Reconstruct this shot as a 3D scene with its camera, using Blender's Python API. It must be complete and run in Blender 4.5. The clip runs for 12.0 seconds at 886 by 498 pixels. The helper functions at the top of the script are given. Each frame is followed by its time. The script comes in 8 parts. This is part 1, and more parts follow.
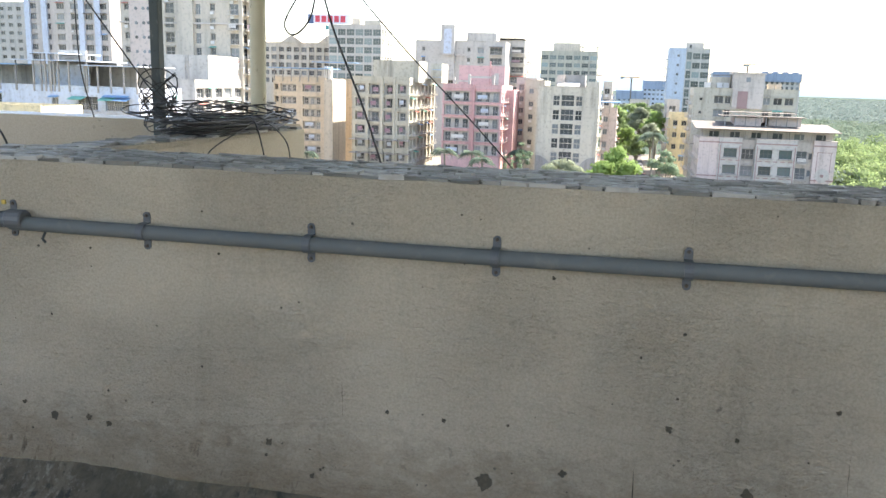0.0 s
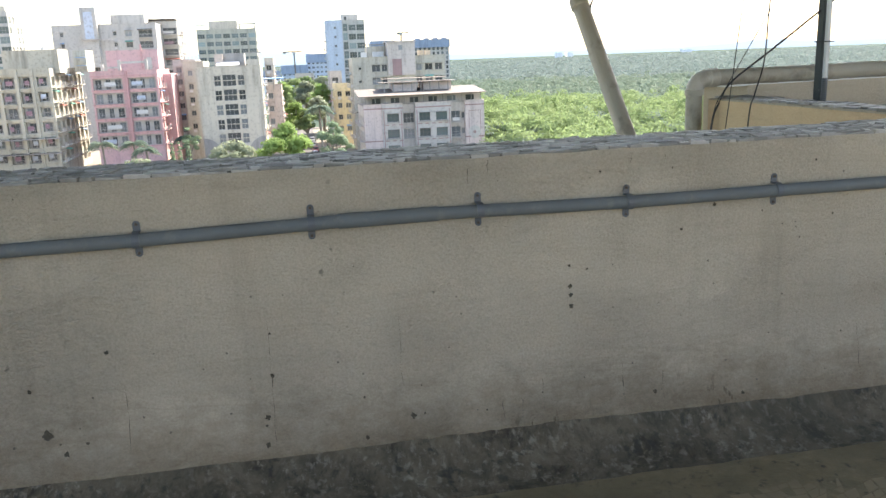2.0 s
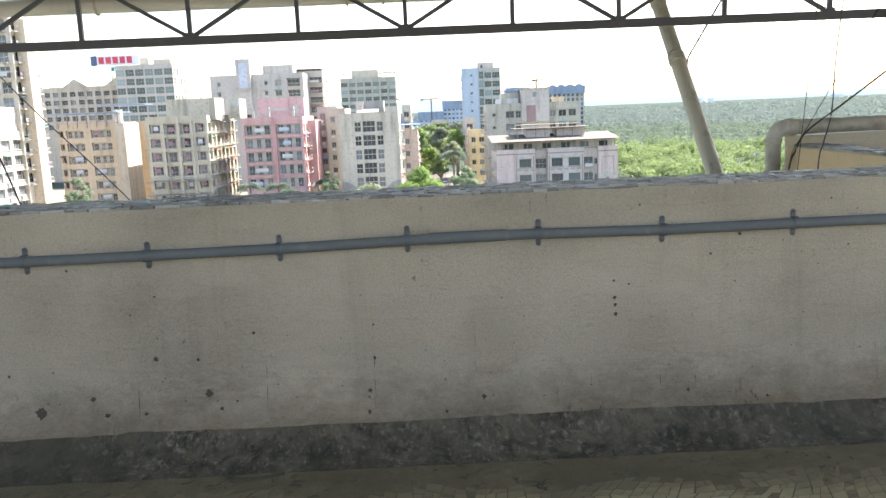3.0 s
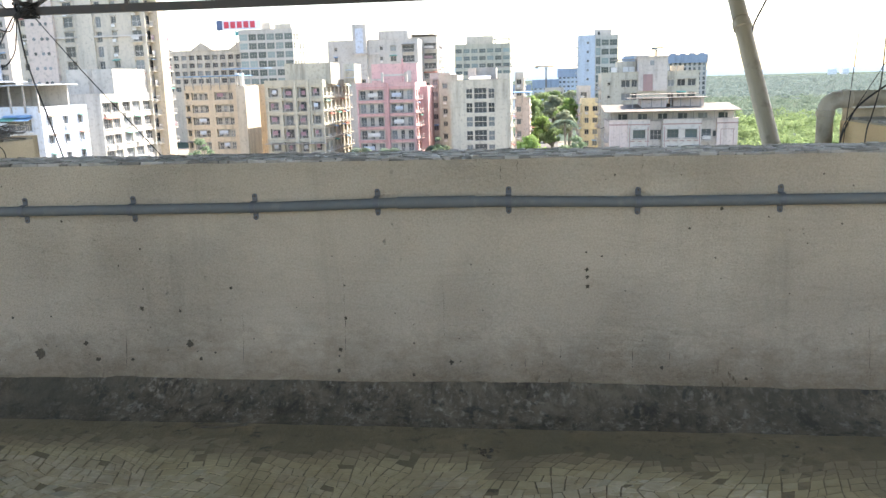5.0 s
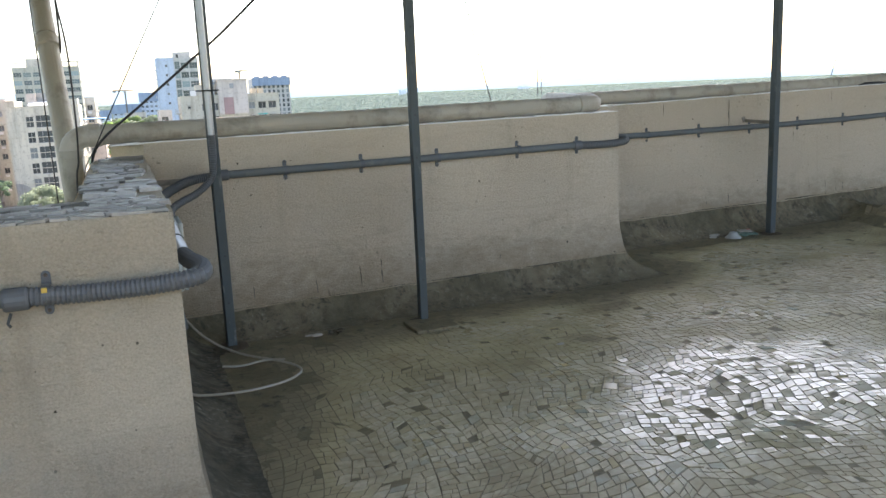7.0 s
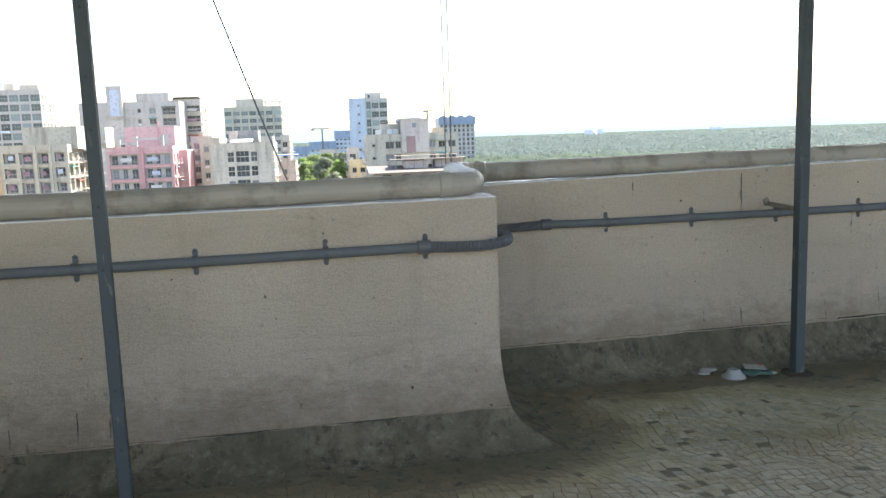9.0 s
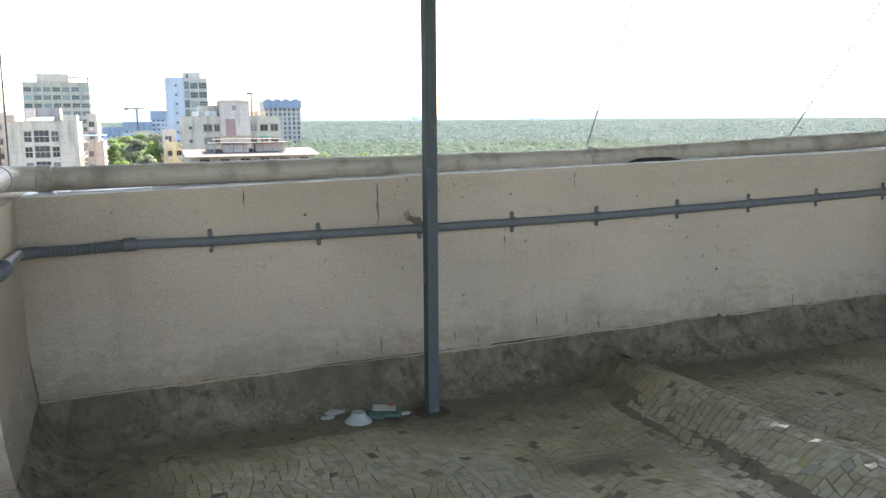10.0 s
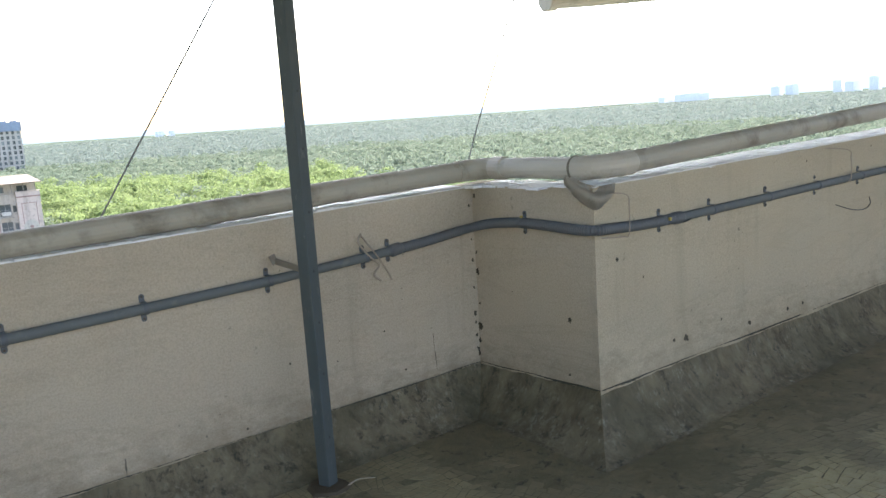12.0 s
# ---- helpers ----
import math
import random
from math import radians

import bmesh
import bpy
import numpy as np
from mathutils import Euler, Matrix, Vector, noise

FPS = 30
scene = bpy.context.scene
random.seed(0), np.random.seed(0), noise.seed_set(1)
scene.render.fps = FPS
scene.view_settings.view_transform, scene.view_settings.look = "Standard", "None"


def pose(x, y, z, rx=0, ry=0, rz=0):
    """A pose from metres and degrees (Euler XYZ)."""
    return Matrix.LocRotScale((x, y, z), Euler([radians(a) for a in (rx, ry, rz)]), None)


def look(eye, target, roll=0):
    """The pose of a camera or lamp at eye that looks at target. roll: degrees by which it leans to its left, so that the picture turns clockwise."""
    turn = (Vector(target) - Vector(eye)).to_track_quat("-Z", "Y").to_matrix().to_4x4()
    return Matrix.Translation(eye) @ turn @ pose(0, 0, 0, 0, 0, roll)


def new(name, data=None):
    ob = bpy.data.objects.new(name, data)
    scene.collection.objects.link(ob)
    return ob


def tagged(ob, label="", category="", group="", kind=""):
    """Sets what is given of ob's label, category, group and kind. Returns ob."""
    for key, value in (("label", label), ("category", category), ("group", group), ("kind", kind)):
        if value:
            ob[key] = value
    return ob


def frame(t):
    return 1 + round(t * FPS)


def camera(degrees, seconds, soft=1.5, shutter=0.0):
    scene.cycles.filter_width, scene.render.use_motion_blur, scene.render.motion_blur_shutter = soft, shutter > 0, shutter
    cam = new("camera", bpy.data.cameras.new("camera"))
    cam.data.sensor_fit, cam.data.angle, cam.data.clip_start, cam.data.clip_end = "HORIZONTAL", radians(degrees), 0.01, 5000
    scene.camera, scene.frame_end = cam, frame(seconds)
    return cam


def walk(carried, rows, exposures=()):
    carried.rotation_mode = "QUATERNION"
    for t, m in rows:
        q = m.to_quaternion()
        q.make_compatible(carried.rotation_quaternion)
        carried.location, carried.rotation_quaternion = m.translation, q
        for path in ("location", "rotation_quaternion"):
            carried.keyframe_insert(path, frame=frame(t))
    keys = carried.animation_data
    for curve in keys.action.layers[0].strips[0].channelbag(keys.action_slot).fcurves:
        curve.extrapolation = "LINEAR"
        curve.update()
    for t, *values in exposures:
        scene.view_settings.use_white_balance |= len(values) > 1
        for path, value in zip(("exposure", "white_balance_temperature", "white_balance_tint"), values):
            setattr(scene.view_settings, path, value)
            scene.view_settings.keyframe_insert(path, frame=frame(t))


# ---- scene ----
cam = camera(56.8, 12.0)
PATH = [
    (0, (-4.27, -2.19, 1.485), (-4.658, -0.269, 1.084), 1.7),
    (0.5, (-3.807, -2.348, 1.515), (-3.56, -0.415, 1.067), 1.9),
    (1, (-3.474, -2.341, 1.521), (-3.074, -0.441, 1.042), 0.4),
    (1.5, (-3.237, -2.381, 1.53), (-2.779, -0.495, 1.048), -0.8),
    (2, (-3.019, -2.635, 1.546), (-2.67, -0.72, 1.087), -2.2),
    (2.5, (-2.946, -3.019, 1.545), (-2.732, -1.057, 1.225), -2.6),
    (3, (-2.891, -3.411, 1.578), (-2.85, -1.44, 1.238), -2.4),
    (3.2, (-2.825, -3.568, 1.569), (-2.863, -1.597, 1.229), -2.5),
    (4.8, (-2.432, -3.539, 1.517), (-2.684, -1.596, 1.113), -2.1),
    (5, (-2.305, -3.386, 1.544), (-2.53, -1.441, 1.137), -1.6),
    (5.5, (-1.843, -3.1, 1.519), (-1.757, -1.142, 1.118), -1.1),
    (6, (-1.317, -2.884, 1.503), (-1.01, -0.954, 1.078), -1.6),
    (6.5, (-0.618, -2.699, 1.537), (0.132, -0.896, 1.108), -2.1),
    (6.6, (-0.519, -2.601, 1.5), (0.259, -0.808, 1.077), -2.5),
    (8.3, (1.389, -1.531, 1.582), (1.576, 0.441, 1.305), -1.2),
    (8.4, (1.488, -1.447, 1.565), (1.68, 0.524, 1.286), -1.1),
    (8.5, (1.614, -1.392, 1.567), (1.804, 0.58, 1.289), -1.1),
    (9, (2.24, -1.114, 1.59), (2.527, 0.845, 1.311), -2.0),
    (9.5, (2.841, -0.881, 1.623), (3.175, 1.07, 1.336), -2.1),
    (10, (3.513, -0.645, 1.634), (4.2, 1.206, 1.313), -0.4),
    (10.5, (4.273, -0.484, 1.621), (5.292, 1.197, 1.25), -1.9),
    (11, (5.024, -0.235, 1.617), (6.115, 1.387, 1.198), -2.7),
    (11.5, (5.816, -0.14, 1.702), (7.014, 1.43, 1.385), -2.8),
    (12, (6.463, -0.053, 1.824), (7.646, 1.525, 1.494), -3.8),
]
walk(cam, [(t, look(eye, target, roll)) for t, eye, target, roll in PATH], [(0.0, 2.1, 7000, 14), (1.5, 2.0, 7000, 14), (6.7, 2.1, 7000, 14), (8.5, 2.0, 6850, 14), (10.5, 2.22, 6950, 15), (12.0, 2.22, 7000, 15)])

# ---- world, sun and exposure ----
SUN_TURN, SUN_UP = 50.0, 48.0          # degrees clockwise from +y, and above the horizon
world = bpy.data.worlds.new("sky")
scene.world = world
world.use_nodes = True
wn = world.node_tree
sky = wn.nodes.new("ShaderNodeTexSky")
sky.sky_type = "NISHITA"
sky.sun_disc = False
sky.sun_elevation, sky.sun_rotation = radians(SUN_UP), radians(SUN_TURN)
sky.air_density, sky.dust_density, sky.ozone_density = 1.0, 1.6, 1.0
wn.links.new(sky.outputs[0], wn.nodes["Background"].inputs[0])
wn.nodes["Background"].inputs[1].default_value = 0.15
sun_data = bpy.data.lights.new("sun", "SUN")
sun_data.energy, sun_data.angle, sun_data.color = 4.1, radians(0.6), (1.0, 0.95, 0.87)
sun = new("sun", sun_data)
sa, su = radians(SUN_TURN), radians(SUN_UP)
sun_way = Vector((math.sin(sa) * math.cos(su), math.cos(sa) * math.cos(su), math.sin(su)))
sun.matrix_world = look(sun_way * 50, (0, 0, 0))


# ---- materials ----
def nodes_of(name, rough=0.7, metal=0.0):
    m = bpy.data.materials.new(name)
    m.use_nodes = True
    nt = m.node_tree
    b = nt.nodes["Principled BSDF"]
    b.inputs["Roughness"].default_value = rough
    b.inputs["Metallic"].default_value = metal
    return m, nt, b


def tex_noise(nt, scale, detail=4.0, rough=0.55, stretch=(1, 1, 1), distort=0.0):
    c = nt.nodes.new("ShaderNodeTexCoord")
    mp = nt.nodes.new("ShaderNodeMapping")
    mp.inputs["Scale"].default_value = stretch
    n = nt.nodes.new("ShaderNodeTexNoise")
    n.inputs["Scale"].default_value = scale
    n.inputs["Detail"].default_value = detail
    n.inputs["Roughness"].default_value = rough
    n.inputs["Distortion"].default_value = distort
    nt.links.new(c.outputs["Object"], mp.inputs[0])
    nt.links.new(mp.outputs[0], n.inputs[0])
    return n.outputs[0]


def ramp(nt, src, stops):
    r = nt.nodes.new("ShaderNodeValToRGB")
    els = r.color_ramp.elements
    while len(els) < len(stops):
        els.new(0.5)
    for e, (p, c) in zip(els, stops):
        e.position = p
        e.color = (*c, 1) if len(c) == 3 else c
    nt.links.new(src, r.inputs[0])
    return r.outputs[0]


def grey(v):
    return (v, v, v)


def mix(nt, fac, a, b, mode="MIX"):
    x = nt.nodes.new("ShaderNodeMix")
    x.data_type, x.blend_type = "RGBA", mode
    for sock, v in ((x.inputs[0], fac), (x.inputs[6], a), (x.inputs[7], b)):
        if isinstance(v, (int, float)):
            sock.default_value = v
        elif isinstance(v, tuple):
            sock.default_value = (*v, 1)
        else:
            nt.links.new(v, sock)
    return x.outputs[2]


def maths(nt, op, a, b=0.0):
    x = nt.nodes.new("ShaderNodeMath")
    x.operation = op
    for sock, v in ((x.inputs[0], a), (x.inputs[1], b)):
        if isinstance(v, (int, float)):
            sock.default_value = v
        else:
            nt.links.new(v, sock)
    return x.outputs[0]


def bump(nt, b, h, strength, dist, before=None):
    n = nt.nodes.new("ShaderNodeBump")
    n.inputs["Strength"].default_value = strength
    n.inputs["Distance"].default_value = dist
    nt.links.new(h, n.inputs["Height"])
    if before is not None:
        nt.links.new(before, n.inputs["Normal"])
    nt.links.new(n.outputs[0], b.inputs["Normal"])
    return n.outputs[0]


def height_above(nt, lo, hi):
    """0 below lo metres, 1 above hi."""
    c = nt.nodes.new("ShaderNodeTexCoord")
    s = nt.nodes.new("ShaderNodeSeparateXYZ")
    nt.links.new(c.outputs["Object"], s.inputs[0])
    r = nt.nodes.new("ShaderNodeMapRange")
    r.inputs[1].default_value, r.inputs[2].default_value = lo, hi
    nt.links.new(s.outputs[2], r.inputs[0])
    return r.outputs[0]


def plaster(name, col, dirt, relief=1.0, top=0.55, splash=1.0):
    m, nt, b = nodes_of(name, 0.9)
    b.inputs["Specular IOR Level"].default_value = 0.15
    cloud = tex_noise(nt, 1.3, 5, 0.6)
    c = mix(nt, ramp(nt, cloud, [(0.32, grey(0.0)), (0.72, grey(1.0))]), tuple(v * 0.95 for v in col), tuple(v * 1.05 for v in col))
    grain = tex_noise(nt, 130, 4, 0.65)
    c = mix(nt, 0.35, c, ramp(nt, grain, [(0.35, grey(0.4)), (0.6, grey(0.66))]), "OVERLAY")
    # rain streaks that run down from the coping
    streak = tex_noise(nt, 7, 4, 0.6, (1.0, 1.0, 0.09), 0.3)
    c = mix(nt, ramp(nt, streak, [(0.58, grey(0.0)), (0.76, grey(0.22))]), c, dirt)
    # splash dirt with a ragged upper edge
    low = height_above(nt, 0.24, top)
    edge = tex_noise(nt, 9.0, 8, 0.8, (0.9, 0.9, 1.5), 0.3)
    band = maths(nt, "SUBTRACT", maths(nt, "MULTIPLY", edge, 1.25), low)
    c = mix(nt, ramp(nt, band, [(0.0, grey(0.0)), (0.27, grey(0.45 * splash)), (0.62, grey(0.95 * splash))]), c, dirt)
    # faint wavy tide marks left by standing damp
    tide = maths(nt, "ABSOLUTE", maths(nt, "SUBTRACT", tex_noise(nt, 2.2, 6, 0.6, (0.45, 0.45, 2.4), 0.5), 0.56))
    t = maths(nt, "MULTIPLY", ramp(nt, tide, [(0.0, grey(0.3 * splash)), (0.035, grey(0.0))]), ramp(nt, low, [(0.0, grey(1.0)), (1.0, grey(0.35))]))
    c = mix(nt, t, c, dirt)
    # short dark drips above the skirting
    drip = tex_noise(nt, 30, 4, 0.6, (1.0, 1.0, 0.16), 0.2)
    few = tex_noise(nt, 1.7, 3, 0.6)
    t = maths(nt, "MULTIPLY", ramp(nt, drip, [(0.6, grey(0.0)), (0.68, grey(1.0))]), ramp(nt, few, [(0.5, grey(0.0)), (0.62, grey(0.8))]))
    t = maths(nt, "MULTIPLY", t, ramp(nt, maths(nt, "ADD", low, maths(nt, "MULTIPLY", edge, 0.5)), [(0.35, grey(1.0)), (0.7, grey(0.0))]))
    c = mix(nt, t, c, tuple(v * 0.45 for v in dirt))
    # dark mould flecks
    fleck = tex_noise(nt, 26, 3, 0.5)
    where = tex_noise(nt, 1.9, 3, 0.5)
    f = maths(nt, "MULTIPLY", ramp(nt, fleck, [(0.67, grey(0.0)), (0.73, grey(1.0))]), ramp(nt, where, [(0.5, grey(0.0)), (0.68, grey(0.6))]))
    c = mix(nt, f, c, (0.09, 0.085, 0.07))
    # relief shade put into the hollows' colour with the dirt tone, rougher in patches
    patchy = maths(nt, "SUBTRACT", tex_noise(nt, 1.7, 4, 0.6, (0.8, 0.8, 1.2)), maths(nt, "MULTIPLY", height_above(nt, 0.3, 0.9), 0.14))
    rough_zone = ramp(nt, patchy, [(0.3, grey(0.3)), (0.6, grey(1.0))])
    flake = tex_noise(nt, 46, 5, 0.62, (0.75, 0.75, 1.35), 0.6)
    sand = tex_noise(nt, 95, 5, 0.7, (0.8, 0.8, 1.2), 0.4)
    g = maths(nt, "MULTIPLY", ramp(nt, flake, [(0.36, grey(1.0)), (0.46, grey(0.0))]), rough_zone)
    c = mix(nt, maths(nt, "MULTIPLY", g, 0.09 * relief), c, tuple(v * 0.9 for v in dirt))
    g = maths(nt, "MULTIPLY", ramp(nt, sand, [(0.38, grey(1.0)), (0.47, grey(0.0))]), maths(nt, "ADD", maths(nt, "MULTIPLY", rough_zone, 0.8), 0.2))
    c = mix(nt, maths(nt, "MULTIPLY", g, 0.16 * relief), c, tuple(v * 0.9 for v in dirt))
    # crests lightened in the colour, as if the relief caught light
    g = maths(nt, "MULTIPLY", ramp(nt, flake, [(0.56, grey(0.0)), (0.68, grey(1.0))]), rough_zone)
    c = mix(nt, maths(nt, "MULTIPLY", g, 0.2 * relief), c, tuple(min(0.9, v * 1.25) for v in col))
    nt.links.new(c, b.inputs["Base Color"])
    n1 = bump(nt, b, tex_noise(nt, 5, 3, 0.5, (1, 1, 1), 0.2), 0.35, 0.03)
    n2 = bump(nt, b, maths(nt, "MULTIPLY", flake, rough_zone), 0.8 * relief, 0.02, n1)
    bump(nt, b, maths(nt, "MULTIPLY", sand, maths(nt, "ADD", rough_zone, 0.3)), 0.9 * relief, 0.016, n2)
    return m


def cement(name, dark, light, white, moss, gloss=0.7, run=1.0, lime=0.0):
    """Stained cement; run: how far the stains are drawn out downwards (1: not at all); lime: pale runs."""
    m, nt, b = nodes_of(name, gloss)
    b.inputs["Specular IOR Level"].default_value = 0.25
    n = tex_noise(nt, 9, 7, 0.72, (1, 1, 0.7 * run), 0.4)
    c = ramp(nt, n, [(0.34, dark), (0.55, light), (0.7, tuple(v * 1.25 for v in light))])
    spots = tex_noise(nt, 38, 6, 0.75, (1, 1, 0.6 * run))
    far_between = ramp(nt, tex_noise(nt, 3.1, 4, 0.6), [(0.45, grey(0.2)), (0.62, grey(1.0))])
    c = mix(nt, maths(nt, "MULTIPLY", ramp(nt, spots, [(0.56, grey(0.0)), (0.68, grey(0.75))]), far_between), c, white)
    if lime:
        runs = tex_noise(nt, 40, 5, 0.6, (1, 1, 0.12), 0.3)
        where = ramp(nt, tex_noise(nt, 4.3, 4, 0.6), [(0.46, grey(0.1)), (0.6, grey(1.0))])
        c = mix(nt, maths(nt, "MULTIPLY", ramp(nt, runs, [(0.52, grey(0.0)), (0.64, grey(lime))]), where), c, white)
        blots = tex_noise(nt, 11, 5, 0.6, (1, 1, 0.8), 0.3)
        c = mix(nt, ramp(nt, blots, [(0.6, grey(0.0)), (0.66, grey(min(0.8, lime * 1.4)))]), c, (0.03, 0.031, 0.026))
    blk = tex_noise(nt, 17, 6, 0.72, (1, 1, 0.6 * run), 0.3)
    c = mix(nt, ramp(nt, blk, [(0.56, grey(0.0)), (0.66, grey(0.75))]), c, (0.024, 0.026, 0.023))
    c = mix(nt, ramp(nt, tex_noise(nt, 2.1, 4, 0.6), [(0.46, grey(0.0)), (0.64, grey(0.65))]), c, moss)
    nt.links.new(c, b.inputs["Base Color"])
    n1 = bump(nt, b, n, 0.3, 0.012)
    bump(nt, b, tex_noise(nt, 70, 4, 0.6), 0.6, 0.006, n1)
    return m


def one_by_one(nt):
    """A random value for each piece: by object and by island."""
    o = nt.nodes.new("ShaderNodeObjectInfo")
    g = nt.nodes.new("ShaderNodeNewGeometry")
    return maths(nt, "FRACT", maths(nt, "ADD", o.outputs["Random"], g.outputs["Random Per Island"]))


def tiles(name, stops, dirt, dirty, wet, puddles=(), silt=None):
    m, nt, b = nodes_of(name, 0.3)
    c = ramp(nt, one_by_one(nt), stops)
    grime = tex_noise(nt, 1.5, 6, 0.66)
    fine = tex_noise(nt, 24, 4, 0.6)
    g = maths(nt, "ADD", maths(nt, "MULTIPLY", grime, 0.75), maths(nt, "MULTIPLY", fine, 0.3))
    c = mix(nt, ramp(nt, g, [(dirty, grey(0.12)), (dirty + 0.2, grey(0.88))]), c, dirt)
    if silt:
        # mud dried over the pieces, laid down piece by piece
        at = nt.nodes.new("ShaderNodeAttribute")
        at.attribute_name = "silt"
        over = maths(nt, "ADD", at.outputs["Fac"], maths(nt, "MULTIPLY", maths(nt, "SUBTRACT", tex_noise(nt, 11, 5, 0.65), 0.5), 0.55))
        thin = ramp(nt, over, [(0.0, grey(0.2)), (0.35, grey(0.88))])
        c = mix(nt, thin, c, ramp(nt, tex_noise(nt, 4.5, 5, 0.65), [(0.35, (0.285, 0.235, 0.12)), (0.65, (0.42, 0.36, 0.2))]))
        cover = ramp(nt, over, [(0.45, grey(0.0)), (1.0, grey(0.95))])
        c = mix(nt, cover, c, ramp(nt, tex_noise(nt, 6, 5, 0.65), [(0.35, tuple(v * 0.85 for v in silt)), (0.65, tuple(v * 1.15 for v in silt))]))
    nt.links.new(c, b.inputs["Base Color"])
    r = ramp(nt, tex_noise(nt, 1.7, 4, 0.6), [(wet, grey(0.1)), (wet + 0.2, grey(0.5))])
    r2 = mix(nt, ramp(nt, g, [(dirty, grey(0.0)), (dirty + 0.2, grey(0.7))]), r, grey(0.62))
    if silt:
        r2 = mix(nt, cover, mix(nt, thin, r2, grey(0.46)), grey(0.62))
    # films of rain water left in shallow hollows: x, y, half length, half width
    for px, py, rx, ry in puddles:
        co = nt.nodes.new("ShaderNodeTexCoord")
        mp = nt.nodes.new("ShaderNodeMapping")
        mp.inputs["Location"].default_value = (-px / rx, -py / ry, 0)
        mp.inputs["Scale"].default_value = (1 / rx, 1 / ry, 0)
        ln = nt.nodes.new("ShaderNodeVectorMath")
        ln.operation = "LENGTH"
        nt.links.new(co.outputs["Object"], mp.inputs[0])
        nt.links.new(mp.outputs[0], ln.inputs[0])
        film = maths(nt, "ADD", ln.outputs["Value"], maths(nt, "MULTIPLY", tex_noise(nt, 3.4, 4, 0.6), 1.1))
        f = ramp(nt, maths(nt, "MULTIPLY", film, 0.5), [(0.55, grey(1.0)), (0.72, grey(0.0))])
        r2 = mix(nt, f, r2, grey(0.11))
    nt.links.new(r2, b.inputs["Roughness"])
    bump(nt, b, tex_noise(nt, 38, 3, 0.5), 0.2, 0.003)
    return m


def painted(name, col, rough=0.5, metal=0.0, stain=(0.1, 0.09, 0.07), amount=0.5, scale=9.0, stretch=(1, 1, 1), lo=0.56, hi=0.72):
    m, nt, b = nodes_of(name, rough, metal)
    cloud = tex_noise(nt, scale * 0.35, 4, 0.6)
    c = mix(nt, cloud, tuple(v * 0.85 for v in col), tuple(min(1, v * 1.15) for v in col))
    s = tex_noise(nt, scale, 6, 0.65, stretch, 0.2)
    c = mix(nt, ramp(nt, s, [(lo, grey(0.0)), (hi, grey(amount))]), c, stain)
    nt.links.new(c, b.inputs["Base Color"])
    bump(nt, b, tex_noise(nt, scale * 6, 3, 0.6), 0.15, 0.004)
    return m


def facade_paint(name, col, amount=0.45):
    m, nt, b = nodes_of(name, 0.85)
    cloud = tex_noise(nt, 0.12, 4, 0.6)
    c = mix(nt, cloud, tuple(v * 0.88 for v in col), tuple(min(0.9, v * 1.1) for v in col))
    s = tex_noise(nt, 0.55, 6, 0.65, (1, 1, 0.1), 0.2)
    c = mix(nt, ramp(nt, s, [(0.5, grey(0.0)), (0.7, grey(min(0.9, amount + 0.25)))]), c, tuple(v * 0.45 for v in col))
    p = tex_noise(nt, 1.6, 5, 0.6)
    c = mix(nt, ramp(nt, p, [(0.52, grey(0.0)), (0.7, grey(0.5))]), c, (0.2, 0.185, 0.16))
    nt.links.new(c, b.inputs["Base Color"])
    return m


def leaves(name, a, bcol, c3):
    m, nt, b = nodes_of(name, 0.8)
    b.inputs["Specular IOR Level"].default_value = 0.12
    g = nt.nodes.new("ShaderNodeNewGeometry")
    o = nt.nodes.new("ShaderNodeObjectInfo")
    r = maths(nt, "FRACT", maths(nt, "ADD", g.outputs["Random Per Island"], o.outputs["Random"]))
    crown = ramp(nt, tex_noise(nt, 0.16, 3, 0.55), [(0.32, grey(0.0)), (0.68, grey(1.0))])
    r = maths(nt, "ADD", maths(nt, "MULTIPLY", r, 0.22), maths(nt, "MULTIPLY", crown, 0.78))
    c = ramp(nt, r, [(0.0, tuple(v * 0.85 for v in a)), (0.5, bcol), (1.0, c3)])
    big = tex_noise(nt, 0.045, 3, 0.5)
    c = mix(nt, ramp(nt, big, [(0.35, grey(0.0)), (0.7, grey(0.5))]), c, a)
    nt.links.new(c, b.inputs["Base Color"])
    tr = nt.nodes.new("ShaderNodeBsdfTranslucent")
    nt.links.new(c, tr.inputs[0])
    ms = nt.nodes.new("ShaderNodeMixShader")
    ms.inputs[0].default_value = 0.52
    nt.links.new(b.outputs[0], ms.inputs[1])
    nt.links.new(tr.outputs[0], ms.inputs[2])
    nt.links.new(ms.outputs[0], nt.nodes["Material Output"].inputs[0])
    return m


def window_glass(name, a, bcol):
    m, nt, b = nodes_of(name, 0.12)
    o = nt.nodes.new("ShaderNodeObjectInfo")
    c = ramp(nt, o.outputs["Random"], [(0.0, a), (0.6, bcol), (1.0, tuple(min(1, v * 2.2 + 0.03) for v in bcol))])
    nt.links.new(c, b.inputs["Base Color"])
    return m


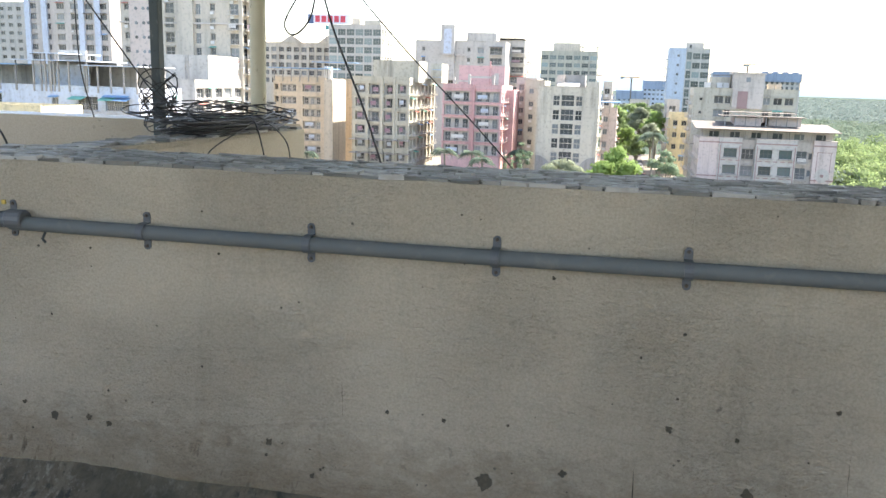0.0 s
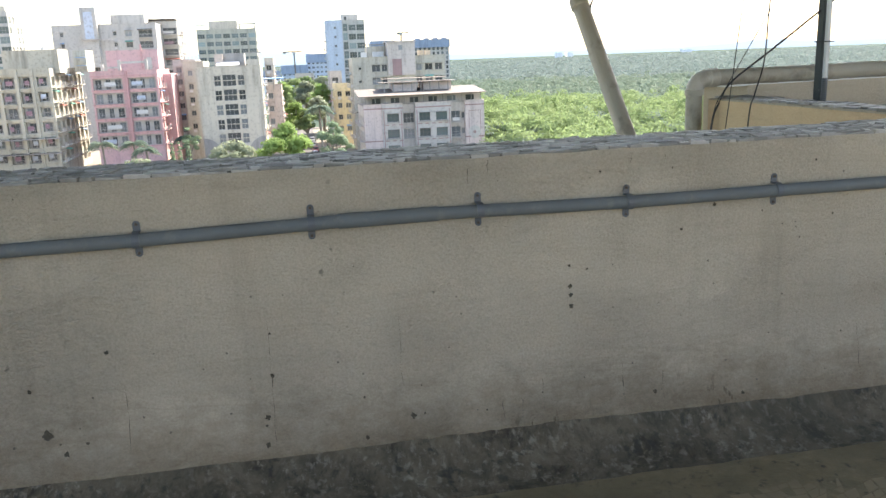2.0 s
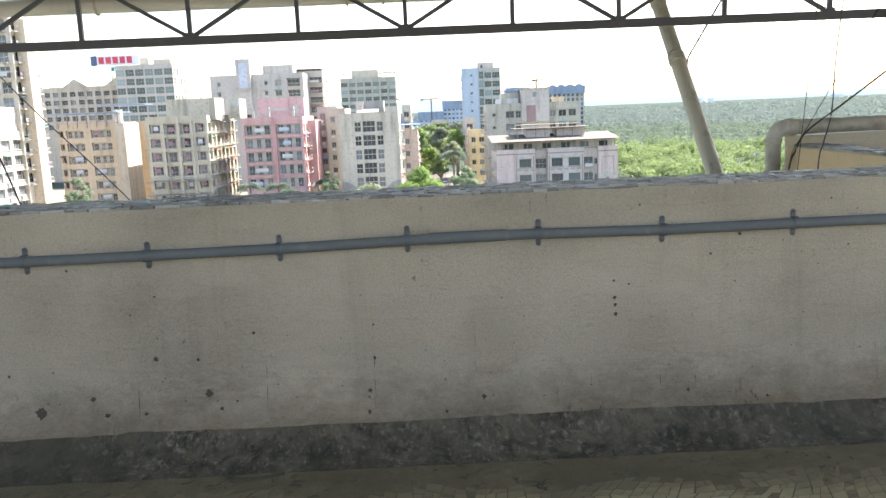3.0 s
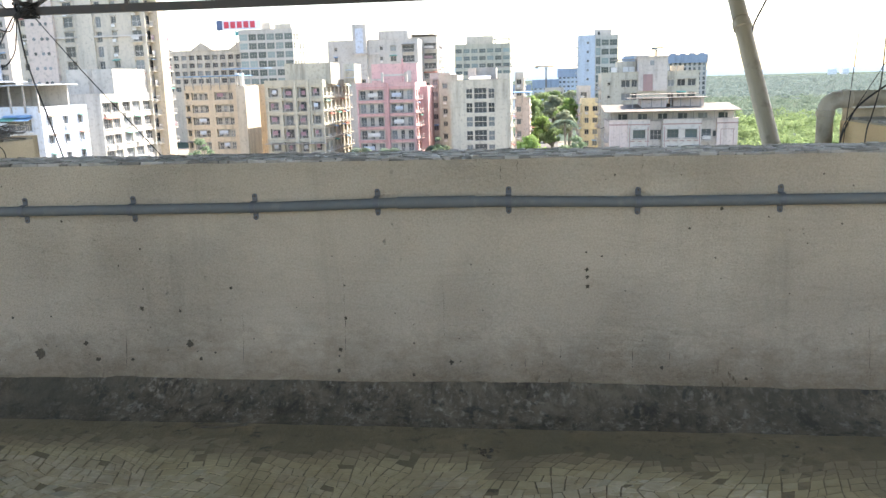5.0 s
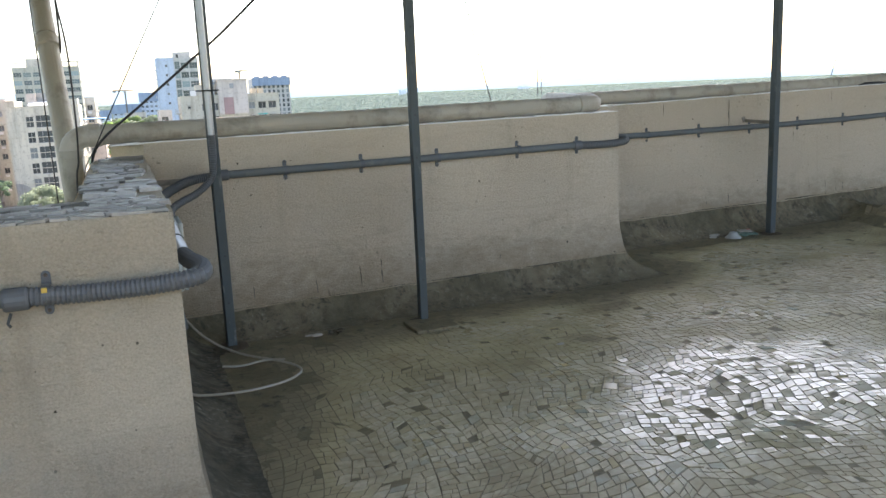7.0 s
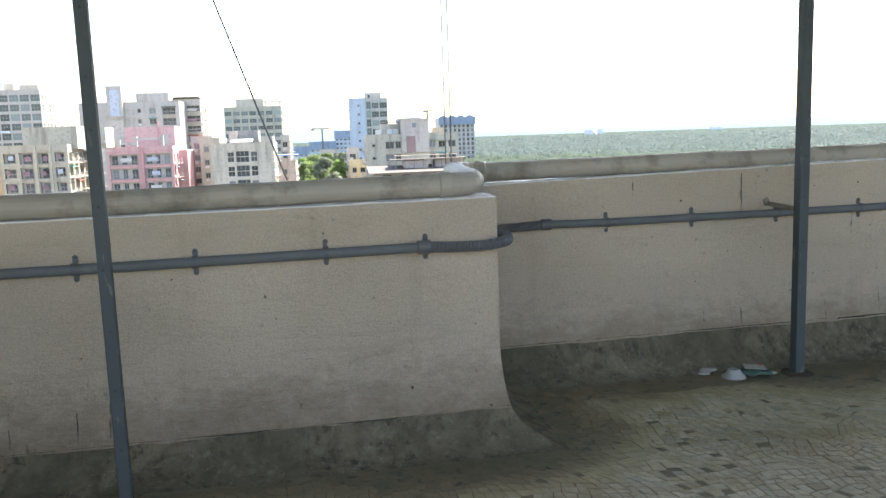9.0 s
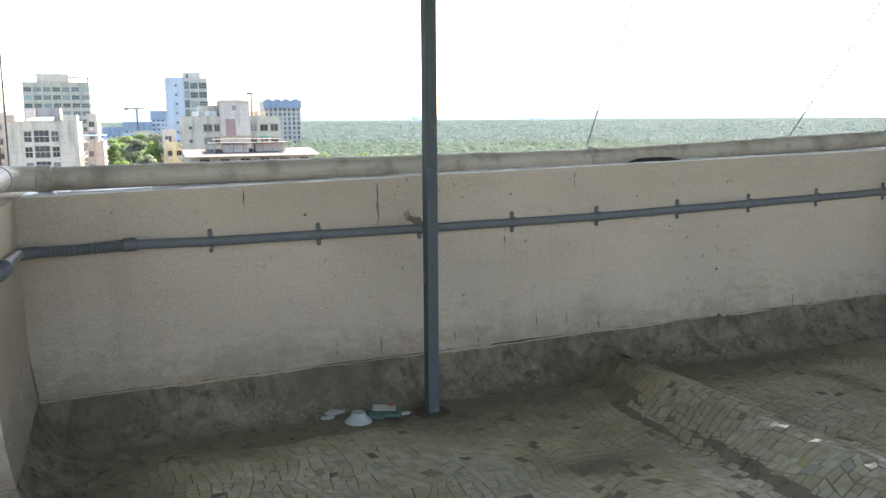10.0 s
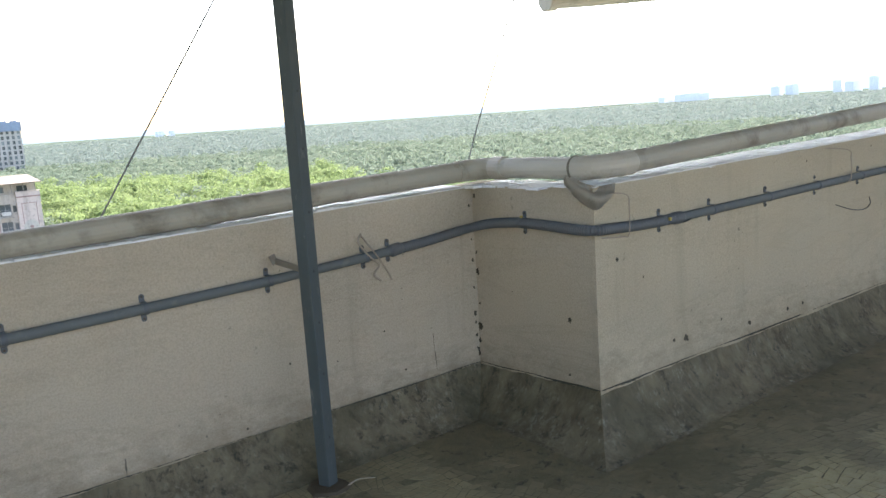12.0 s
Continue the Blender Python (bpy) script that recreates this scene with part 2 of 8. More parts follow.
M_WALL = plaster("parapet_plaster", (0.472, 0.414, 0.32), (0.168, 0.127, 0.079), 1.0, 0.62, 0.72)
M_WALLB = plaster("parapet_plaster_smooth", (0.5, 0.425, 0.325), (0.25, 0.2, 0.135), 0.75, 0.85, 0.95)
M_WALLE = plaster("parapet_plaster_grimy", (0.48, 0.41, 0.3), (0.2, 0.162, 0.105), 0.7, 0.95, 0.75)
M_RETURN = plaster("ochre_plaster", (0.62, 0.45, 0.28), (0.3, 0.23, 0.15), 0.5)
M_SKIRT = cement("mossy_cement", (0.036, 0.031, 0.022), (0.118, 0.102, 0.072), (0.3, 0.28, 0.23), (0.054, 0.051, 0.036), 0.85, 0.5, 0.6)
M_SKIRTB = cement("stained_cement", (0.078, 0.066, 0.044), (0.175, 0.147, 0.096), (0.36, 0.33, 0.26), (0.088, 0.08, 0.05), 0.85, 0.8, 0.3)
M_BED = cement("muddy_bed", (0.14, 0.118, 0.072), (0.2, 0.168, 0.104), (0.24, 0.205, 0.138), (0.13, 0.113, 0.07), 0.6)
M_TILE = tiles("broken_floor_tile", [(0.0, (0.38, 0.325, 0.2)), (0.3, (0.50, 0.44, 0.29)), (0.7, (0.60, 0.54, 0.385)), (0.93, (0.50, 0.465, 0.355)), (0.972, (0.26, 0.3, 0.25)), (0.98, (0.5, 0.42, 0.2)), (1.0, (0.16, 0.13, 0.085))], (0.255, 0.21, 0.13), 0.45, 0.40, ((2.3, 0.35, 1.05, 0.75), (0.8, -0.2, 0.5, 0.16), (6.08, 1.62, 0.42, 0.5), (6.7, 1.35, 0.5, 0.3)), (0.2, 0.168, 0.103))
M_TILE.node_tree.nodes["Principled BSDF"].inputs["Specular IOR Level"].default_value = 0.55
M_TOPTILE = tiles("weathered_coping_tile", [(0.0, (0.2, 0.19, 0.17)), (0.35, (0.38, 0.36, 0.325)), (0.8, (0.55, 0.525, 0.475)), (0.9, (0.3, 0.285, 0.25)), (1.0, (0.12, 0.115, 0.1))], (0.16, 0.15, 0.13), 0.5, 0.05)
M_TOPTILE.node_tree.nodes["Principled BSDF"].inputs["Specular IOR Level"].default_value = 0.12
# Limewash with its white pushed up, in place of sun on the copings.
M_WASHTILE = tiles("sun_whitened_lime_tile", [(0.0, (0.8, 0.79, 0.77)), (0.6, (0.88, 0.87, 0.85)), (1.0, (0.7, 0.69, 0.67))], (0.45, 0.435, 0.4), 0.7, 0.05)
M_MORTAR = cement("coping_mortar", (0.05, 0.05, 0.045), (0.12, 0.115, 0.1), (0.25, 0.24, 0.22), (0.06, 0.06, 0.05))
M_PIT = painted("dark_pit", (0.085, 0.075, 0.056), 0.95, 0, (0.12, 0.105, 0.08), 0.7, 60, (1, 1, 1), 0.5, 0.62)
M_PIT.node_tree.nodes["Principled BSDF"].inputs["Specular IOR Level"].default_value = 0.05
M_PITS = painted("rust_pit", (0.17, 0.15, 0.115), 0.95)
M_CONDUIT = painted("grey_conduit_plastic", (0.125, 0.138, 0.138), 0.62, 0, (0.25, 0.24, 0.21), 0.35, 16)
M_CLAMP = painted("grey_clamp_plastic", (0.092, 0.104, 0.115), 0.45)
M_FLEX = painted("ribbed_grey_hose", (0.10, 0.108, 0.115), 0.5)
M_SCREW = painted("rusty_screw", (0.09, 0.075, 0.06), 0.5, 0.6)
M_BRASS = painted("brass_strap", (0.55, 0.42, 0.12), 0.35, 0.8)
M_PVC = painted("weathered_beige_pvc", (0.38, 0.345, 0.275), 0.55, 0, (0.12, 0.098, 0.072), 0.8, 5.0, (1, 1, 1.0), 0.5, 0.72)
M_PVCTOP = painted("cleaner_beige_pvc", (0.45, 0.41, 0.335), 0.5, 0, (0.17, 0.14, 0.1), 0.5, 6)
M_GUTTER = painted("pale_grey_pvc", (0.45, 0.43, 0.39), 0.5, 0, (0.2, 0.18, 0.15), 0.5, 6)
M_STEEL = painted("blue_grey_painted_steel", (0.076, 0.09, 0.092), 0.7, 0.0, (0.24, 0.24, 0.22), 0.7, 24, (1, 1, 0.35), 0.6, 0.72)
for _m in (M_CONDUIT, M_STEEL):
    _m.node_tree.nodes["Principled BSDF"].inputs["Specular IOR Level"].default_value = 0.25
M_TRUSS = painted("dark_painted_steel", (0.05, 0.047, 0.05), 0.5, 0.2, (0.13, 0.08, 0.05), 0.5, 18)
M_RUST = painted("rusty_base", (0.075, 0.056, 0.036), 0.85)
M_GALV = painted("galvanised_tube", (0.36, 0.38, 0.4), 0.35, 0.7, (0.2, 0.2, 0.2), 0.4, 15)
M_BLACK = painted("black_cable", (0.018, 0.017, 0.018), 0.5, 0, (0.06, 0.055, 0.05), 0.4, 20)
M_WIRE = painted("thin_grey_wire", (0.13, 0.13, 0.14), 0.6)
M_WHITECABLE = painted("dirty_white_cable", (0.36, 0.33, 0.27), 0.55)
M_BOX = painted("pale_grey_cabinet", (0.42, 0.45, 0.43), 0.5, 0, (0.2, 0.19, 0.16), 0.5, 8)
M_SLOT = painted("dark_slot", (0.05, 0.055, 0.055), 0.8)
M_LABEL = painted("worn_paper_label", (0.6, 0.6, 0.56), 0.8)
M_BOWL = painted("white_paper_bowl", (0.36, 0.365, 0.345), 0.7, 0, (0.5, 0.5, 0.45), 0.3, 30)
M_PACK = painted("crumpled_green_plastic", (0.06, 0.12, 0.095), 0.3)
M_PAPER = painted("soiled_paper", (0.38, 0.36, 0.31), 0.8)
M_RED = painted("faded_red_print", (0.35, 0.07, 0.06), 0.6)
M_ROOF = painted("roof_sheet_steel", (0.36, 0.38, 0.4), 0.5, 0.3)
M_STRING = painted("frayed_string", (0.36, 0.3, 0.24), 0.9)
M_BRACKET = painted("rusty_bracket", (0.26, 0.23, 0.19), 0.7, 0.2, (0.15, 0.09, 0.05), 0.7, 25)

M_CREAM = facade_paint("cream_facade", (0.53, 0.495, 0.41))
M_PINK = facade_paint("pink_facade", (0.60, 0.39, 0.38), 0.25)
M_PINKD = facade_paint("deep_pink_trim", (0.58, 0.34, 0.33), 0.25)
M_WHITE = facade_paint("white_facade", (0.48, 0.465, 0.425), 0.3)
M_GREYF = facade_paint("grey_green_facade", (0.46, 0.44, 0.36), 0.6)
M_ORANGE = facade_paint("ochre_facade", (0.55, 0.465, 0.35), 0.4)
M_SALMON = facade_paint("salmon_facade", (0.57, 0.48, 0.415), 0.3)
M_BEIGE = facade_paint("beige_facade", (0.52, 0.47, 0.385), 0.35)
M_TAUPE = facade_paint("taupe_facade", (0.50, 0.465, 0.42), 0.4)
M_BROWN = facade_paint("rosy_beige_facade", (0.58, 0.50, 0.46), 0.3)
M_BAND = facade_paint("maroon_band", (0.32, 0.22, 0.21), 0.3)
M_YELLOW = facade_paint("yellow_facade", (0.66, 0.57, 0.36), 0.4)
M_BLUEW = facade_paint("pale_blue_facade", (0.5, 0.56, 0.64), 0.2)
M_CONC = facade_paint("bare_concrete", (0.32, 0.31, 0.29), 0.5)
M_NAVY = facade_paint("navy_scaffold_net", (0.28, 0.34, 0.43), 0.3)
# Near-white blue paint stands for the haze in front of distant blocks.
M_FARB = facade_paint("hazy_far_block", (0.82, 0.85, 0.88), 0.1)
M_SHEET = facade_paint("roofing_sheet", (0.16, 0.142, 0.12), 0.5)
M_BLUESH = facade_paint("blue_roofing_sheet", (0.20, 0.36, 0.55), 0.3)
M_REDSH = facade_paint("red_awning", (0.5, 0.16, 0.12), 0.3)
M_GREENSH = facade_paint("green_awning", (0.14, 0.42, 0.34), 0.3)
M_PANE = window_glass("dark_window_glass", (0.03, 0.036, 0.04), (0.1, 0.112, 0.118))
M_PANEG = window_glass("green_window_glass", (0.035, 0.055, 0.055), (0.11, 0.145, 0.143))
M_FRAME = painted("window_frame_metal", (0.42, 0.41, 0.39), 0.5)
M_FRAMED = painted("dark_window_frame", (0.10, 0.10, 0.10), 0.5)
M_ACW = painted("air_conditioner_white", (0.6, 0.6, 0.58), 0.6)
M_CLOTH = painted("hanging_laundry", (0.32, 0.2, 0.24), 0.9)
M_SIGNW = painted("sign_board_white", (0.72, 0.74, 0.8), 0.6)
M_SIGNR = painted("sign_red", (0.55, 0.06, 0.09), 0.6)
M_SIGNB = painted("sign_blue", (0.08, 0.12, 0.22), 0.6)
M_SIGNT = painted("sign_teal", (0.05, 0.28, 0.30), 0.6)
M_PIPEY = painted("yellow_gas_pipe", (0.62, 0.36, 0.04), 0.5)
M_ROAD = painted("dusty_asphalt", (0.10, 0.095, 0.088), 0.9, 0, (0.2, 0.18, 0.15), 0.5, 0.5)
M_LAND = painted("scrub_ground", (0.065, 0.09, 0.07), 0.95, 0, (0.05, 0.075, 0.03), 0.7, 0.05)
M_LAND.node_tree.nodes["Principled BSDF"].inputs["Specular IOR Level"].default_value = 0.02
M_LOT = painted("dusty_lot", (0.22, 0.19, 0.15), 0.95, 0, (0.1, 0.11, 0.06), 0.6, 0.1)
M_BARK = painted("bark", (0.17, 0.16, 0.13), 0.9)
M_LBRIGHT = leaves("fresh_green_leaves", (0.15, 0.22, 0.095), (0.2, 0.275, 0.12), (0.25, 0.325, 0.15))
M_LALMOND = leaves("almond_tree_leaves", (0.165, 0.255, 0.075), (0.215, 0.32, 0.10), (0.275, 0.385, 0.14))
M_LDARK = leaves("dark_green_leaves", (0.14, 0.205, 0.13), (0.185, 0.255, 0.16), (0.235, 0.305, 0.195))
M_LOLIVE = leaves("olive_leaves", (0.21, 0.25, 0.165), (0.265, 0.305, 0.21), (0.32, 0.355, 0.255))
M_LMANG = leaves("mangrove_leaves", (0.1, 0.148, 0.112), (0.148, 0.198, 0.15), (0.2, 0.245, 0.187))
# Mangrove leaves again, with the distance's haze put into their colour.
M_LFAR = leaves("hazed_mangrove_leaves", (0.112, 0.158, 0.148), (0.152, 0.198, 0.185), (0.195, 0.235, 0.22))
# Haze is painted into the hills: pale blue base plus a glow of their own.
M_HILL = painted("haze_glow_hills", (0.45, 0.55, 0.66), 1.0, 0, (0.4, 0.5, 0.6), 0.3, 0.004)
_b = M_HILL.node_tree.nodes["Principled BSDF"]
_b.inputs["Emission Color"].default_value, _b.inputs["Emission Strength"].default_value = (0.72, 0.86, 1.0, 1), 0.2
M_WATER, _nt, _b = nodes_of("creek_water", 0.08)
_b.inputs["Base Color"].default_value = (0.25, 0.3, 0.33, 1)
M_CAR = painted("car_paint", (0.55, 0.55, 0.56), 0.3, 0.2)
M_CARR = painted("car_paint_red", (0.3, 0.06, 0.05), 0.3, 0.1)
M_TYRE = painted("tyre_rubber", (0.02, 0.02, 0.02), 0.8)


# ---- building blocks ----
def thing(name, at, label, category, group="", kind=""):
    e = new(name)
    e.location = at
    e.empty_display_size = 0.1
    return tagged(e, label, category, group, kind)


def part(name, bm, material, parent=None, label="", smooth=False):
    """Links a bmesh, given in world coordinates, as one mesh object under parent."""
    me = bpy.data.meshes.new(name)
    if smooth:
        for f in bm.faces:
            f.smooth = len(f.verts) < 5
            if not f.smooth:
                for e in f.edges:
                    e.smooth = False
    bm.to_mesh(me)
    bm.free()
    me.materials.append(material)
    return place(name, me, parent, label)


def place(name, me, parent=None, label="", m=None):
    ob = new(name, me)
    if parent is not None:
        ob.parent = parent
        w = parent.matrix_basis.copy() if parent.parent else Matrix.Translation(parent.location)
        ob.matrix_parent_inverse = w.inverted()
    if m is not None:
        ob.matrix_basis = m
    if label:
        ob["label"] = label
    return ob


def raw(name, verts, faces, material, parent=None, label="", smooth=False):
    me = bpy.data.meshes.new(name)
    me.from_pydata([tuple(v) for v in verts], [], [tuple(f) for f in faces])
    if smooth:
        me.polygons.foreach_set("use_smooth", [True] * len(me.polygons))
    me.materials.append(material)
    me.update()
    return place(name, me, parent, label)


def box(bm, x0, x1, y0, y1, z0, z1, bev=0.0):
    r = bmesh.ops.create_cube(bm, size=1, matrix=Matrix.LocRotScale(((x0 + x1) / 2, (y0 + y1) / 2, (z0 + z1) / 2), None, (abs(x1 - x0), abs(y1 - y0), abs(z1 - z0))))
    if bev:
        es = list({e for v in r["verts"] for e in v.link_edges})
        bmesh.ops.bevel(bm, geom=es, offset=bev, segments=2, affect="EDGES", profile=0.5)
    return bm


def bm_box(*a, **k):
    return box(bmesh.new(), *a, **k)


def sweep(bm, pts, radius, seg=12, caps=True):
    """A round tube along pts; radius a number or one per point."""
    pts = [Vector(p) for p in pts]
    n = len(pts)
    rad = radius if isinstance(radius, (list, tuple)) else [radius] * n
    side, rings = None, []
    for i, p in enumerate(pts):
        d = (pts[min(i + 1, n - 1)] - pts[max(i - 1, 0)]).normalized()
        if side is None:
            side = d.orthogonal().normalized()
        side = (side - d * side.dot(d)).normalized()
        up = d.cross(side)
        rings.append([bm.verts.new(p + (side * math.cos(a) + up * math.sin(a)) * rad[i]) for a in (2 * math.pi * k / seg for k in range(seg))])
    for a, b in zip(rings, rings[1:]):
        for k in range(seg):
            bm.faces.new((a[k], a[(k + 1) % seg], b[(k + 1) % seg], b[k]))
    if caps:
        bm.faces.new(list(reversed(rings[0])))
        bm.faces.new(rings[-1])
    return bm


def tube(pts, radius, seg=12):
    return sweep(bmesh.new(), pts, radius, seg)


def bar(bm, a, b, w, h):
    """A rectangular bar from a to b, w wide and h high."""
    a, b = Vector(a), Vector(b)
    q = (b - a).to_track_quat("X", "Z")
    bmesh.ops.create_cube(bm, size=1, matrix=Matrix.LocRotScale((a + b) / 2, q, ((b - a).length, w, h)))
    return bm


def curve_through(pts, n=10):
    """Points of a smooth line through pts."""
    pts = [Vector(p) for p in pts]
    ext = [pts[0] * 2 - pts[1]] + pts + [pts[-1] * 2 - pts[-2]]
    out = []
    for i in range(1, len(ext) - 2):
        p0, p1, p2, p3 = ext[i - 1:i + 3]
        for k in range(n):
            t = k / n
            out.append(0.5 * ((2 * p1) + (p2 - p0) * t + (2 * p0 - 5 * p1 + 4 * p2 - p3) * t * t + (3 * p1 - p0 - 3 * p2 + p3) * t ** 3))
    out.append(pts[-1])
    return out


def step(t):
    t = max(0.0, min(1.0, t))
    return t * t * (3 - 2 * t)


def nz(x, y, s, k=0.0):
    return noise.noise(Vector((x * s, y * s, k)))


# ---- the parapet's line, seen from the terrace, from one end to the other ----
# corner x, y, then for the stretch that follows: face top at both ends, plaster foot, flare, thickness
LINE = [(-13.0, 2.45), (-6.35, 2.45), (-6.35, 0.0), (0.012, 0.0), (0.012, 2.452), (3.01, 2.452), (3.01, 3.282), (9.175, 3.282), (9.175, 2.43), (16.0, 2.43)]
WALLS = [  # name, tops, feet, flare, thickness, material
    ("wall_far_west", (1.2, 1.2), (0.27, 0.27), 0.03, 0.27, "B"),
    ("wall_return_west", (1.185, 1.215), (0.27, 0.26), 0.05, 0.27, "A"),
    ("wall_front", (1.212, 1.215), (0.26, 0.26), 0.055, 0.37, "A"),
    ("wall_return_east", (1.215, 1.208), (0.26, 0.295), 0.04, 0.262, "A"),
    ("wall_middle", (1.279, 1.30), (0.295, 0.338), 0.045, 0.27, "B"),
    ("wall_step", (1.295, 1.295), (0.345, 0.385), 0.03, 0.25, "B"),
    ("wall_long", (1.297, 1.425), (0.385, 0.475), 0.03, 0.28, "B"),
    ("wall_jog", (1.43, 1.445), (0.48, 0.515), 0.03, 0.28, "B"),
    ("wall_east", (1.447, 1.57), (0.517, 0.56), 0.035, 0.28, "B"),
]


def normal_of(i):
    """Unit vector of stretch i and the one from it towards the terrace."""
    a, b = Vector((*LINE[i], 0)), Vector((*LINE[i + 1], 0))
    d = (b - a).normalized()
    return d, Vector((d.y, -d.x, 0))


def corner(k, off_before, off_after):
    """Corner k of the line, with the stretch before moved out by one offset and the stretch after by another."""
    p = Vector((*LINE[k], 0))
    if k == 0:
        return p + normal_of(0)[1] * off_after
    if k == len(LINE) - 1:
        return p + normal_of(k - 1)[1] * off_before
    return p + normal_of(k - 1)[1] * off_before + normal_of(k)[1] * off_after


def line_distance(x, y):
    best = 99.0
    for (ax, ay), (bx, by) in zip(LINE, LINE[1:]):
        t = max(0.0, min(1.0, ((x - ax) * (bx - ax) + (y - ay) * (by - ay)) / ((bx - ax) ** 2 + (by - ay) ** 2)))
        best = min(best, math.hypot(x - ax - t * (bx - ax), y - ay - t * (by - ay)))
    return best


RIDGE_X, RIDGE_W, RIDGE_H = 5.925, 0.285, 0.135


def floor_height(x, y):
    h = 0.140 + 0.012 * max(0.0, min(x, 12)) + 0.02 * step((y - 0.2) / 1.5)
    w = (x - RIDGE_X - 0.05 * math.sin(y * 1.3)) / (RIDGE_W * (0.55 + 0.45 * step((3.2 - y) / 0.8)))
    if abs(w) < 1 and y > -4:
        h += RIDGE_H * (0.5 + 0.5 * math.cos(math.pi * w)) ** 0.8 * step((y + 4.0) / 1.0)
    return h + 0.006 * nz(x, y, 1.1)


def flare_at(i, z):
    """How far the face stands out at height z."""
    _, tops, feet, flare, _, _ = WALLS[i]
    t = max(0.0, 1 - (z - sum(feet) / 2) / 0.30)
    return flare * min(1.0, t) ** 2.0


def lerp(a, b, t):
    return a + (b - a) * t


WALL_OBS = {}
for i, (name, tops, feet, flare, thick, kind) in enumerate(WALLS):
    d, n = normal_of(i)
    length = (Vector(LINE[i + 1]) - Vector(LINE[i])).length
    cols, rows = max(2, int(length / (0.025 if kind == "A" else 0.05))), 40 if kind == "A" else 24
    bm = bmesh.new()
    grid = []
    for r in range(rows + 1):
        line = []
        for c in range(cols + 1):
            t = c / cols
            ftop = lerp(tops[0], tops[1], t)
            zz = lerp(lerp(*feet, t), ftop, r / rows)
            off = flare_at(i, zz)
            k0 = corner(i, off if i else 0, off)
            k1 = corner(i + 1, off, off if i < len(WALLS) - 1 else 0)
            p = k0.lerp(k1, t)
            inner = min(1.0, min(t, 1 - t) * length / 0.14)
            if r == 0:
                zz += 0.012 * nz(p.x + p.y, 3, 4.5) + 0.006 * nz(p.x + p.y, 7, 19)
            if r == rows:
                zz += 0.004 * nz(p.x + p.y, 5, 6)
            w = 0.006 * nz(p.x + p.y, zz, 2.2, 1.0) + 0.0025 * nz(p.x + p.y, zz, 9, 2.0) + 0.0015 * nz(p.x + p.y, zz, 24, 3.0)
            p = p + n * w * inner
            line.append(bm.verts.new((p.x, p.y, zz)))
        grid.append(line)
    for r in range(rows):
        for c in range(cols):
            bm.faces.new((grid[r][c], grid[r][c + 1], grid[r + 1][c + 1], grid[r + 1][c]))
    before = WALLS[i - 1][4] if i else 0
    after = WALLS[i + 1][4] if i < len(WALLS) - 1 else 0
    # the returns stop at the outer walls; their far corners are set by those walls' backs
    b0 = corner(i, -before if i else 0, -thick)
    b1 = corner(i + 1, -thick, -after if i < len(WALLS) - 1 else 0)
    if name == "wall_return_east":
        b1 = Vector((-0.25, 2.452 + 0.02, 0))
    if name == "wall_middle":
        b0 = Vector((-0.16, 2.452 + 0.27, 0))
    if name == "wall_return_west":
        b0 = Vector((-6.08, 2.45 + 0.02, 0))
    if name == "wall_far_west":
        b1 = Vector((-6.2, 2.45 + 0.27, 0))
    back = []
    for c in range(cols + 1):
        p = b0.lerp(b1, c / cols)
        back.append((bm.verts.new((p.x, p.y, lerp(tops[0], tops[1], c / cols) - 0.004)), bm.verts.new((p.x, p.y, -0.6))))
    base = []
    for c in range(cols + 1):
        v = grid[0][c].co
        base.append(bm.verts.new((v.x, v.y, -0.6)))
    for c in range(cols):
        bm.faces.new((grid[rows][c], grid[rows][c + 1], back[c + 1][0], back[c][0]))
        bm.faces.new((back[c][0], back[c + 1][0], back[c + 1][1], back[c][1]))
        bm.faces.new((base[c], base[c + 1], grid[0][c + 1], grid[0][c]))
    for e in (0, cols):
        ring = [base[e]] + [grid[r][e] for r in range(rows + 1)] + [back[e][0], back[e][1]]
        bm.faces.new(ring if e == 0 else list(reversed(ring)))
    bmesh.ops.recalc_face_normals(bm, faces=bm.faces)
    ob = part(name, bm, M_WALL if kind == "A" else M_WALLE if name == "wall_east" else M_WALLB, None)
    words = {"A": "grey-beige rendered parapet wall with trowel marks and pits", "B": "stained beige rendered parapet wall on the roof terrace"}
    tagged(ob, words[kind], "wall", kind="structure")
    WALL_OBS[name] = ob
# ochre paint on the outer face of the returns, towards the light well
bm = bmesh.new()
for c in range(12):
    y0, y1 = lerp(0.37, 2.465, c / 12), lerp(0.37, 2.465, (c + 1) / 12)
    box(bm, -0.258, -0.252, y0, y1, -0.5, lerp(1.215, 1.208, y1 / 2.452) - 0.012)
bmesh.ops.remove_doubles(bm, verts=bm.verts, dist=0.0005)
tagged(part("well_face", bm, M_RETURN, WALL_OBS["wall_return_east"], "ochre painted outer face of the return"))
tagged(part("well_face", bm_box(-6.078, -6.072, 0.37, 2.46, -0.5, 1.18), M_WALLB, WALL_OBS["wall_return_west"]))

M_MOULD = painted("black_mould", (0.07, 0.066, 0.052), 0.9, 0, (0.16, 0.155, 0.13), 0.8, 22, (1, 1, 1), 0.6, 0.7)
M_MOULD.node_tree.nodes["Principled BSDF"].inputs["Specular IOR Level"].default_value = 0.08
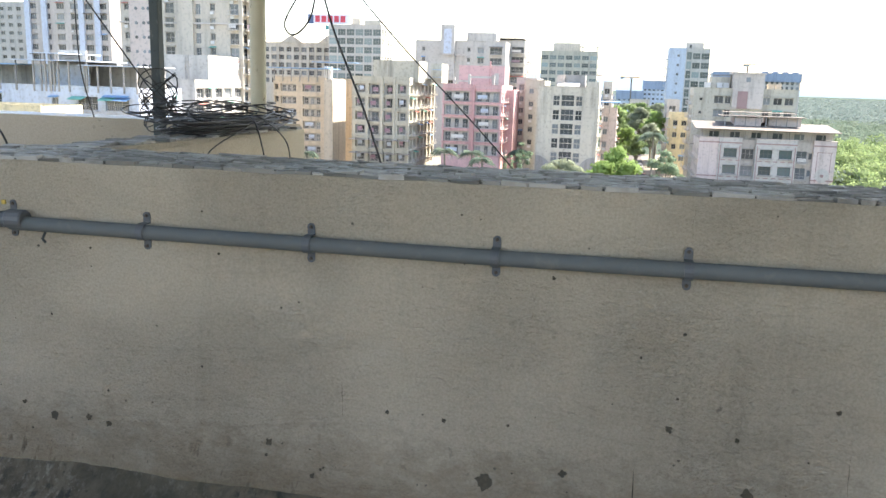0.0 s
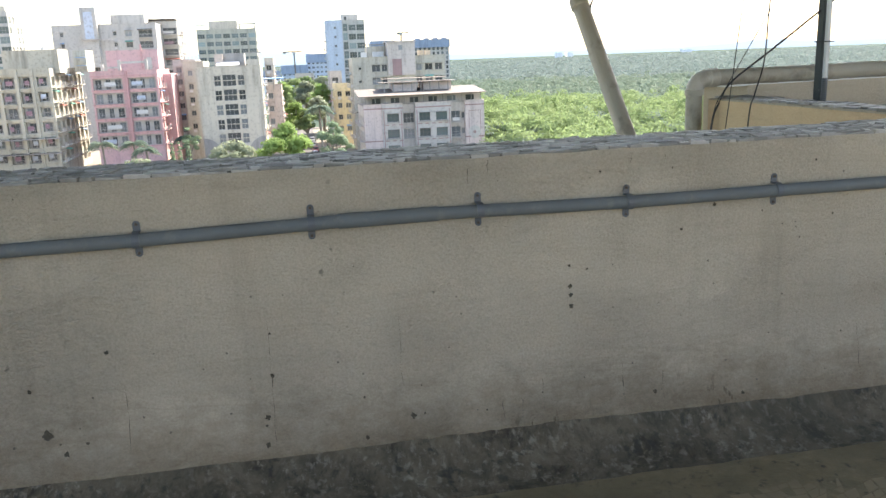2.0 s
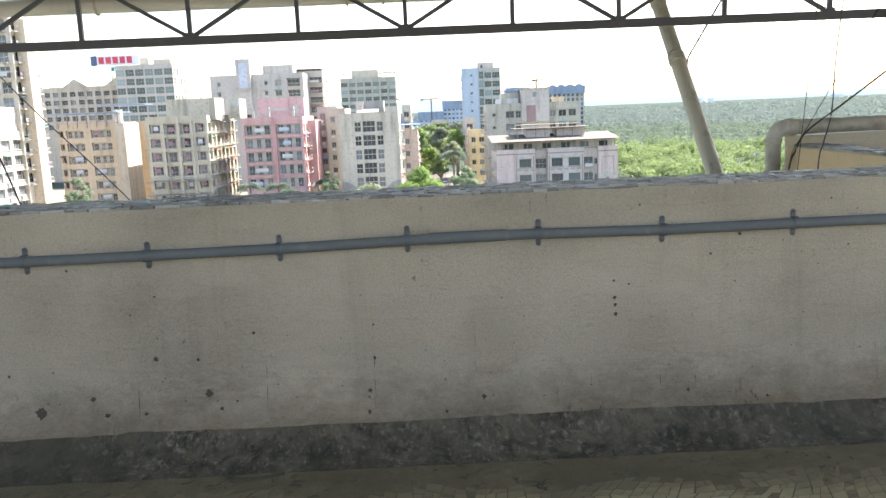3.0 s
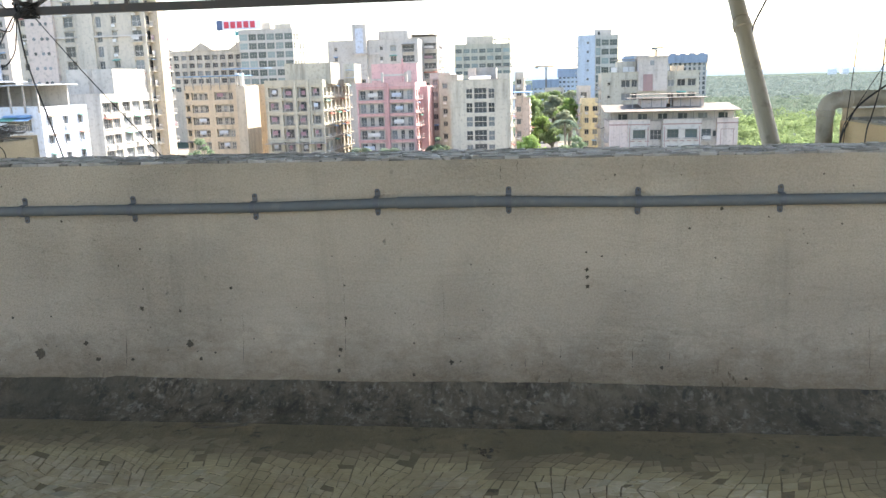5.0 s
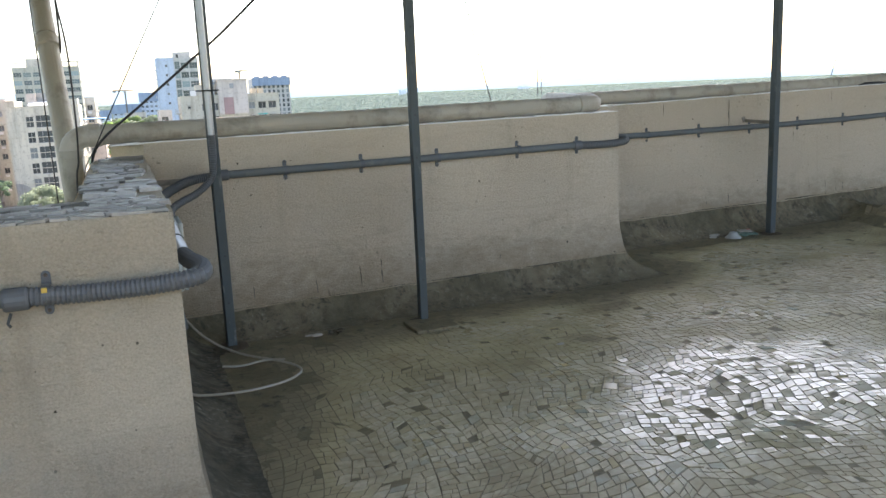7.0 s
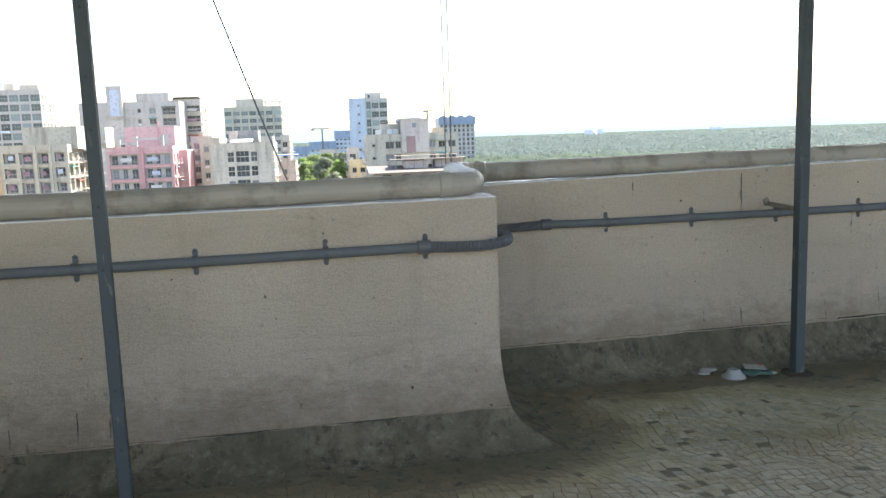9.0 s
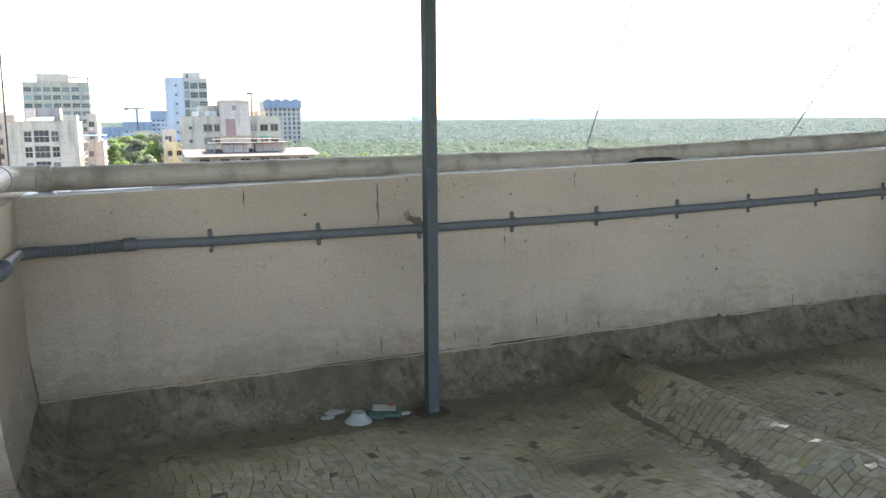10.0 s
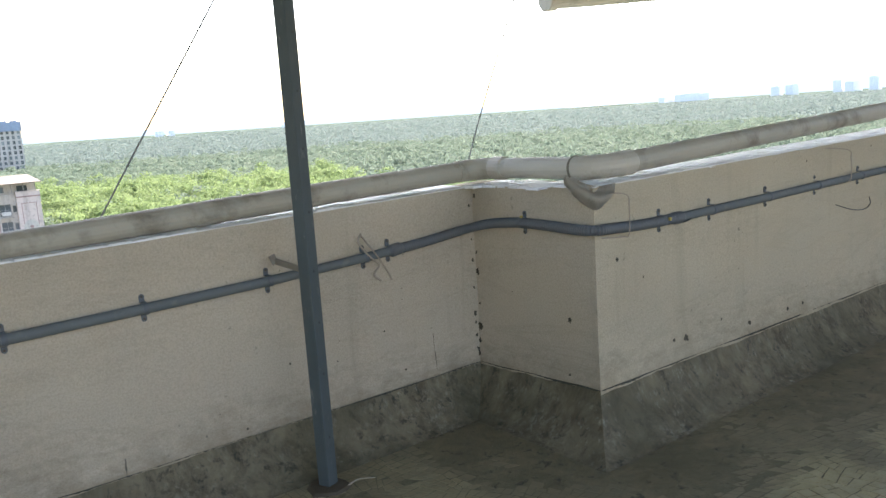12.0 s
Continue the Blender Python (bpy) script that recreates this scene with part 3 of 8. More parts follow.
# ---- skirting: a cement fillet along the foot of each wall ----
for i, (name, tops, feet, flare, thick, kind) in enumerate(WALLS):
    length = (Vector(LINE[i + 1]) - Vector(LINE[i])).length
    cols, rows = max(3, int(length / 0.05)), 9
    reach = 0.25
    first, last = WALLS[max(0, i - 1)], WALLS[min(len(WALLS) - 1, i + 1)]

    def eased(k, t):
        """Value k of the stretch, running into its neighbours' at the corners."""
        a, b = 0.5 * max(0.0, 1 - t * length / 0.3), 0.5 * max(0.0, 1 - (1 - t) * length / 0.3)
        return WALLS[i][k] * (1 - a - b) + first[k] * a + last[k] * b

    def foot_at(t):
        """The height of the plaster's foot, met half-way by the neighbours' at the corners."""
        a, b = 0.5 * max(0.0, 1 - t * length / 0.3), 0.5 * max(0.0, 1 - (1 - t) * length / 0.3)
        return lerp(*feet, t) * (1 - a - b) + (first[2][1] if i else feet[0]) * a + (last[2][0] if i < len(WALLS) - 1 else feet[1]) * b
    bm = bmesh.new()
    grid = []
    for r in range(rows + 1):
        a = r / rows
        line = []
        for c in range(cols + 1):
            t = c / cols
            fl = eased(3, t)
            out = lerp(fl - 0.004, reach + fl, a ** 1.15)
            k0, k1 = corner(i, out if i else 0, out), corner(i + 1, out, out if i < len(WALLS) - 1 else 0)
            p = k0.lerp(k1, t)
            fz = floor_height(p.x, p.y)
            drop = (1 - a) ** 1.9
            zz = lerp(fz - 0.004, foot_at(t) + 0.004, drop)
            bumpy = 0.012 * nz(p.x * 1.0 + p.y, zz * 2, 7, 3.0) + 0.008 * nz(p.x + p.y * 1.7, zz * 3, 21, 4.0)
            zz += bumpy * math.sin(math.pi * min(1, a * 1.15 + 0.08))
            line.append(bm.verts.new((p.x, p.y, zz)))
        grid.append(line)
    for r in range(rows):
        for c in range(cols):
            bm.faces.new((grid[r][c], grid[r + 1][c], grid[r + 1][c + 1], grid[r][c + 1]))
    bmesh.ops.recalc_face_normals(bm, faces=bm.faces)
    if sum((f.normal.z for f in bm.faces)) < 0:
        bmesh.ops.reverse_faces(bm, faces=bm.faces)
    ob = part("baseboard", bm, M_SKIRT if kind == "A" else M_SKIRTB, None, smooth=True)
    tagged(ob, "dark mossy cement skirting along the foot of the parapet", "skirting", kind="structure")
    if kind == "A":
        continue
    # a ragged black line of mould where the skirting meets the plaster
    bm = bmesh.new()
    fine = max(4, int(length / 0.012))
    upper, lower = [], []
    for c in range(fine + 1):
        t = c / fine
        pts = []
        q = corner(i, 0, 0).lerp(corner(i + 1, 0, 0), t)
        wide = 0.0005 + 0.008 * max(0.0, nz(q.x + q.y, 1.0, 2.6) - 0.02) + 0.004 * abs(nz(q.x * 1.3 + q.y, 4.0, 19))
        for a in (0.0, wide / reach):
            out = lerp(eased(3, t) + 0.001, reach + eased(3, t), a ** 1.15)
            k0, k1 = corner(i, out if i else 0, out), corner(i + 1, out, out if i < len(WALLS) - 1 else 0)
            p = k0.lerp(k1, t)
            zz = lerp(floor_height(p.x, p.y) - 0.004, foot_at(t) + 0.004, (1 - a) ** 1.9) + 0.018 * max(0, nz(p.x + p.y, feet[0] * 2, 7, 3.0)) * math.sin(math.pi * min(1, a * 1.15 + 0.08)) + 0.006
            pts.append(bm.verts.new((p.x, p.y, zz)))
        upper.append(pts[0])
        lower.append(pts[1])
    for c in range(fine):
        bm.faces.new((upper[c], lower[c], lower[c + 1], upper[c + 1]))
    part("mould_line", bm, M_MOULD, ob, "ragged black line of mould")

# ---- floor: muddy mortar bed ----
FX0, FX1, FY0, FY1 = -12.9, 15.9, -8.0, 3.27
nx, ny = 310, 130
verts, faces = [], []
for b in range(ny + 1):
    for a in range(nx + 1):
        x, y = lerp(FX0, FX1, a / nx), lerp(FY0, FY1, b / ny)
        verts.append((x, y, floor_height(x, y) + 0.002 * nz(x, y, 9)))


def on_terrace(x, y, margin=0.0):
    if x < -6.35:
        return y < 2.45 - margin
    if x < 0.0:
        return y < -margin
    if x < 3.02:
        return y < 2.452 - margin
    if x < 9.17:
        return y < 3.282 - margin
    return y < 2.43 - margin


for b in range(ny):
    for a in range(nx):
        cx, cy = lerp(FX0, FX1, (a + 0.5) / nx), lerp(FY0, FY1, (b + 0.5) / ny)
        if on_terrace(cx, cy, -0.1):
            k = b * (nx + 1) + a
            faces.append((k, k + 1, k + nx + 2, k + nx + 1))
floor = raw("floor", verts, faces, M_BED, None, smooth=True)
tagged(floor, "terrace floor of broken tile mosaic in muddy mortar", "floor", kind="structure")
slab = part("floor_slab", bm_box(-13, 16, -9, 2.3, -0.6, 0.0), M_CONC, None)
tagged(slab, "concrete slab under the terrace floor", "floor", kind="structure")
# unseen closing walls and roof behind the walk; the taller walls hold back light
for nm, b in (("wall_back", (0.6, 11.5, -9.0, -8.7, -0.3, 1.2)), ("wall_lift_room", (11.5, 16, -9.0, -8.7, -0.3, 2.8)), ("wall_stair_head", (-13, 0.6, -9.0, -8.7, -0.3, 1.8)), ("wall_end_west", (-13.2, -13, -9, 3.1, -0.3, 1.2)), ("wall_end_east", (16, 16.2, -9, 3.1, -0.3, 2.4))):
    tagged(part(nm, bm_box(*b), M_WALLB, None), "plain rendered closing wall added out of view round the terrace", "wall", kind="structure")


# ---- roof over the terrace ----
def roof_z(y):
    return 2.95 + (4.95 - y) * 0.07


rv, rf = [], []
n_rib, ys = 480, [4.95, 3.0, 1.2, -0.3]
for j, y in enumerate(ys):
    for a in range(n_rib + 1):
        x = lerp(-8.7, 15.8, a / n_rib)
        # The sheet's unseen west and back edges are cut to set the sky light.
        y_ = y if j < 3 or 1.8 < x < 9.0 else -5.6 if x < 2 else -3.4
        rv.append((x, y_, roof_z(y_) + 0.018 * (1 if a % 4 in (1, 2) else -1)))
for j in range(len(ys) - 1):
    for a in range(n_rib):
        k = j * (n_rib + 1) + a
        rf.append((k, k + 1, k + n_rib + 2, k + n_rib + 1))
roof = raw("roof", rv, rf, M_ROOF)
sol = roof.modifiers.new("thick", "SOLIDIFY")
sol.thickness = 0.004
tagged(roof, "corrugated steel roof sheeting over the terrace", "roof", kind="structure")
for y in (4.6, 2.232, 0.0):
    tagged(part("purlin", bm_box(-8.6, 15.7, y - 0.03, y + 0.03, roof_z(y) - 0.125, roof_z(y) - 0.03), M_TRUSS, None), "dark steel purlin under the roof sheets", "purlin", "roof purlins")


# ---- steel posts ----
def post(x, y, foot, w, turn, bracket):
    t = thing("steel_post", (x, y, foot), "blue-grey painted square steel post standing on the terrace floor", "post", "roof posts")
    rot = Matrix.Translation((x, y, 0)) @ pose(0, 0, 0, 0, 0, turn)
    bm = bm_box(-w / 2, w / 2, -w / 2, w / 2, foot - 0.02, roof_z(y) - 0.10, bev=0.005)
    bmesh.ops.transform(bm, matrix=rot, verts=bm.verts)
    part("shaft", bm, M_STEEL, t)
    rng = random.Random(int(x * 100))
    for k in range(9):
        z = foot + 0.25 + k * 0.24 + rng.uniform(-0.03, 0.03)
        b = bmesh.new()
        bmesh.ops.create_cone(b, cap_ends=True, segments=8, radius1=0.006, radius2=0.005, depth=0.003, matrix=rot @ Matrix.Translation((rng.uniform(-0.004, 0.004), -w / 2 - 0.001, z)) @ pose(0, 0, 0, 90, 0, 0))
        part("bolt_hole", b, M_SLOT, t)
    b = bmesh.new()
    sweep(b, [(x, y, foot - 0.012), (x, y, foot + 0.004), (x, y, foot + 0.012)], [0.10, 0.085, 0.045], 14)
    for v in b.verts:
        v.co.x += 0.03 * nz(v.co.x, v.co.y, 14)
        v.co.y += 0.03 * nz(v.co.y, v.co.x, 14)
    part("rusty_footing", b, M_RUST, t, "rust-stained mortar footing")
    if bracket:
        b = bmesh.new()
        bar(b, (x, y + w / 2 - 0.004, bracket - 0.005), (x + 0.012, 3.274, bracket), 0.006, 0.026)
        bar(b, (x + 0.012, 3.276, bracket - 0.01), (x - 0.005, 3.278, bracket + 0.03), 0.008, 0.03)
        part("wall_bracket", b, M_BRACKET, t, "rusty flat bar tied back to the wall")
    return t


post(-6.88, 2.232, 0.16, 0.056, 0, False)
post(0.345, 2.166, 0.165, 0.05, 6, False)
post(1.427, 2.068, 0.175, 0.047, 4, False)
post(4.776, 2.926, 0.215, 0.056, 5, 1.125)
post(8.012, 2.948, 0.265, 0.06, 22, 1.215)

# footing slab at the second post
b = bm_box(1.30, 1.56, 1.83, 2.07, 0.15, 0.196, bev=0.006)
for v in b.verts:
    v.co.x += 0.02 * nz(v.co.x, v.co.y, 9)
    v.co.y += 0.02 * nz(v.co.y, v.co.x, 9)
tagged(part("mortar_pad", b, M_BED, None), "brown mortar pad on the floor before a post", "mortar pad")

# ---- roof truss between the two posts of the light well ----
TRUSS = thing("roof_truss", (-3.1, 2.232, 2.05), "dark painted steel lattice truss spanning two posts", "truss")
CHORD = 2.084
part("bottom_chord", bar(bmesh.new(), (-6.86, 2.232, CHORD), (0.33, 2.232, CHORD), 0.05, 0.056), M_TRUSS, TRUSS)
part("top_chord", bar(bmesh.new(), (-6.86, 2.232, CHORD + 0.44), (0.33, 2.232, CHORD + 0.44), 0.05, 0.056), M_TRUSS, TRUSS)
part("end_plate", bm_box(0.30, 0.34, 2.19, 2.26, CHORD - 0.04, CHORD + 0.04), M_TRUSS, TRUSS)
NODES = [-0.102 - 0.7145 * k for k in range(9)]
for k, x in enumerate(NODES):
    part("upright", bar(bmesh.new(), (x, 2.232, CHORD + 0.02), (x, 2.232, CHORD + 0.43), 0.028, 0.028), M_TRUSS, TRUSS)
    if k % 2 == 0:
        for s in (-1, 1):
            if x + s * 0.7145 < 0.42:
                part("diagonal", bar(bmesh.new(), (x + s * 0.02, 2.237, CHORD + 0.03), (x + s * 0.70, 2.237, CHORD + 0.43), 0.026, 0.026), M_TRUSS, TRUSS)
        part("gusset", bm_box(x - 0.03, x + 0.03, 2.214, 2.25, CHORD + 0.01, CHORD + 0.05), M_TRUSS, TRUSS)


# ---- gutters and rainwater pipes ----
def elbow(a, c, b, r, n=8):
    """A quarter bend from a to b round the corner c."""
    a, b, c = Vector(a), Vector(b), Vector(c)
    pts = []
    for k in range(n + 1):
        t = k / n
        pts.append(a * (1 - t) ** 2 + c * 2 * t * (1 - t) + b * t ** 2)
    return tube(pts, r, 20)


def collar(p, d, r, half=0.035, seg=20):
    p, d = Vector(p), Vector(d).normalized()
    return tube([p - d * half, p - d * half * 0.8, p + d * half * 0.8, p + d * half], [r * 1.02, r * 1.14, r * 1.14, r * 1.02], seg)


def saggy(a, b, n=14, amp=0.006):
    a, b = Vector(a), Vector(b)
    return [a.lerp(b, k / n) + Vector((0, 0.5 * amp * nz(k, a.x, 0.9), amp * nz(k, a.y, 0.7))) * math.sin(math.pi * k / n) for k in range(n + 1)]


G = thing("roof_gutter", (-2.7, 4.9, 2.68), "beige plastic gutter pipe under the roof eave", "gutter", "gutters")
part("gutter_pipe", tube(saggy((-8.5, 4.85, 2.69), (1.75, 4.85, 2.665), 20, 0.012), 0.08, 20), M_GUTTER, G)
for x in (-7.2, -5.95, -4.6, -3.55, -3.2, -1.9, -1.2, 0.6, 1.4):
    part("strap", collar((x, 4.85, 2.677), (1, 0, 0), 0.08, 0.012), M_PVC, G)
part("stop_end", collar((1.75, 4.85, 2.665), (1, 0, 0), 0.08, 0.03), M_PVC, G)
G2 = thing("roof_gutter", (13.0, 4.85, 2.66), "beige plastic gutter pipe with a capped end", "gutter", "gutters")
part("gutter_pipe", tube(saggy((11.36, 4.85, 2.655), (14.0, 4.85, 2.86), 10, 0.006), 0.075, 20), M_GUTTER, G2)
part("stop_end", collar((11.38, 4.85, 2.656), (1, 0, 0.078), 0.077, 0.05), M_GUTTER, G2)
for x in (12.3, 13.5):
    part("hanger", bm_box(x - 0.012, x + 0.012, 4.84, 4.86, 2.74, roof_z(4.9) + 0.0), M_PVC, G2)
for x in (-7.2, -4.6, -1.9, 0.6):
    part("hanger", bm_box(x - 0.012, x + 0.012, 4.89, 4.91, 2.72, roof_z(4.9)), M_PVC, G)

DP = thing("downpipe", (-0.43, 3.7, 1.0), "stained beige plastic downpipe slanting from gutter to light well", "downpipe")
DPX = lambda z: -0.32 - 0.0965 * z
DPY = lambda z: 2.785 + 0.762 * z
part("upper_pipe", tube([(DPX(2.64), DPY(2.62), 2.64), (DPX(2.5), DPY(2.5), 2.5), (DPX(1.98), DPY(1.98), 1.98)], 0.07, 20), M_PVC, DP)
part("joint", collar((DPX(1.93), DPY(1.93), 1.93), (-0.0965, 0.762, 1), 0.07, 0.05), M_PVC, DP)
part("lower_pipe", tube([(DPX(1.92), DPY(1.92), 1.92), (DPX(1.2), DPY(1.2), 1.2), (DPX(0.3), DPY(0.3), 0.3), (-0.34, 2.87, 0.1), (-0.34, 2.85, -1.5)], 0.07, 20), M_PVC, DP)
part("collar", collar((DPX(2.5), DPY(2.5), 2.5), (-0.0965, 0.762, 1), 0.07, 0.04), M_PVCTOP, DP)

R = 0.054
RB = thing("rainwater_pipe", (1.3, 2.55, 1.34), "stained beige plastic rainwater pipe lying on the parapet", "pipe", "rainwater pipes")
part("standpipe", tube([(-0.352, 2.485, -2.0), (-0.352, 2.485, 1.25)], R, 20), M_PVC, RB)
part("bend", elbow((-0.352, 2.485, 1.235), (-0.352, 2.485, 1.337), (-0.245, 2.487, 1.337), R * 1.06), M_PVCTOP, RB)
part("collar", collar((-0.225, 2.488, 1.337), (1, 0.03, 0), R), M_PVCTOP, RB)
part("collar", collar((-0.352, 2.485, 1.245), (0, 0, 1), R, 0.02), M_PVC, RB)
part("pipe_run", tube(saggy((-0.24, 2.487, 1.337), (2.80, 2.585, 1.357), 16), R, 20), M_PVC, RB)
part("collar", collar((2.80, 2.585, 1.357), (1, 0.03, 0), R, 0.03), M_PVC, RB)
part("bend", elbow((2.79, 2.585, 1.357), (2.95, 2.59, 1.357), (2.95, 2.735, 1.365), R * 1.06), M_PVC, RB)
part("cross_pipe", tube([(2.95, 2.72, 1.365), (2.955, 3.27, 1.38)], R, 20), M_PVCTOP, RB)
RC = thing("rainwater_pipe", (6.1, 3.415, 1.39), "stained beige plastic rainwater pipe on the long parapet", "pipe", "rainwater pipes")
part("bend", elbow((2.955, 3.26, 1.38), (2.955, 3.415, 1.375), (3.10, 3.415, 1.368), R * 1.06), M_PVCTOP, RC)
part("collar", collar((3.12, 3.415, 1.368), (1, 0, 0), R), M_PVC, RC)
part("pipe_run", tube(saggy((3.08, 3.415, 1.365), (5.92, 3.415, 1.392), 14), R, 20), M_PVC, RC)
part("collar", collar((5.92, 3.415, 1.394), (1, 0, 0), R, 0.03), M_PVC, RC)
part("pipe_run", tube([(5.92, 3.415, 1.392), (6.6, 3.415, 1.413), (7.2, 3.415, 1.436), (7.85, 3.413, 1.458), (8.5, 3.41, 1.48), (9.22, 3.405, 1.50)], R, 20), M_PVC, RC)
part("bend", elbow((9.18, 3.405, 1.5), (9.33, 3.405, 1.504), (9.345, 3.285, 1.508), R * 1.06), M_PVC, RC)
part("collar", collar((9.345, 3.24, 1.509), (0, 1, 0), R, 0.05), M_PVCTOP, RC)
RE = thing("rainwater_pipe", (12.0, 2.58, 1.58), "stained beige plastic rainwater pipe on the end parapet", "pipe", "rainwater pipes")
part("pipe_run", tube([(9.345, 3.22, 1.509), (9.355, 2.70, 1.516)], R, 20), M_PVCTOP, RE)
part("collar", collar((9.355, 2.70, 1.516), (0, 1, 0), R, 0.005), M_PITS, RE, "dirty rubber seal ring")
part("bend", elbow((9.355, 2.70, 1.516), (9.36, 2.575, 1.518), (9.53, 2.57, 1.522), R * 1.08), M_PVCTOP, RE)
part("collar", collar((9.55, 2.57, 1.523), (1, 0, 0.04), R, 0.05), M_PVCTOP, RE)
part("pipe_run", tube(saggy((9.55, 2.57, 1.523), (15.9, 2.585, 1.80), 16), R, 20), M_PVC, RE)
# dark rag stuffed under the long pipe
b = bmesh.new()
sweep(b, [(6.079, 3.335, 1.356), (6.173, 3.33, 1.371), (6.294, 3.326, 1.368), (6.387, 3.335, 1.374), (6.48, 3.335, 1.362)], [0.006, 0.022, 0.026, 0.018, 0.005], 10)
for v in b.verts:
    v.co += Vector((nz(v.co.x, v.co.z, 30), nz(v.co.y, v.co.x, 30), nz(v.co.z, v.co.x, 40))) * 0.008
tagged(part("rag", b, M_BLACK, None, smooth=True), "dark rag stuffed under the pipe on the parapet", "rag")
# split half of a broken pipe bend, wedged under the pipe at the jog's corner
b = bmesh.new()
back, side = Vector((0.74, 0.67, 0.0)), Vector((0.67, -0.74, 0.0))
at = Vector((9.145, 2.395, 1.352))
edges = [  # along, up, inwards: from the pointed lower edge over the rim to the torn inner end
    [(-0.132, 0.112, 0.06), (-0.07, 0.043, 0.035), (0.0, 0.0, 0.01), (0.045, 0.028, 0.02), (0.082, 0.064, 0.05)],
    [(-0.134, 0.135, 0.035), (-0.073, 0.078, 0.008), (0.0, 0.04, -0.012), (0.045, 0.05, 0.0), (0.084, 0.068, 0.04)],
    [(-0.126, 0.163, 0.03), (-0.07, 0.117, 0.006), (0.0, 0.078, -0.008), (0.045, 0.07, 0.006), (0.086, 0.074, 0.045)],
    [(-0.112, 0.14, 0.055), (-0.06, 0.088, 0.04), (0.005, 0.052, 0.03), (0.05, 0.058, 0.035), (0.088, 0.072, 0.06)],
    [(-0.1, 0.15, 0.09), (-0.05, 0.118, 0.085), (0.01, 0.1, 0.08), (0.055, 0.105, 0.08), (0.092, 0.11, 0.085)],
]
rows_ = [[b.verts.new(at + side * p.x + back * p.z + Vector((0, 0, p.y))) for p in curve_through(e, 4)] for e in edges]
for p, q in zip(rows_, rows_[1:]):
    for k in range(len(p) - 1):
        b.faces.new((p[k], p[k + 1], q[k + 1], q[k]))
bmesh.ops.solidify(b, geom=b.faces[:], thickness=0.004)
tagged(part("broken_pipe_half", b, M_PVCTOP, None, smooth=True), "split half of a grey pipe bend wedged at the wall corner", "pipe shard")


# ---- wall conduit, its saddle clamps and ribbed hoses ----
def clamp_mesh():
    bm = bmesh.new()
    prof = [(-0.003, 0.046), (-0.003, 0.026)]
    for k in range(9):
        a = math.pi * k / 8
        prof.append((-0.028 - 0.0265 * math.sin(a) * 0.98, 0.0255 * math.cos(a)))
    prof += [(-0.003, -0.026), (-0.003, -0.046)]
    w = 0.0115
    a = [bm.verts.new((-w, y, z)) for y, z in prof]
    c = [bm.verts.new((w, y, z)) for y, z in prof]
    for k in range(len(prof) - 1):
        bm.faces.new((a[k], c[k], c[k + 1], a[k + 1]))
    for s in (1, -1):
        bmesh.ops.create_cone(bm, cap_ends=True, segments=12, radius1=w, radius2=w, depth=0.005, matrix=pose(0, -0.003, 0.046 * s, 90, 0, 0))
    bmesh.ops.recalc_face_normals(bm, faces=bm.faces)
    bmesh.ops.solidify(bm, geom=bm.faces[:], thickness=0.003)
    me = bpy.data.meshes.new("clamp")
    bm.to_mesh(me)
    bm.free()
    me.materials.append(M_CLAMP)
    return me


def screw_mesh():
    bm = bmesh.new()
    bmesh.ops.create_cone(bm, cap_ends=True, segments=8, radius1=0.0058, radius2=0.004, depth=0.006, matrix=pose(0, -0.008, 0, 90, 0, 0))
    me = bpy.data.meshes.new("screw")
    bm.to_mesh(me)
    bm.free()
    me.materials.append(M_SCREW)
    return me


CLAMP, SCREW = clamp_mesh(), screw_mesh()


def clamp(parent, at, turn=0, tilt=0.0):
    m = pose(*at, 0, tilt, turn)
    c = place("clamp", CLAMP, parent, m=m)
    for s in (1, -1):
        place("screw", SCREW, c, m=m @ Matrix.Translation((0, 0, 0.046 * s)))


def hose(parent, pts, r=0.026, pitch=0.012):
    line = curve_through(pts, 24)
    total = sum((b - a).length for a, b in zip(line, line[1:]))
    n = int(total / pitch) * 2
    out, acc, k = [], 0.0, 0
    marks = [total * i / n for i in range(n + 1)]
    for a, b in zip(line, line[1:]):
        seg = (b - a).length
        while k <= n and marks[k] <= acc + seg + 1e-9:
            out.append(a.lerp(b, (marks[k] - acc) / max(seg, 1e-9)))
            k += 1
        acc += seg
    rad = [r * (1.0 if i % 2 else 0.84) for i in range(len(out))]
    return part("ribbed_hose", tube(out, rad, 14), M_FLEX, parent, "ribbed flexible grey hose")


def sleeve(parent, p, d, r=0.029, half=0.03):
    return part("sleeve", collar(p, d, r * 0.92, half, 16), M_FLEX, parent)


CR = 0.0222
CA = thing("wall_conduit", (-3.2, -0.028, 1.03), "grey plastic conduit clipped to the front parapet wall", "conduit", "wall conduits")
part("conduit_pipe", tube([(-6.06, -0.028, 1.022), (-4.6, -0.028, 1.019), (-3.5, -0.028, 1.026), (-2.95, -0.028, 1.038), (-2.88, -0.028, 1.04)], CR, 16), M_CONDUIT, CA, smooth=True)
part("coupling", tube([(-2.885, -0.028, 1.04), (-2.88, -0.028, 1.04), (-2.56, -0.028, 1.042), (-2.55, -0.028, 1.042)], [CR, 0.0252, 0.0248, CR], 16), M_CONDUIT, CA, smooth=True)
part("conduit_pipe", tube([(-2.56, -0.028, 1.042), (-1.9, -0.028, 1.034), (-0.76, -0.028, 1.039), (-0.35, -0.028, 1.037)], CR, 16), M_CONDUIT, CA, smooth=True)
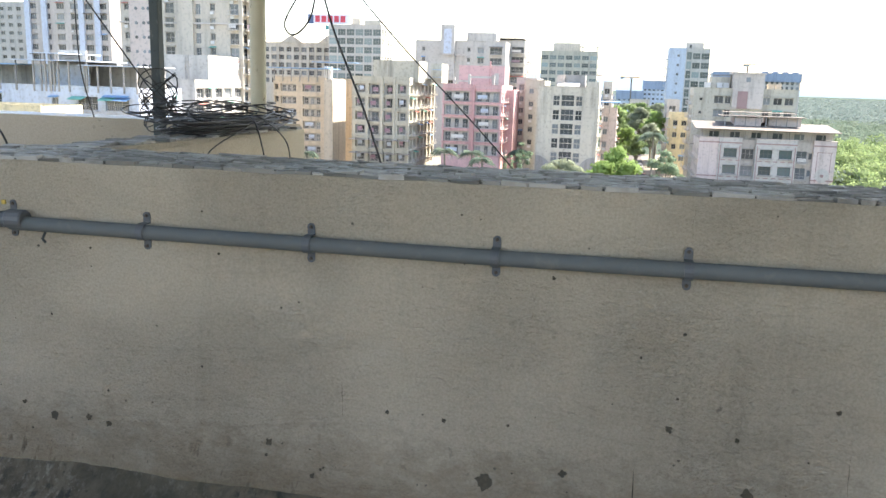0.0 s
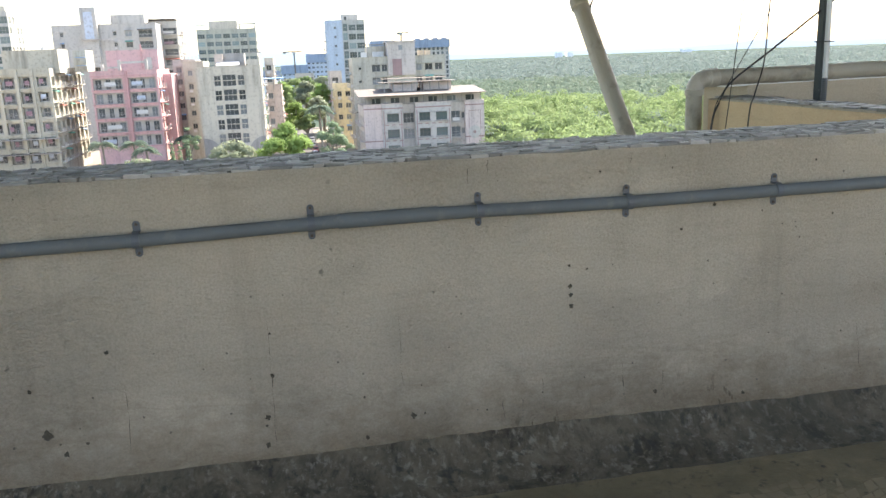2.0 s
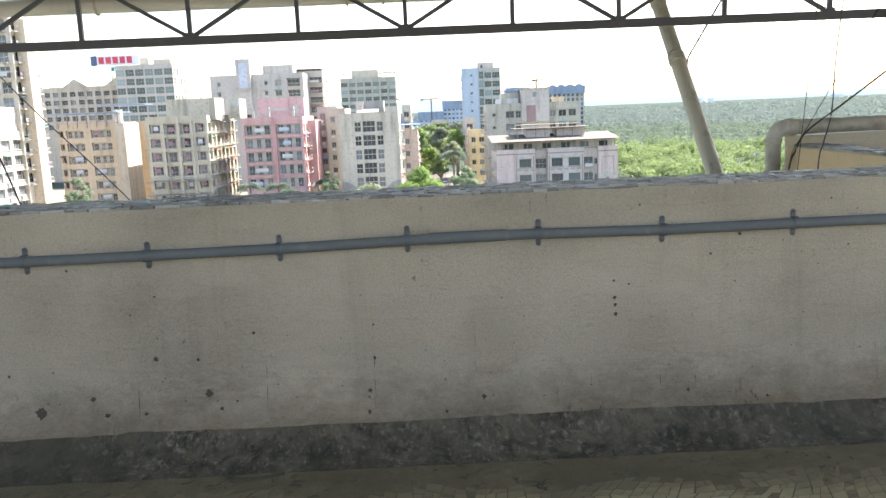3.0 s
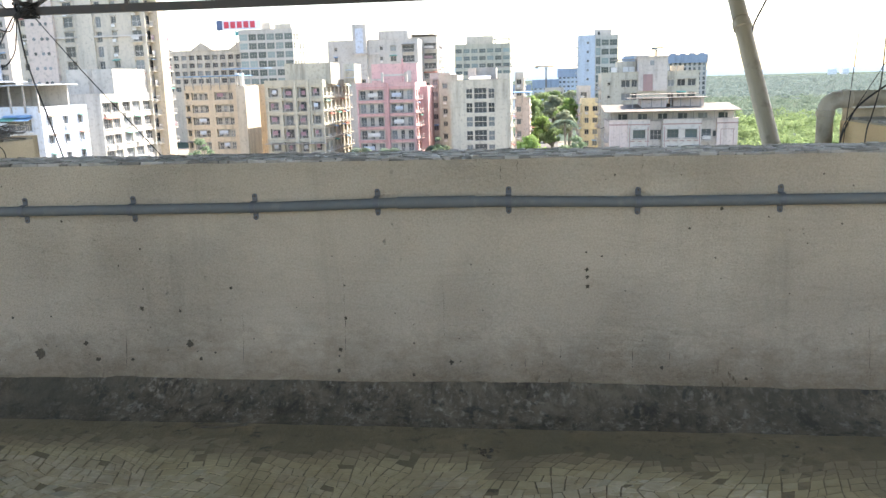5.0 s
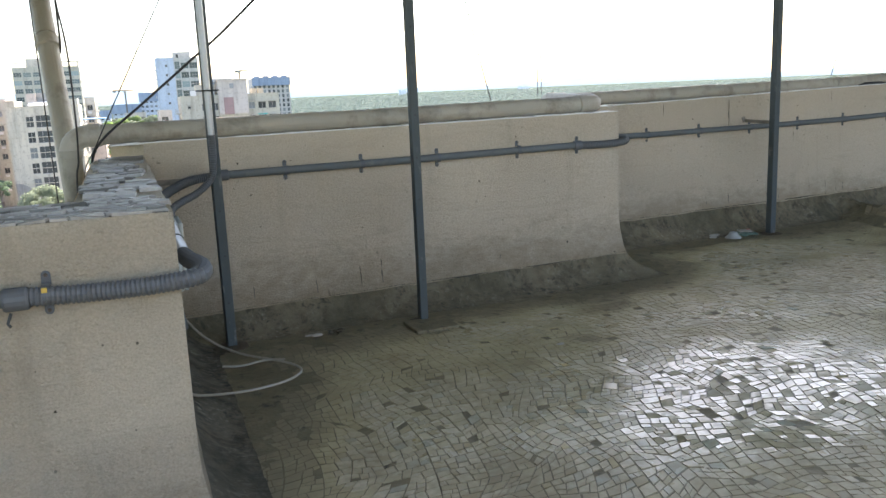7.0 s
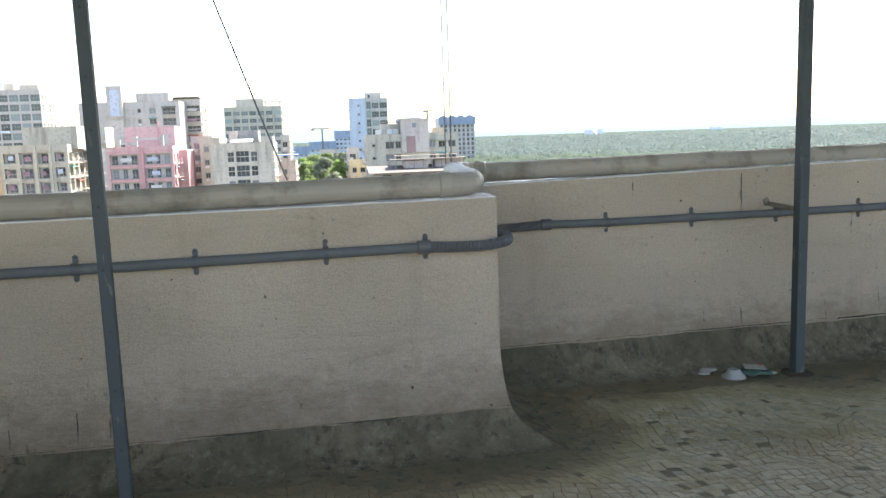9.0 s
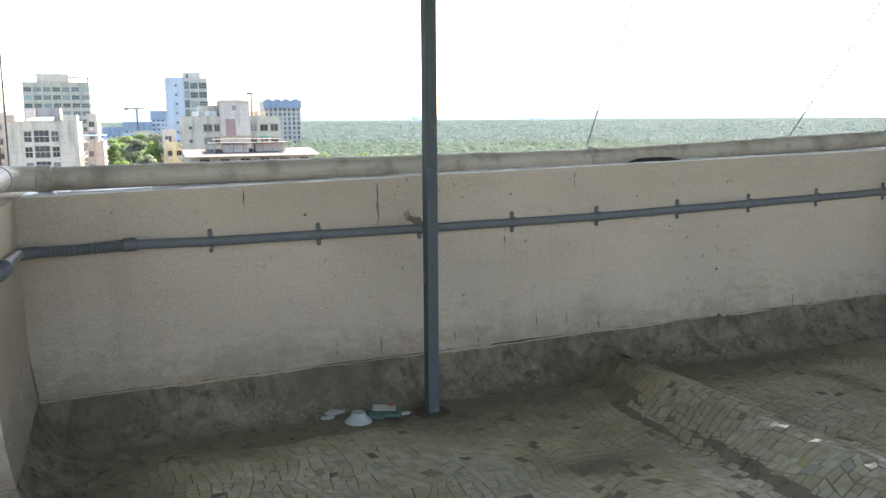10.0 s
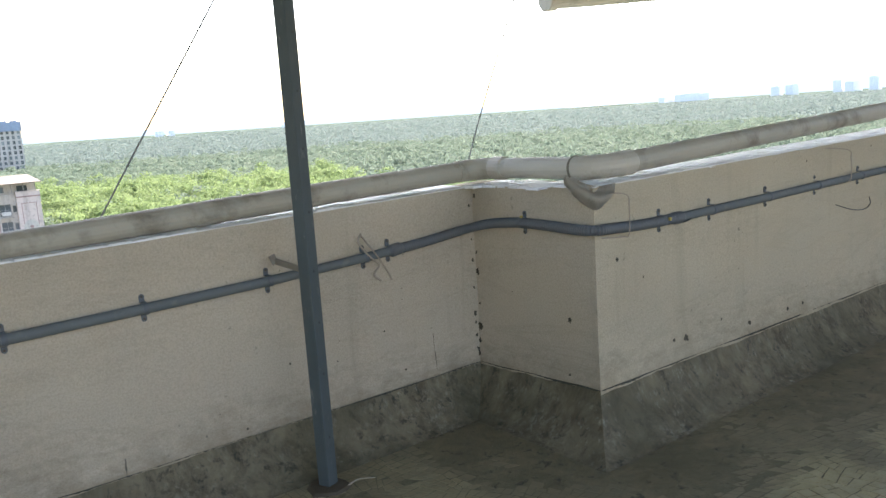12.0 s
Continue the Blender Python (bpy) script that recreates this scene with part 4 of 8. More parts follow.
for x, z in ((-5.617, 1.021), (-5.098, 1.02), (-4.561, 1.019), (-4.055, 1.021), (-3.505, 1.026), (-2.969, 1.04), (-2.416, 1.043), (-1.89, 1.034), (-1.33, 1.038), (-0.747, 1.04), (-0.314, 1.037), (-6.07, 1.032)):
    clamp(CA, (x, 0.0, z), 0, 1.5 * nz(x, 1, 5))
hose(CA, [(-6.04, -0.028, 1.031), (-6.17, -0.03, 1.03), (-6.32, -0.05, 1.03), (-6.41, -0.02, 1.03), (-6.40, 0.1, 1.03), (-6.38, 0.3, 1.03)])
hose(CA, [(-0.38, -0.028, 1.037), (-0.2, -0.034, 1.03), (-0.05, -0.052, 1.034), (0.055, -0.04, 1.043), (0.076, 0.05, 1.048), (0.052, 0.18, 1.046), (0.042, 0.3, 1.042)])
for x in (-0.385, -6.04):
    sleeve(CA, (x, -0.028, 1.034), (1, 0, 0))
part("strap_tail", tube([(-0.40, -0.03, 1.0), (-0.41, -0.035, 0.975), (-0.405, -0.03, 0.965)], 0.004, 6), M_SLOT, CA)
part("strap_tail", tube([(-5.94, -0.03, 1.005), (-5.95, -0.036, 0.98), (-5.945, -0.03, 0.967)], 0.004, 6), M_SLOT, CA)
for p in ((-0.316, -0.058, 1.055), (-6.08, -0.03, 1.085)):
    b = bmesh.new()
    box(b, p[0] - 0.007, p[0] + 0.007, p[1] - 0.004, p[1] + 0.003, p[2] - 0.007, p[2] + 0.007, bev=0.002)
    part("brass_clip", b, M_BRASS, CA, "small brass clip")
# along the return and the middle wall
CB = thing("wall_conduit", (1.4, 2.424, 1.08), "grey plastic conduit clipped to the middle parapet wall", "conduit", "wall conduits")
part("conduit_pipe", tube([(0.042, 0.28, 1.042), (0.042, 1.1, 1.03), (0.042, 1.93, 1.02)], CR, 16), M_GALV, CB, "pale worn stretch of conduit", smooth=True)
for y in (0.6, 1.1, 1.6, 1.86):
    clamp(CB, (0.012, y, 1.046 - 0.0135 * y), 90)
hose(CB, [(0.042, 1.9, 1.021), (0.06, 2.1, 1.012), (0.12, 2.30, 1.03), (0.24, 2.41, 1.065), (0.40, 2.424, 1.08)])
sleeve(CB, (0.042, 1.91, 1.021), (0, 1, 0))
sleeve(CB, (0.41, 2.424, 1.08), (1, 0, 0))
part("conduit_pipe", tube([(0.38, 2.424, 1.08), (1.4, 2.424, 1.085), (2.70, 2.424, 1.099)], CR, 16), M_CONDUIT, CB, smooth=True)
for x, z in ((0.366, 1.08), (0.761, 1.081), (1.214, 1.085), (1.698, 1.086), (2.247, 1.098), (2.683, 1.099)):
    clamp(CB, (x, 2.452, z), 0, 1.5 * nz(x, 2, 5))
hose(CB, [(2.68, 2.424, 1.099), (2.83, 2.42, 1.093), (2.96, 2.405, 1.097), (3.04, 2.415, 1.11), (3.06, 2.49, 1.12), (3.045, 2.61, 1.11)])
sleeve(CB, (2.675, 2.424, 1.099), (1, 0, 0))
part("elbow_piece", tube(curve_through([(3.045, 2.60, 1.11), (3.035, 2.83, 1.095), (3.035, 3.09, 1.083)], 8), 0.021, 14), M_GALV, CB, "pale plastic bend", smooth=True)
part("flat_bracket", bar(bmesh.new(), (0.03, 2.446, 1.06), (0.30, 2.446, 1.062), 0.008, 0.03), M_BRACKET, CB, "dark flat steel strip")
CC = thing("wall_conduit", (6.0, 3.254, 1.08), "grey plastic conduit clipped to the long parapet wall", "conduit", "wall conduits")
hose(CC, [(3.035, 3.06, 1.083), (3.08, 3.19, 1.07), (3.22, 3.25, 1.062), (3.46, 3.254, 1.072)])
sleeve(CC, (3.46, 3.254, 1.072), (1, 0, 0))
CZ = [(3.43, 1.072), (3.812, 1.066), (4.321, 1.069), (4.84, 1.071), (5.361, 1.075), (5.876, 1.081), (6.407, 1.096), (6.912, 1.108), (7.426, 1.122), (7.973, 1.138), (8.476, 1.163), (8.65, 1.175)]
part("conduit_pipe", tube([(x, 3.254, z) for x, z in CZ], CR, 16), M_CONDUIT, CC, smooth=True)
for x, z in CZ[1:-1]:
    clamp(CC, (x, 3.282, z), 0, -1.0)
hose(CC, [(8.63, 3.254, 1.173), (8.83, 3.249, 1.188), (9.06, 3.235, 1.215), (9.14, 3.13, 1.243), (9.148, 2.95, 1.262), (9.148, 2.82, 1.266), (9.148, 2.66, 1.263), (9.14, 2.50, 1.26), (9.16, 2.415, 1.26), (9.25, 2.397, 1.258), (9.45, 2.402, 1.247), (9.73, 2.402, 1.244)])
sleeve(CC, (8.65, 3.254, 1.175), (1, 0, 0.15))
sleeve(CC, (9.73, 2.402, 1.244), (1, 0, 0))
clamp(CC, (9.175, 2.88, 1.264), -90)
clamp(CC, (9.62, 2.43, 1.244), 0)
clamp(CC, (8.62, 3.282, 1.173), 0)
CE = thing("wall_conduit", (12, 2.402, 1.26), "grey plastic conduit clipped to the end parapet wall", "conduit", "wall conduits")
part("conduit_pipe", tube([(9.72, 2.402, 1.244), (10.5, 2.402, 1.254), (12.4, 2.402, 1.285), (15.8, 2.402, 1.34)], CR, 16), M_CONDUIT, CE, smooth=True)
for k in range(9):
    x = 10.02 + 0.51 * k
    clamp(CE, (x, 2.43, 1.2475 + 0.0155 * (x - 10.02)), 0)
for p in ((9.15, 2.88, 1.292), (9.64, 2.375, 1.252)):
    b = bm_box(p[0] - 0.006, p[0] + 0.006, p[1] - 0.006, p[1] + 0.006, p[2] - 0.008, p[2] + 0.008, bev=0.002)
    part("brass_clip", b, M_BRASS, CC, "small brass clip")

# tube along the corner post and the hose from it to the cabinet
CP = thing("post_conduit", (0.337, 2.09, 1.6), "galvanised tube tied to the corner post", "conduit")
part("tube", tube([(0.337, 2.105, 1.30), (0.337, 2.105, 2.9)], 0.0165, 14), M_GALV, CP, smooth=True)
for z in (1.543, 2.03, 2.4):
    part("cable_tie", collar((0.341, 2.14, z), (0, 0, 1), 0.052, 0.004, 12), M_SLOT, CP)
hose(CP, [(0.337, 2.105, 1.32), (0.335, 2.103, 1.2), (0.315, 2.09, 1.1), (0.24, 2.06, 1.035), (0.15, 2.0, 1.0), (0.10, 1.94, 0.975), (0.085, 1.88, 0.945)], 0.0195)

# ---- switch cabinet on the return wall ----
CAB = thing("switch_cabinet", (0.07, 1.78, 0.62), "pale grey-green plastic switch cabinet with vent slots on the wall", "cabinet")
part("body", bm_box(0.014, 0.105, 1.645, 1.925, 0.62, 0.95, bev=0.012), M_BOX, CAB)
part("door", bm_box(0.105, 0.125, 1.65, 1.92, 0.625, 0.945, bev=0.006), M_BOX, CAB)
for j in range(4):
    for k in range(5):
        part("vent_slot", bm_box(0.05 + 0.012 * (k % 2), 0.078 + 0.012 * (k % 2), 1.6436, 1.6455, 0.655 + 0.07 * j + 0.011 * k, 0.660 + 0.07 * j + 0.011 * k), M_SLOT, CAB)
part("label", bm_box(0.125, 0.1262, 1.70, 1.76, 0.86, 0.915), M_LABEL, CAB, "worn paper label")
for k in range(3):
    part("label_line", bm_box(0.1262, 0.1268, 1.71, 1.75 - 0.01 * k, 0.90 - 0.014 * k, 0.905 - 0.014 * k), M_SLOT, CAB)
hose(CAB, [(0.06, 1.70, 0.625), (0.065, 1.705, 0.54), (0.08, 1.73, 0.45), (0.09, 1.79, 0.415), (0.085, 1.84, 0.45), (0.075, 1.86, 0.54), (0.07, 1.865, 0.63)], 0.02)
part("gland", collar((0.07, 1.865, 0.61), (0, 0, 1), 0.022, 0.012, 14), M_GALV, CAB, "bright metal gland")
part("hose_clip", collar((0.068, 1.71, 0.525), (0.1, 0.1, -1), 0.022, 0.006, 14), M_GALV, CAB, "bright metal clip")

# ---- cables ----


def cable(label, pts, r, mat, n=10, name="cable"):
    c = part(name, tube(curve_through(pts, n), r, 8), mat, None, smooth=True)
    return tagged(c, label, "cable", "loose cables")


cable("dirty white cable trailing from the wall over the floor", [(-0.015, 1.594, 1.004), (-0.006, 1.566, 0.842), (0.022, 1.657, 0.616), (0.04, 2.065, 0.571), (0.095, 2.129, 0.399), (0.205, 2.02, 0.273), (0.352, 1.857, 0.215), (0.521, 1.612, 0.221), (0.578, 1.421, 0.231), (0.484, 1.276, 0.239), (0.297, 1.204, 0.247), (0.104, 1.222, 0.254), (0.04, 1.294, 0.263)], 0.006, M_WHITECABLE)
cable("dirty white cable end lying on the floor", [(0.242, 1.675, 0.219), (0.333, 1.657, 0.215), (0.446, 1.684, 0.216), (0.54, 1.639, 0.221)], 0.006, M_WHITECABLE)
cable("thick black cable slung past the corner post", [(-0.33, 2.36, 0.3), (-0.30, 2.345, 1.0), (-0.255, 2.325, 1.19), (-0.19, 2.30, 1.315), (0.035, 2.24, 1.5), (0.28, 2.18, 1.7), (0.515, 2.10, 1.9), (1.133, 1.774, 2.5), (1.5, 1.6, 2.9)], 0.0065, M_BLACK)
cable("thin dark wire hanging beside the light well", [(-0.366, 1.354, 2.9), (-0.336, 1.503, 2.5), (-0.299, 1.69, 2.0), (-0.277, 1.775, 1.75), (-0.277, 1.80, 1.45), (-0.29, 1.865, 1.25), (-0.311, 1.882, 1.1), (-0.33, 1.9, 0.4)], 0.0042, M_BLACK)
cable("thin dark wire hanging beside the light well", [(-0.398, 1.641, 2.9), (-0.40, 1.713, 2.5), (-0.402, 1.803, 2.0), (-0.405, 1.948, 1.2), (-0.41, 2.05, 0.6), (-0.41, 2.1, 0.2)], 0.0028, M_BLACK)
cable("thin dark wire hanging beside the light well", [(0.635, 2.099, 2.9), (0.156, 2.214, 2.0), (-0.11, 2.277, 1.5), (-0.225, 2.305, 1.28), (-0.29, 2.32, 1.15), (-0.31, 2.32, 0.9), (-0.31, 2.32, 0.3)], 0.003, M_BLACK)
cable("blue-black cable tied to the downpipe", [(-0.46, 4.17, 1.85), (-0.43, 4.20, 1.86), (-0.42, 4.19, 1.94), (-0.405, 3.921, 2.1), (-0.385, 3.584, 2.3), (-0.365, 3.247, 2.5), (-0.34, 2.9, 2.7)], 0.008, M_BLACK)
cable("dark tie wire from the pipe up to the eave", [(2.1, 2.501, 1.412), (2.005, 2.455, 1.694), (1.755, 2.31, 2.456), (1.605, 2.219, 2.891)], 0.0036, M_WIRE)
for dx in (0.0, 0.032):
    cable("thin pale tie wire from the pipe up to the eave", [(2.945 + dx, 3.47, 1.42), (2.95 + dx, 3.49, 2.2), (2.957 + dx, 3.56, 2.95)], 0.0036, M_WIRE)
cable("thin tie wire from the pipe up to the eave", [(5.916, 3.471, 1.456), (5.981, 3.471, 1.648), (6.145, 3.471, 2.115), (6.48, 3.516, 3.004)], 0.0036, M_WIRE)
cable("thin tie wire from the pipe up to the eave", [(7.353, 3.462, 1.48), (7.497, 3.421, 1.715), (8, 3.222, 2.565), (8.286, 3.108, 3.058)], 0.0036, M_WIRE)
cable("thin tie wire from the pipe up to the eave", [(9.338, 3.491, 1.552), (9.533, 3.6, 1.791), (9.772, 3.436, 2.597), (9.913, 3.346, 3.09)], 0.0036, M_WIRE)
# bits of wire and string on the long and end walls
cable("frayed string looped round the conduit", [(8.47, 3.267, 1.278), (8.442, 3.249, 1.24), (8.489, 3.231, 1.166), (8.538, 3.235, 1.119), (8.518, 3.253, 1.072), (8.557, 3.258, 1.035)], 0.005, M_STRING)
cable("frayed string looped round the conduit", [(8.47, 3.271, 1.269), (8.528, 3.231, 1.166), (8.597, 3.253, 1.073), (8.626, 3.267, 1.026)], 0.004, M_STRING)
cable("bent wire hook on the end wall", [(9.208, 2.428, 1.421), (9.343, 2.389, 1.402), (9.354, 2.38, 1.345), (9.343, 2.375, 1.223), (9.316, 2.393, 1.211), (9.218, 2.427, 1.216)], 0.0028, M_STRING)
cable("dark loop of wire at the conduit's end", [(9.696, 2.384, 1.246), (9.761, 2.384, 1.223), (9.826, 2.389, 1.238), (9.815, 2.402, 1.266)], 0.005, M_SLOT)
cable("bent wire hook on the end wall", [(11.164, 2.428, 1.468), (11.359, 2.389, 1.441), (11.373, 2.38, 1.389), (11.368, 2.375, 1.27), (11.34, 2.393, 1.255), (11.257, 2.427, 1.262)], 0.0028, M_STRING)
cable("dark wire curling from the end wall", [(11.294, 2.428, 1.117), (11.415, 2.389, 1.076), (11.564, 2.389, 1.06), (11.647, 2.393, 1.083), (11.657, 2.402, 1.126)], 0.0028, M_BLACK)
cable("thin pale twig of wire on the floor", [(8.047, 2.836, 0.294), (8.102, 2.845, 0.299), (8.166, 2.809, 0.297)], 0.0022, M_WHITECABLE)

# coil of black cable on the west return, round the pole
COIL = thing("cable_coil", (-6.2, 1.8, 1.2), "tangled coil of black cable lying on the parapet", "cable coil")
rng = random.Random(11)
for k in range(40):
    cx, cy = -6.215 + rng.uniform(-0.05, 0.05), 1.78 + rng.uniform(-0.22, 0.22)
    ax, ay = rng.uniform(0.09, 0.18), rng.uniform(0.32, 0.6)
    if k > 31:
        cx, cy, ax, ay = -6.55 + rng.uniform(-0.15, 0.15), 2.12, rng.uniform(0.3, 0.5), rng.uniform(0.1, 0.25)
    z0 = 1.195 + rng.uniform(0.0, 0.07)
    tip = rng.uniform(-0.1, 0.1)
    pts = []
    for j in range(15):
        a = 2 * math.pi * j / 14 * rng.uniform(0.985, 1.0) + k
        lift = 0.09 * max(0, math.sin(a * 0.5 + k)) ** 3 if k > 22 else 0.0
        pts.append((cx + ax * math.cos(a) + 0.012 * nz(j, k, 0.9), cy + ay * math.sin(a), z0 + tip * 0.2 * math.sin(a) + 0.015 * nz(k, j, 0.8) + lift + 0.012))
    part("loop", tube(curve_through(pts, 4), 0.0036, 6), M_BLACK, COIL, smooth=True)
for k, e in enumerate(((-5.85, 1.42, 0.97), (-5.93, 1.9, 1.0), (-5.98, 1.15, 1.03))):
    part("loose_end", tube(curve_through([(-6.18, 1.75 + 0.13 * k, 1.25), (-6.02, 1.62 + 0.09 * k, 1.28), (e[0] - 0.05, e[1] + 0.05, 1.15), e], 8), 0.0036, 6), M_BLACK, COIL, smooth=True)
for k in range(11):
    pts = [(-6.88 + (0.07 + 0.012 * (k % 5)) * math.cos(a) * (1 + 0.4 * nz(k, a, 1)), 2.232 + 0.09 * math.sin(a), 1.24 + 0.02 * k + 0.09 * math.sin(a + 1.7 * k)) for a in (2 * math.pi * j / 10 for j in range(11))]
    part("loop", tube(curve_through(pts, 4), 0.0036, 6), M_BLACK, COIL, smooth=True)
# knot of cable at the truss's first node, with hanging loops
KNOT = thing("cable_bundle", (-5.891, 2.145, 2.039), "black cables knotted round the truss and hanging down", "cable bundle")
for k in range(8):
    a0 = k * 0.8
    pts = [(-5.84 + (0.05 + 0.02 * (k % 3)) * math.cos(a), 2.232 + 0.06 * math.sin(a) - 0.02, 2.09 + 0.05 * math.sin(a + a0)) for a in (2 * math.pi * j / 9 for j in range(10))]
    part("loop", tube(curve_through(pts, 4), 0.0055, 6), M_BLACK, KNOT, smooth=True)
for pts in ([(-5.891, 2.127, 2.039), (-5.974, 2.108, 1.9), (-6.039, 2.09, 1.762), (-5.983, 2.09, 1.706), (-5.891, 2.099, 1.808), (-5.863, 2.127, 2.039)],
            [(-5.909, 2.127, 2.085), (-6.002, 2.127, 2.132), (-6.029, 2.127, 1.993), (-5.928, 2.127, 1.947), (-5.863, 2.127, 2.058)]):
    part("hanging_loop", tube(curve_through(pts, 8), 0.005, 6), M_BLACK, KNOT, smooth=True)
cable("black cable slanting down from the truss into the light well", [(-5.872, 2.145, 2.039), (-5.706, 1.942, 1.715), (-5.474, 1.757, 1.299), (-5.289, 1.664, 0.837)], 0.0055, M_BLACK)
cable("thin dark cable slanting down from the truss", [(-5.798, 2.173, 2.085), (-5.382, 2.034, 1.669), (-4.919, 1.849, 1.253), (-4.596, 1.757, 0.929)], 0.0035, M_BLACK)
cable("black cable slung past the western post", [(-8.018, 2.127, 2.853), (-7.26, 2.127, 1.891), (-6.89, 2.127, 1.419), (-6.769, 2.108, 1.327), (-6.446, 2.034, 1.225)], 0.0045, M_BLACK)
cable("black cable hanging behind the western return", [(-7.833, 1.202, 2.853), (-7.371, 1.128, 1.762), (-7.112, 1.109, 1.308), (-6.991, 1.109, 1.142), (-6.816, 1.091, 0.652), (-6.769, 1.072, 0.152)], 0.005, M_BLACK)
cable("thin dark wire hanging by the western parapet", [(-7.463, 2.467, 1.16), (-7.445, 2.312, 1.577), (-7.371, 2.219, 2.317), (-7.278, 2.219, 2.779)], 0.004, M_BLACK)
POLE = thing("pole", (-6.26, 2.24, 1.18), "rust-spotted beige steel pole standing on the parapet", "pole")
part("shaft", tube([(-6.262, 2.24, 1.175), (-6.255, 2.24, 2.9)], 0.044, 18), painted("spotted_beige_steel", (0.52, 0.47, 0.34), 0.5, 0, (0.12, 0.07, 0.04), 0.9, 26, (1, 1, 0.5), 0.64, 0.68), POLE, smooth=True)
part("base_flange", bm_box(-6.327, -6.197, 2.175, 2.305, 1.178, 1.196, bev=0.003), M_BRACKET, POLE)

# ---- litter by the long wall ----
BX, BY = 4.415, 2.942
bz = floor_height(BX, BY)
b = bmesh.new()
prof = [(0.065, 0.0), (0.063, 0.005), (0.055, 0.011), (0.042, 0.025), (0.033, 0.040), (0.030, 0.045), (0.023, 0.045), (0.021, 0.042)]
rings = [[b.verts.new((BX + r * math.cos(a), BY + r * math.sin(a), bz + h + 0.004)) for a in (2 * math.pi * k / 28 for k in range(28))] for r, h in prof]
for p, q in zip(rings, rings[1:]):
    for k in range(28):
        b.faces.new((p[k], p[(k + 1) % 28], q[(k + 1) % 28], q[k]))
b.faces.new(rings[-1])
tagged(part("paper_bowl", b, M_BOWL, None, smooth=True), "white paper bowl turned upside down on the floor", "bowl")
PK = thing("plastic_packet", (4.545, 2.96, bz), "crumpled dark green packet with a paper face on the floor", "litter")
b = bmesh.new()
bmesh.ops.create_grid(b, x_segments=10, y_segments=8, size=0.5, matrix=pose(4.55, 2.96, bz + 0.022, 0, 0, -14) @ Matrix.Diagonal((0.155, 0.11, 1, 1)))
for v in b.verts:
    v.co.z += 0.012 * nz(v.co.x, v.co.y, 28) + 0.006
bmesh.ops.solidify(b, geom=b.faces[:], thickness=0.012)
part("wrapper", b, M_PACK, PK)
b = bmesh.new()
bmesh.ops.create_grid(b, x_segments=6, y_segments=5, size=0.5, matrix=pose(4.55, 2.97, bz + 0.045, 6, 3, -18) @ Matrix.Diagonal((0.11, 0.06, 1, 1)))
for v in b.verts:
    v.co.z += 0.006 * nz(v.co.x, v.co.y, 30)
bmesh.ops.solidify(b, geom=b.faces[:], thickness=0.003)
part("paper_face", b, M_PAPER, PK)
part("print_patch", bm_box(4.57, 4.6, 2.96, 2.978, bz + 0.051, bz + 0.053), M_RED, PK)
for k, (x, y, s) in enumerate(((4.29, 3.03, 0.027), (4.33, 3.08, 0.036), (4.645, 2.95, 0.023), (4.62, 2.99, 0.018), (0.80, 2.10, 0.027), (0.765, 2.12, 0.018), (1.9, 1.3, 0.018))):
    b = bmesh.new()
    bmesh.ops.create_icosphere(b, subdivisions=2, radius=s)
    for v in b.verts:
        v.co = Vector((v.co.x * 1.3, v.co.y * 0.7, v.co.z * 0.35)) * (1 + 0.5 * nz(v.co.x, v.co.y + k, 45))
        v.co += Vector((x, y, floor_height(x, y) + s * 0.3))
    tagged(part("paper_scrap", b, M_PAPER, None), "small crumpled scrap of soiled paper on the floor", "litter", "paper scraps")
for k, (x, y, s) in enumerate(((-0.86, -0.30, 0.05), (-0.78, -0.40, 0.045), (0.91, 2.11, 0.04), (0.26, 2.06, 0.05), (-2.5, -0.5, 0.03))):
    rng = random.Random(90 + k)
    V, F = [], []
    for j in range(16):
        a, r = rng.uniform(0, 6.28), s * rng.random() ** 0.7 * 1.2
        cx, cy = x + r * math.cos(a), y + r * math.sin(a)
        cz = floor_height(cx, cy) + rng.uniform(0.004, 0.02)
        turn, long, wide = rng.uniform(0, 6.28), s * rng.uniform(0.25, 0.55), s * rng.uniform(0.08, 0.2)
        d, n = Vector((math.cos(turn), math.sin(turn), rng.uniform(-0.3, 0.3))), Vector((-math.sin(turn), math.cos(turn), rng.uniform(-0.5, 0.5)))
        c = Vector((cx, cy, cz))
        q = len(V)
        V += [c - d * long, c - d * long * 0.2 + n * wide, c + d * long, c + n * -wide + d * long * 0.1, c + Vector((0, 0, 0.006)), c - Vector((0, 0, 0.004))]
        for i in range(4):
            F += [(q + i, q + (i + 1) % 4, q + 4), (q + (i + 1) % 4, q + i, q + 5)]
    tagged(raw("leaf_litter", V, F, M_PIT), "small clump of black rotted leaves on the floor", "litter", "leaf litter")
b = tube(curve_through([(-3.72, -0.33, 0.155), (-3.62, -0.34, 0.158), (-3.5, -0.31, 0.16)], 6), 0.006, 6)
tagged(part("twig", b, M_PIT, None), "dry dark twig on the terrace floor", "twig")


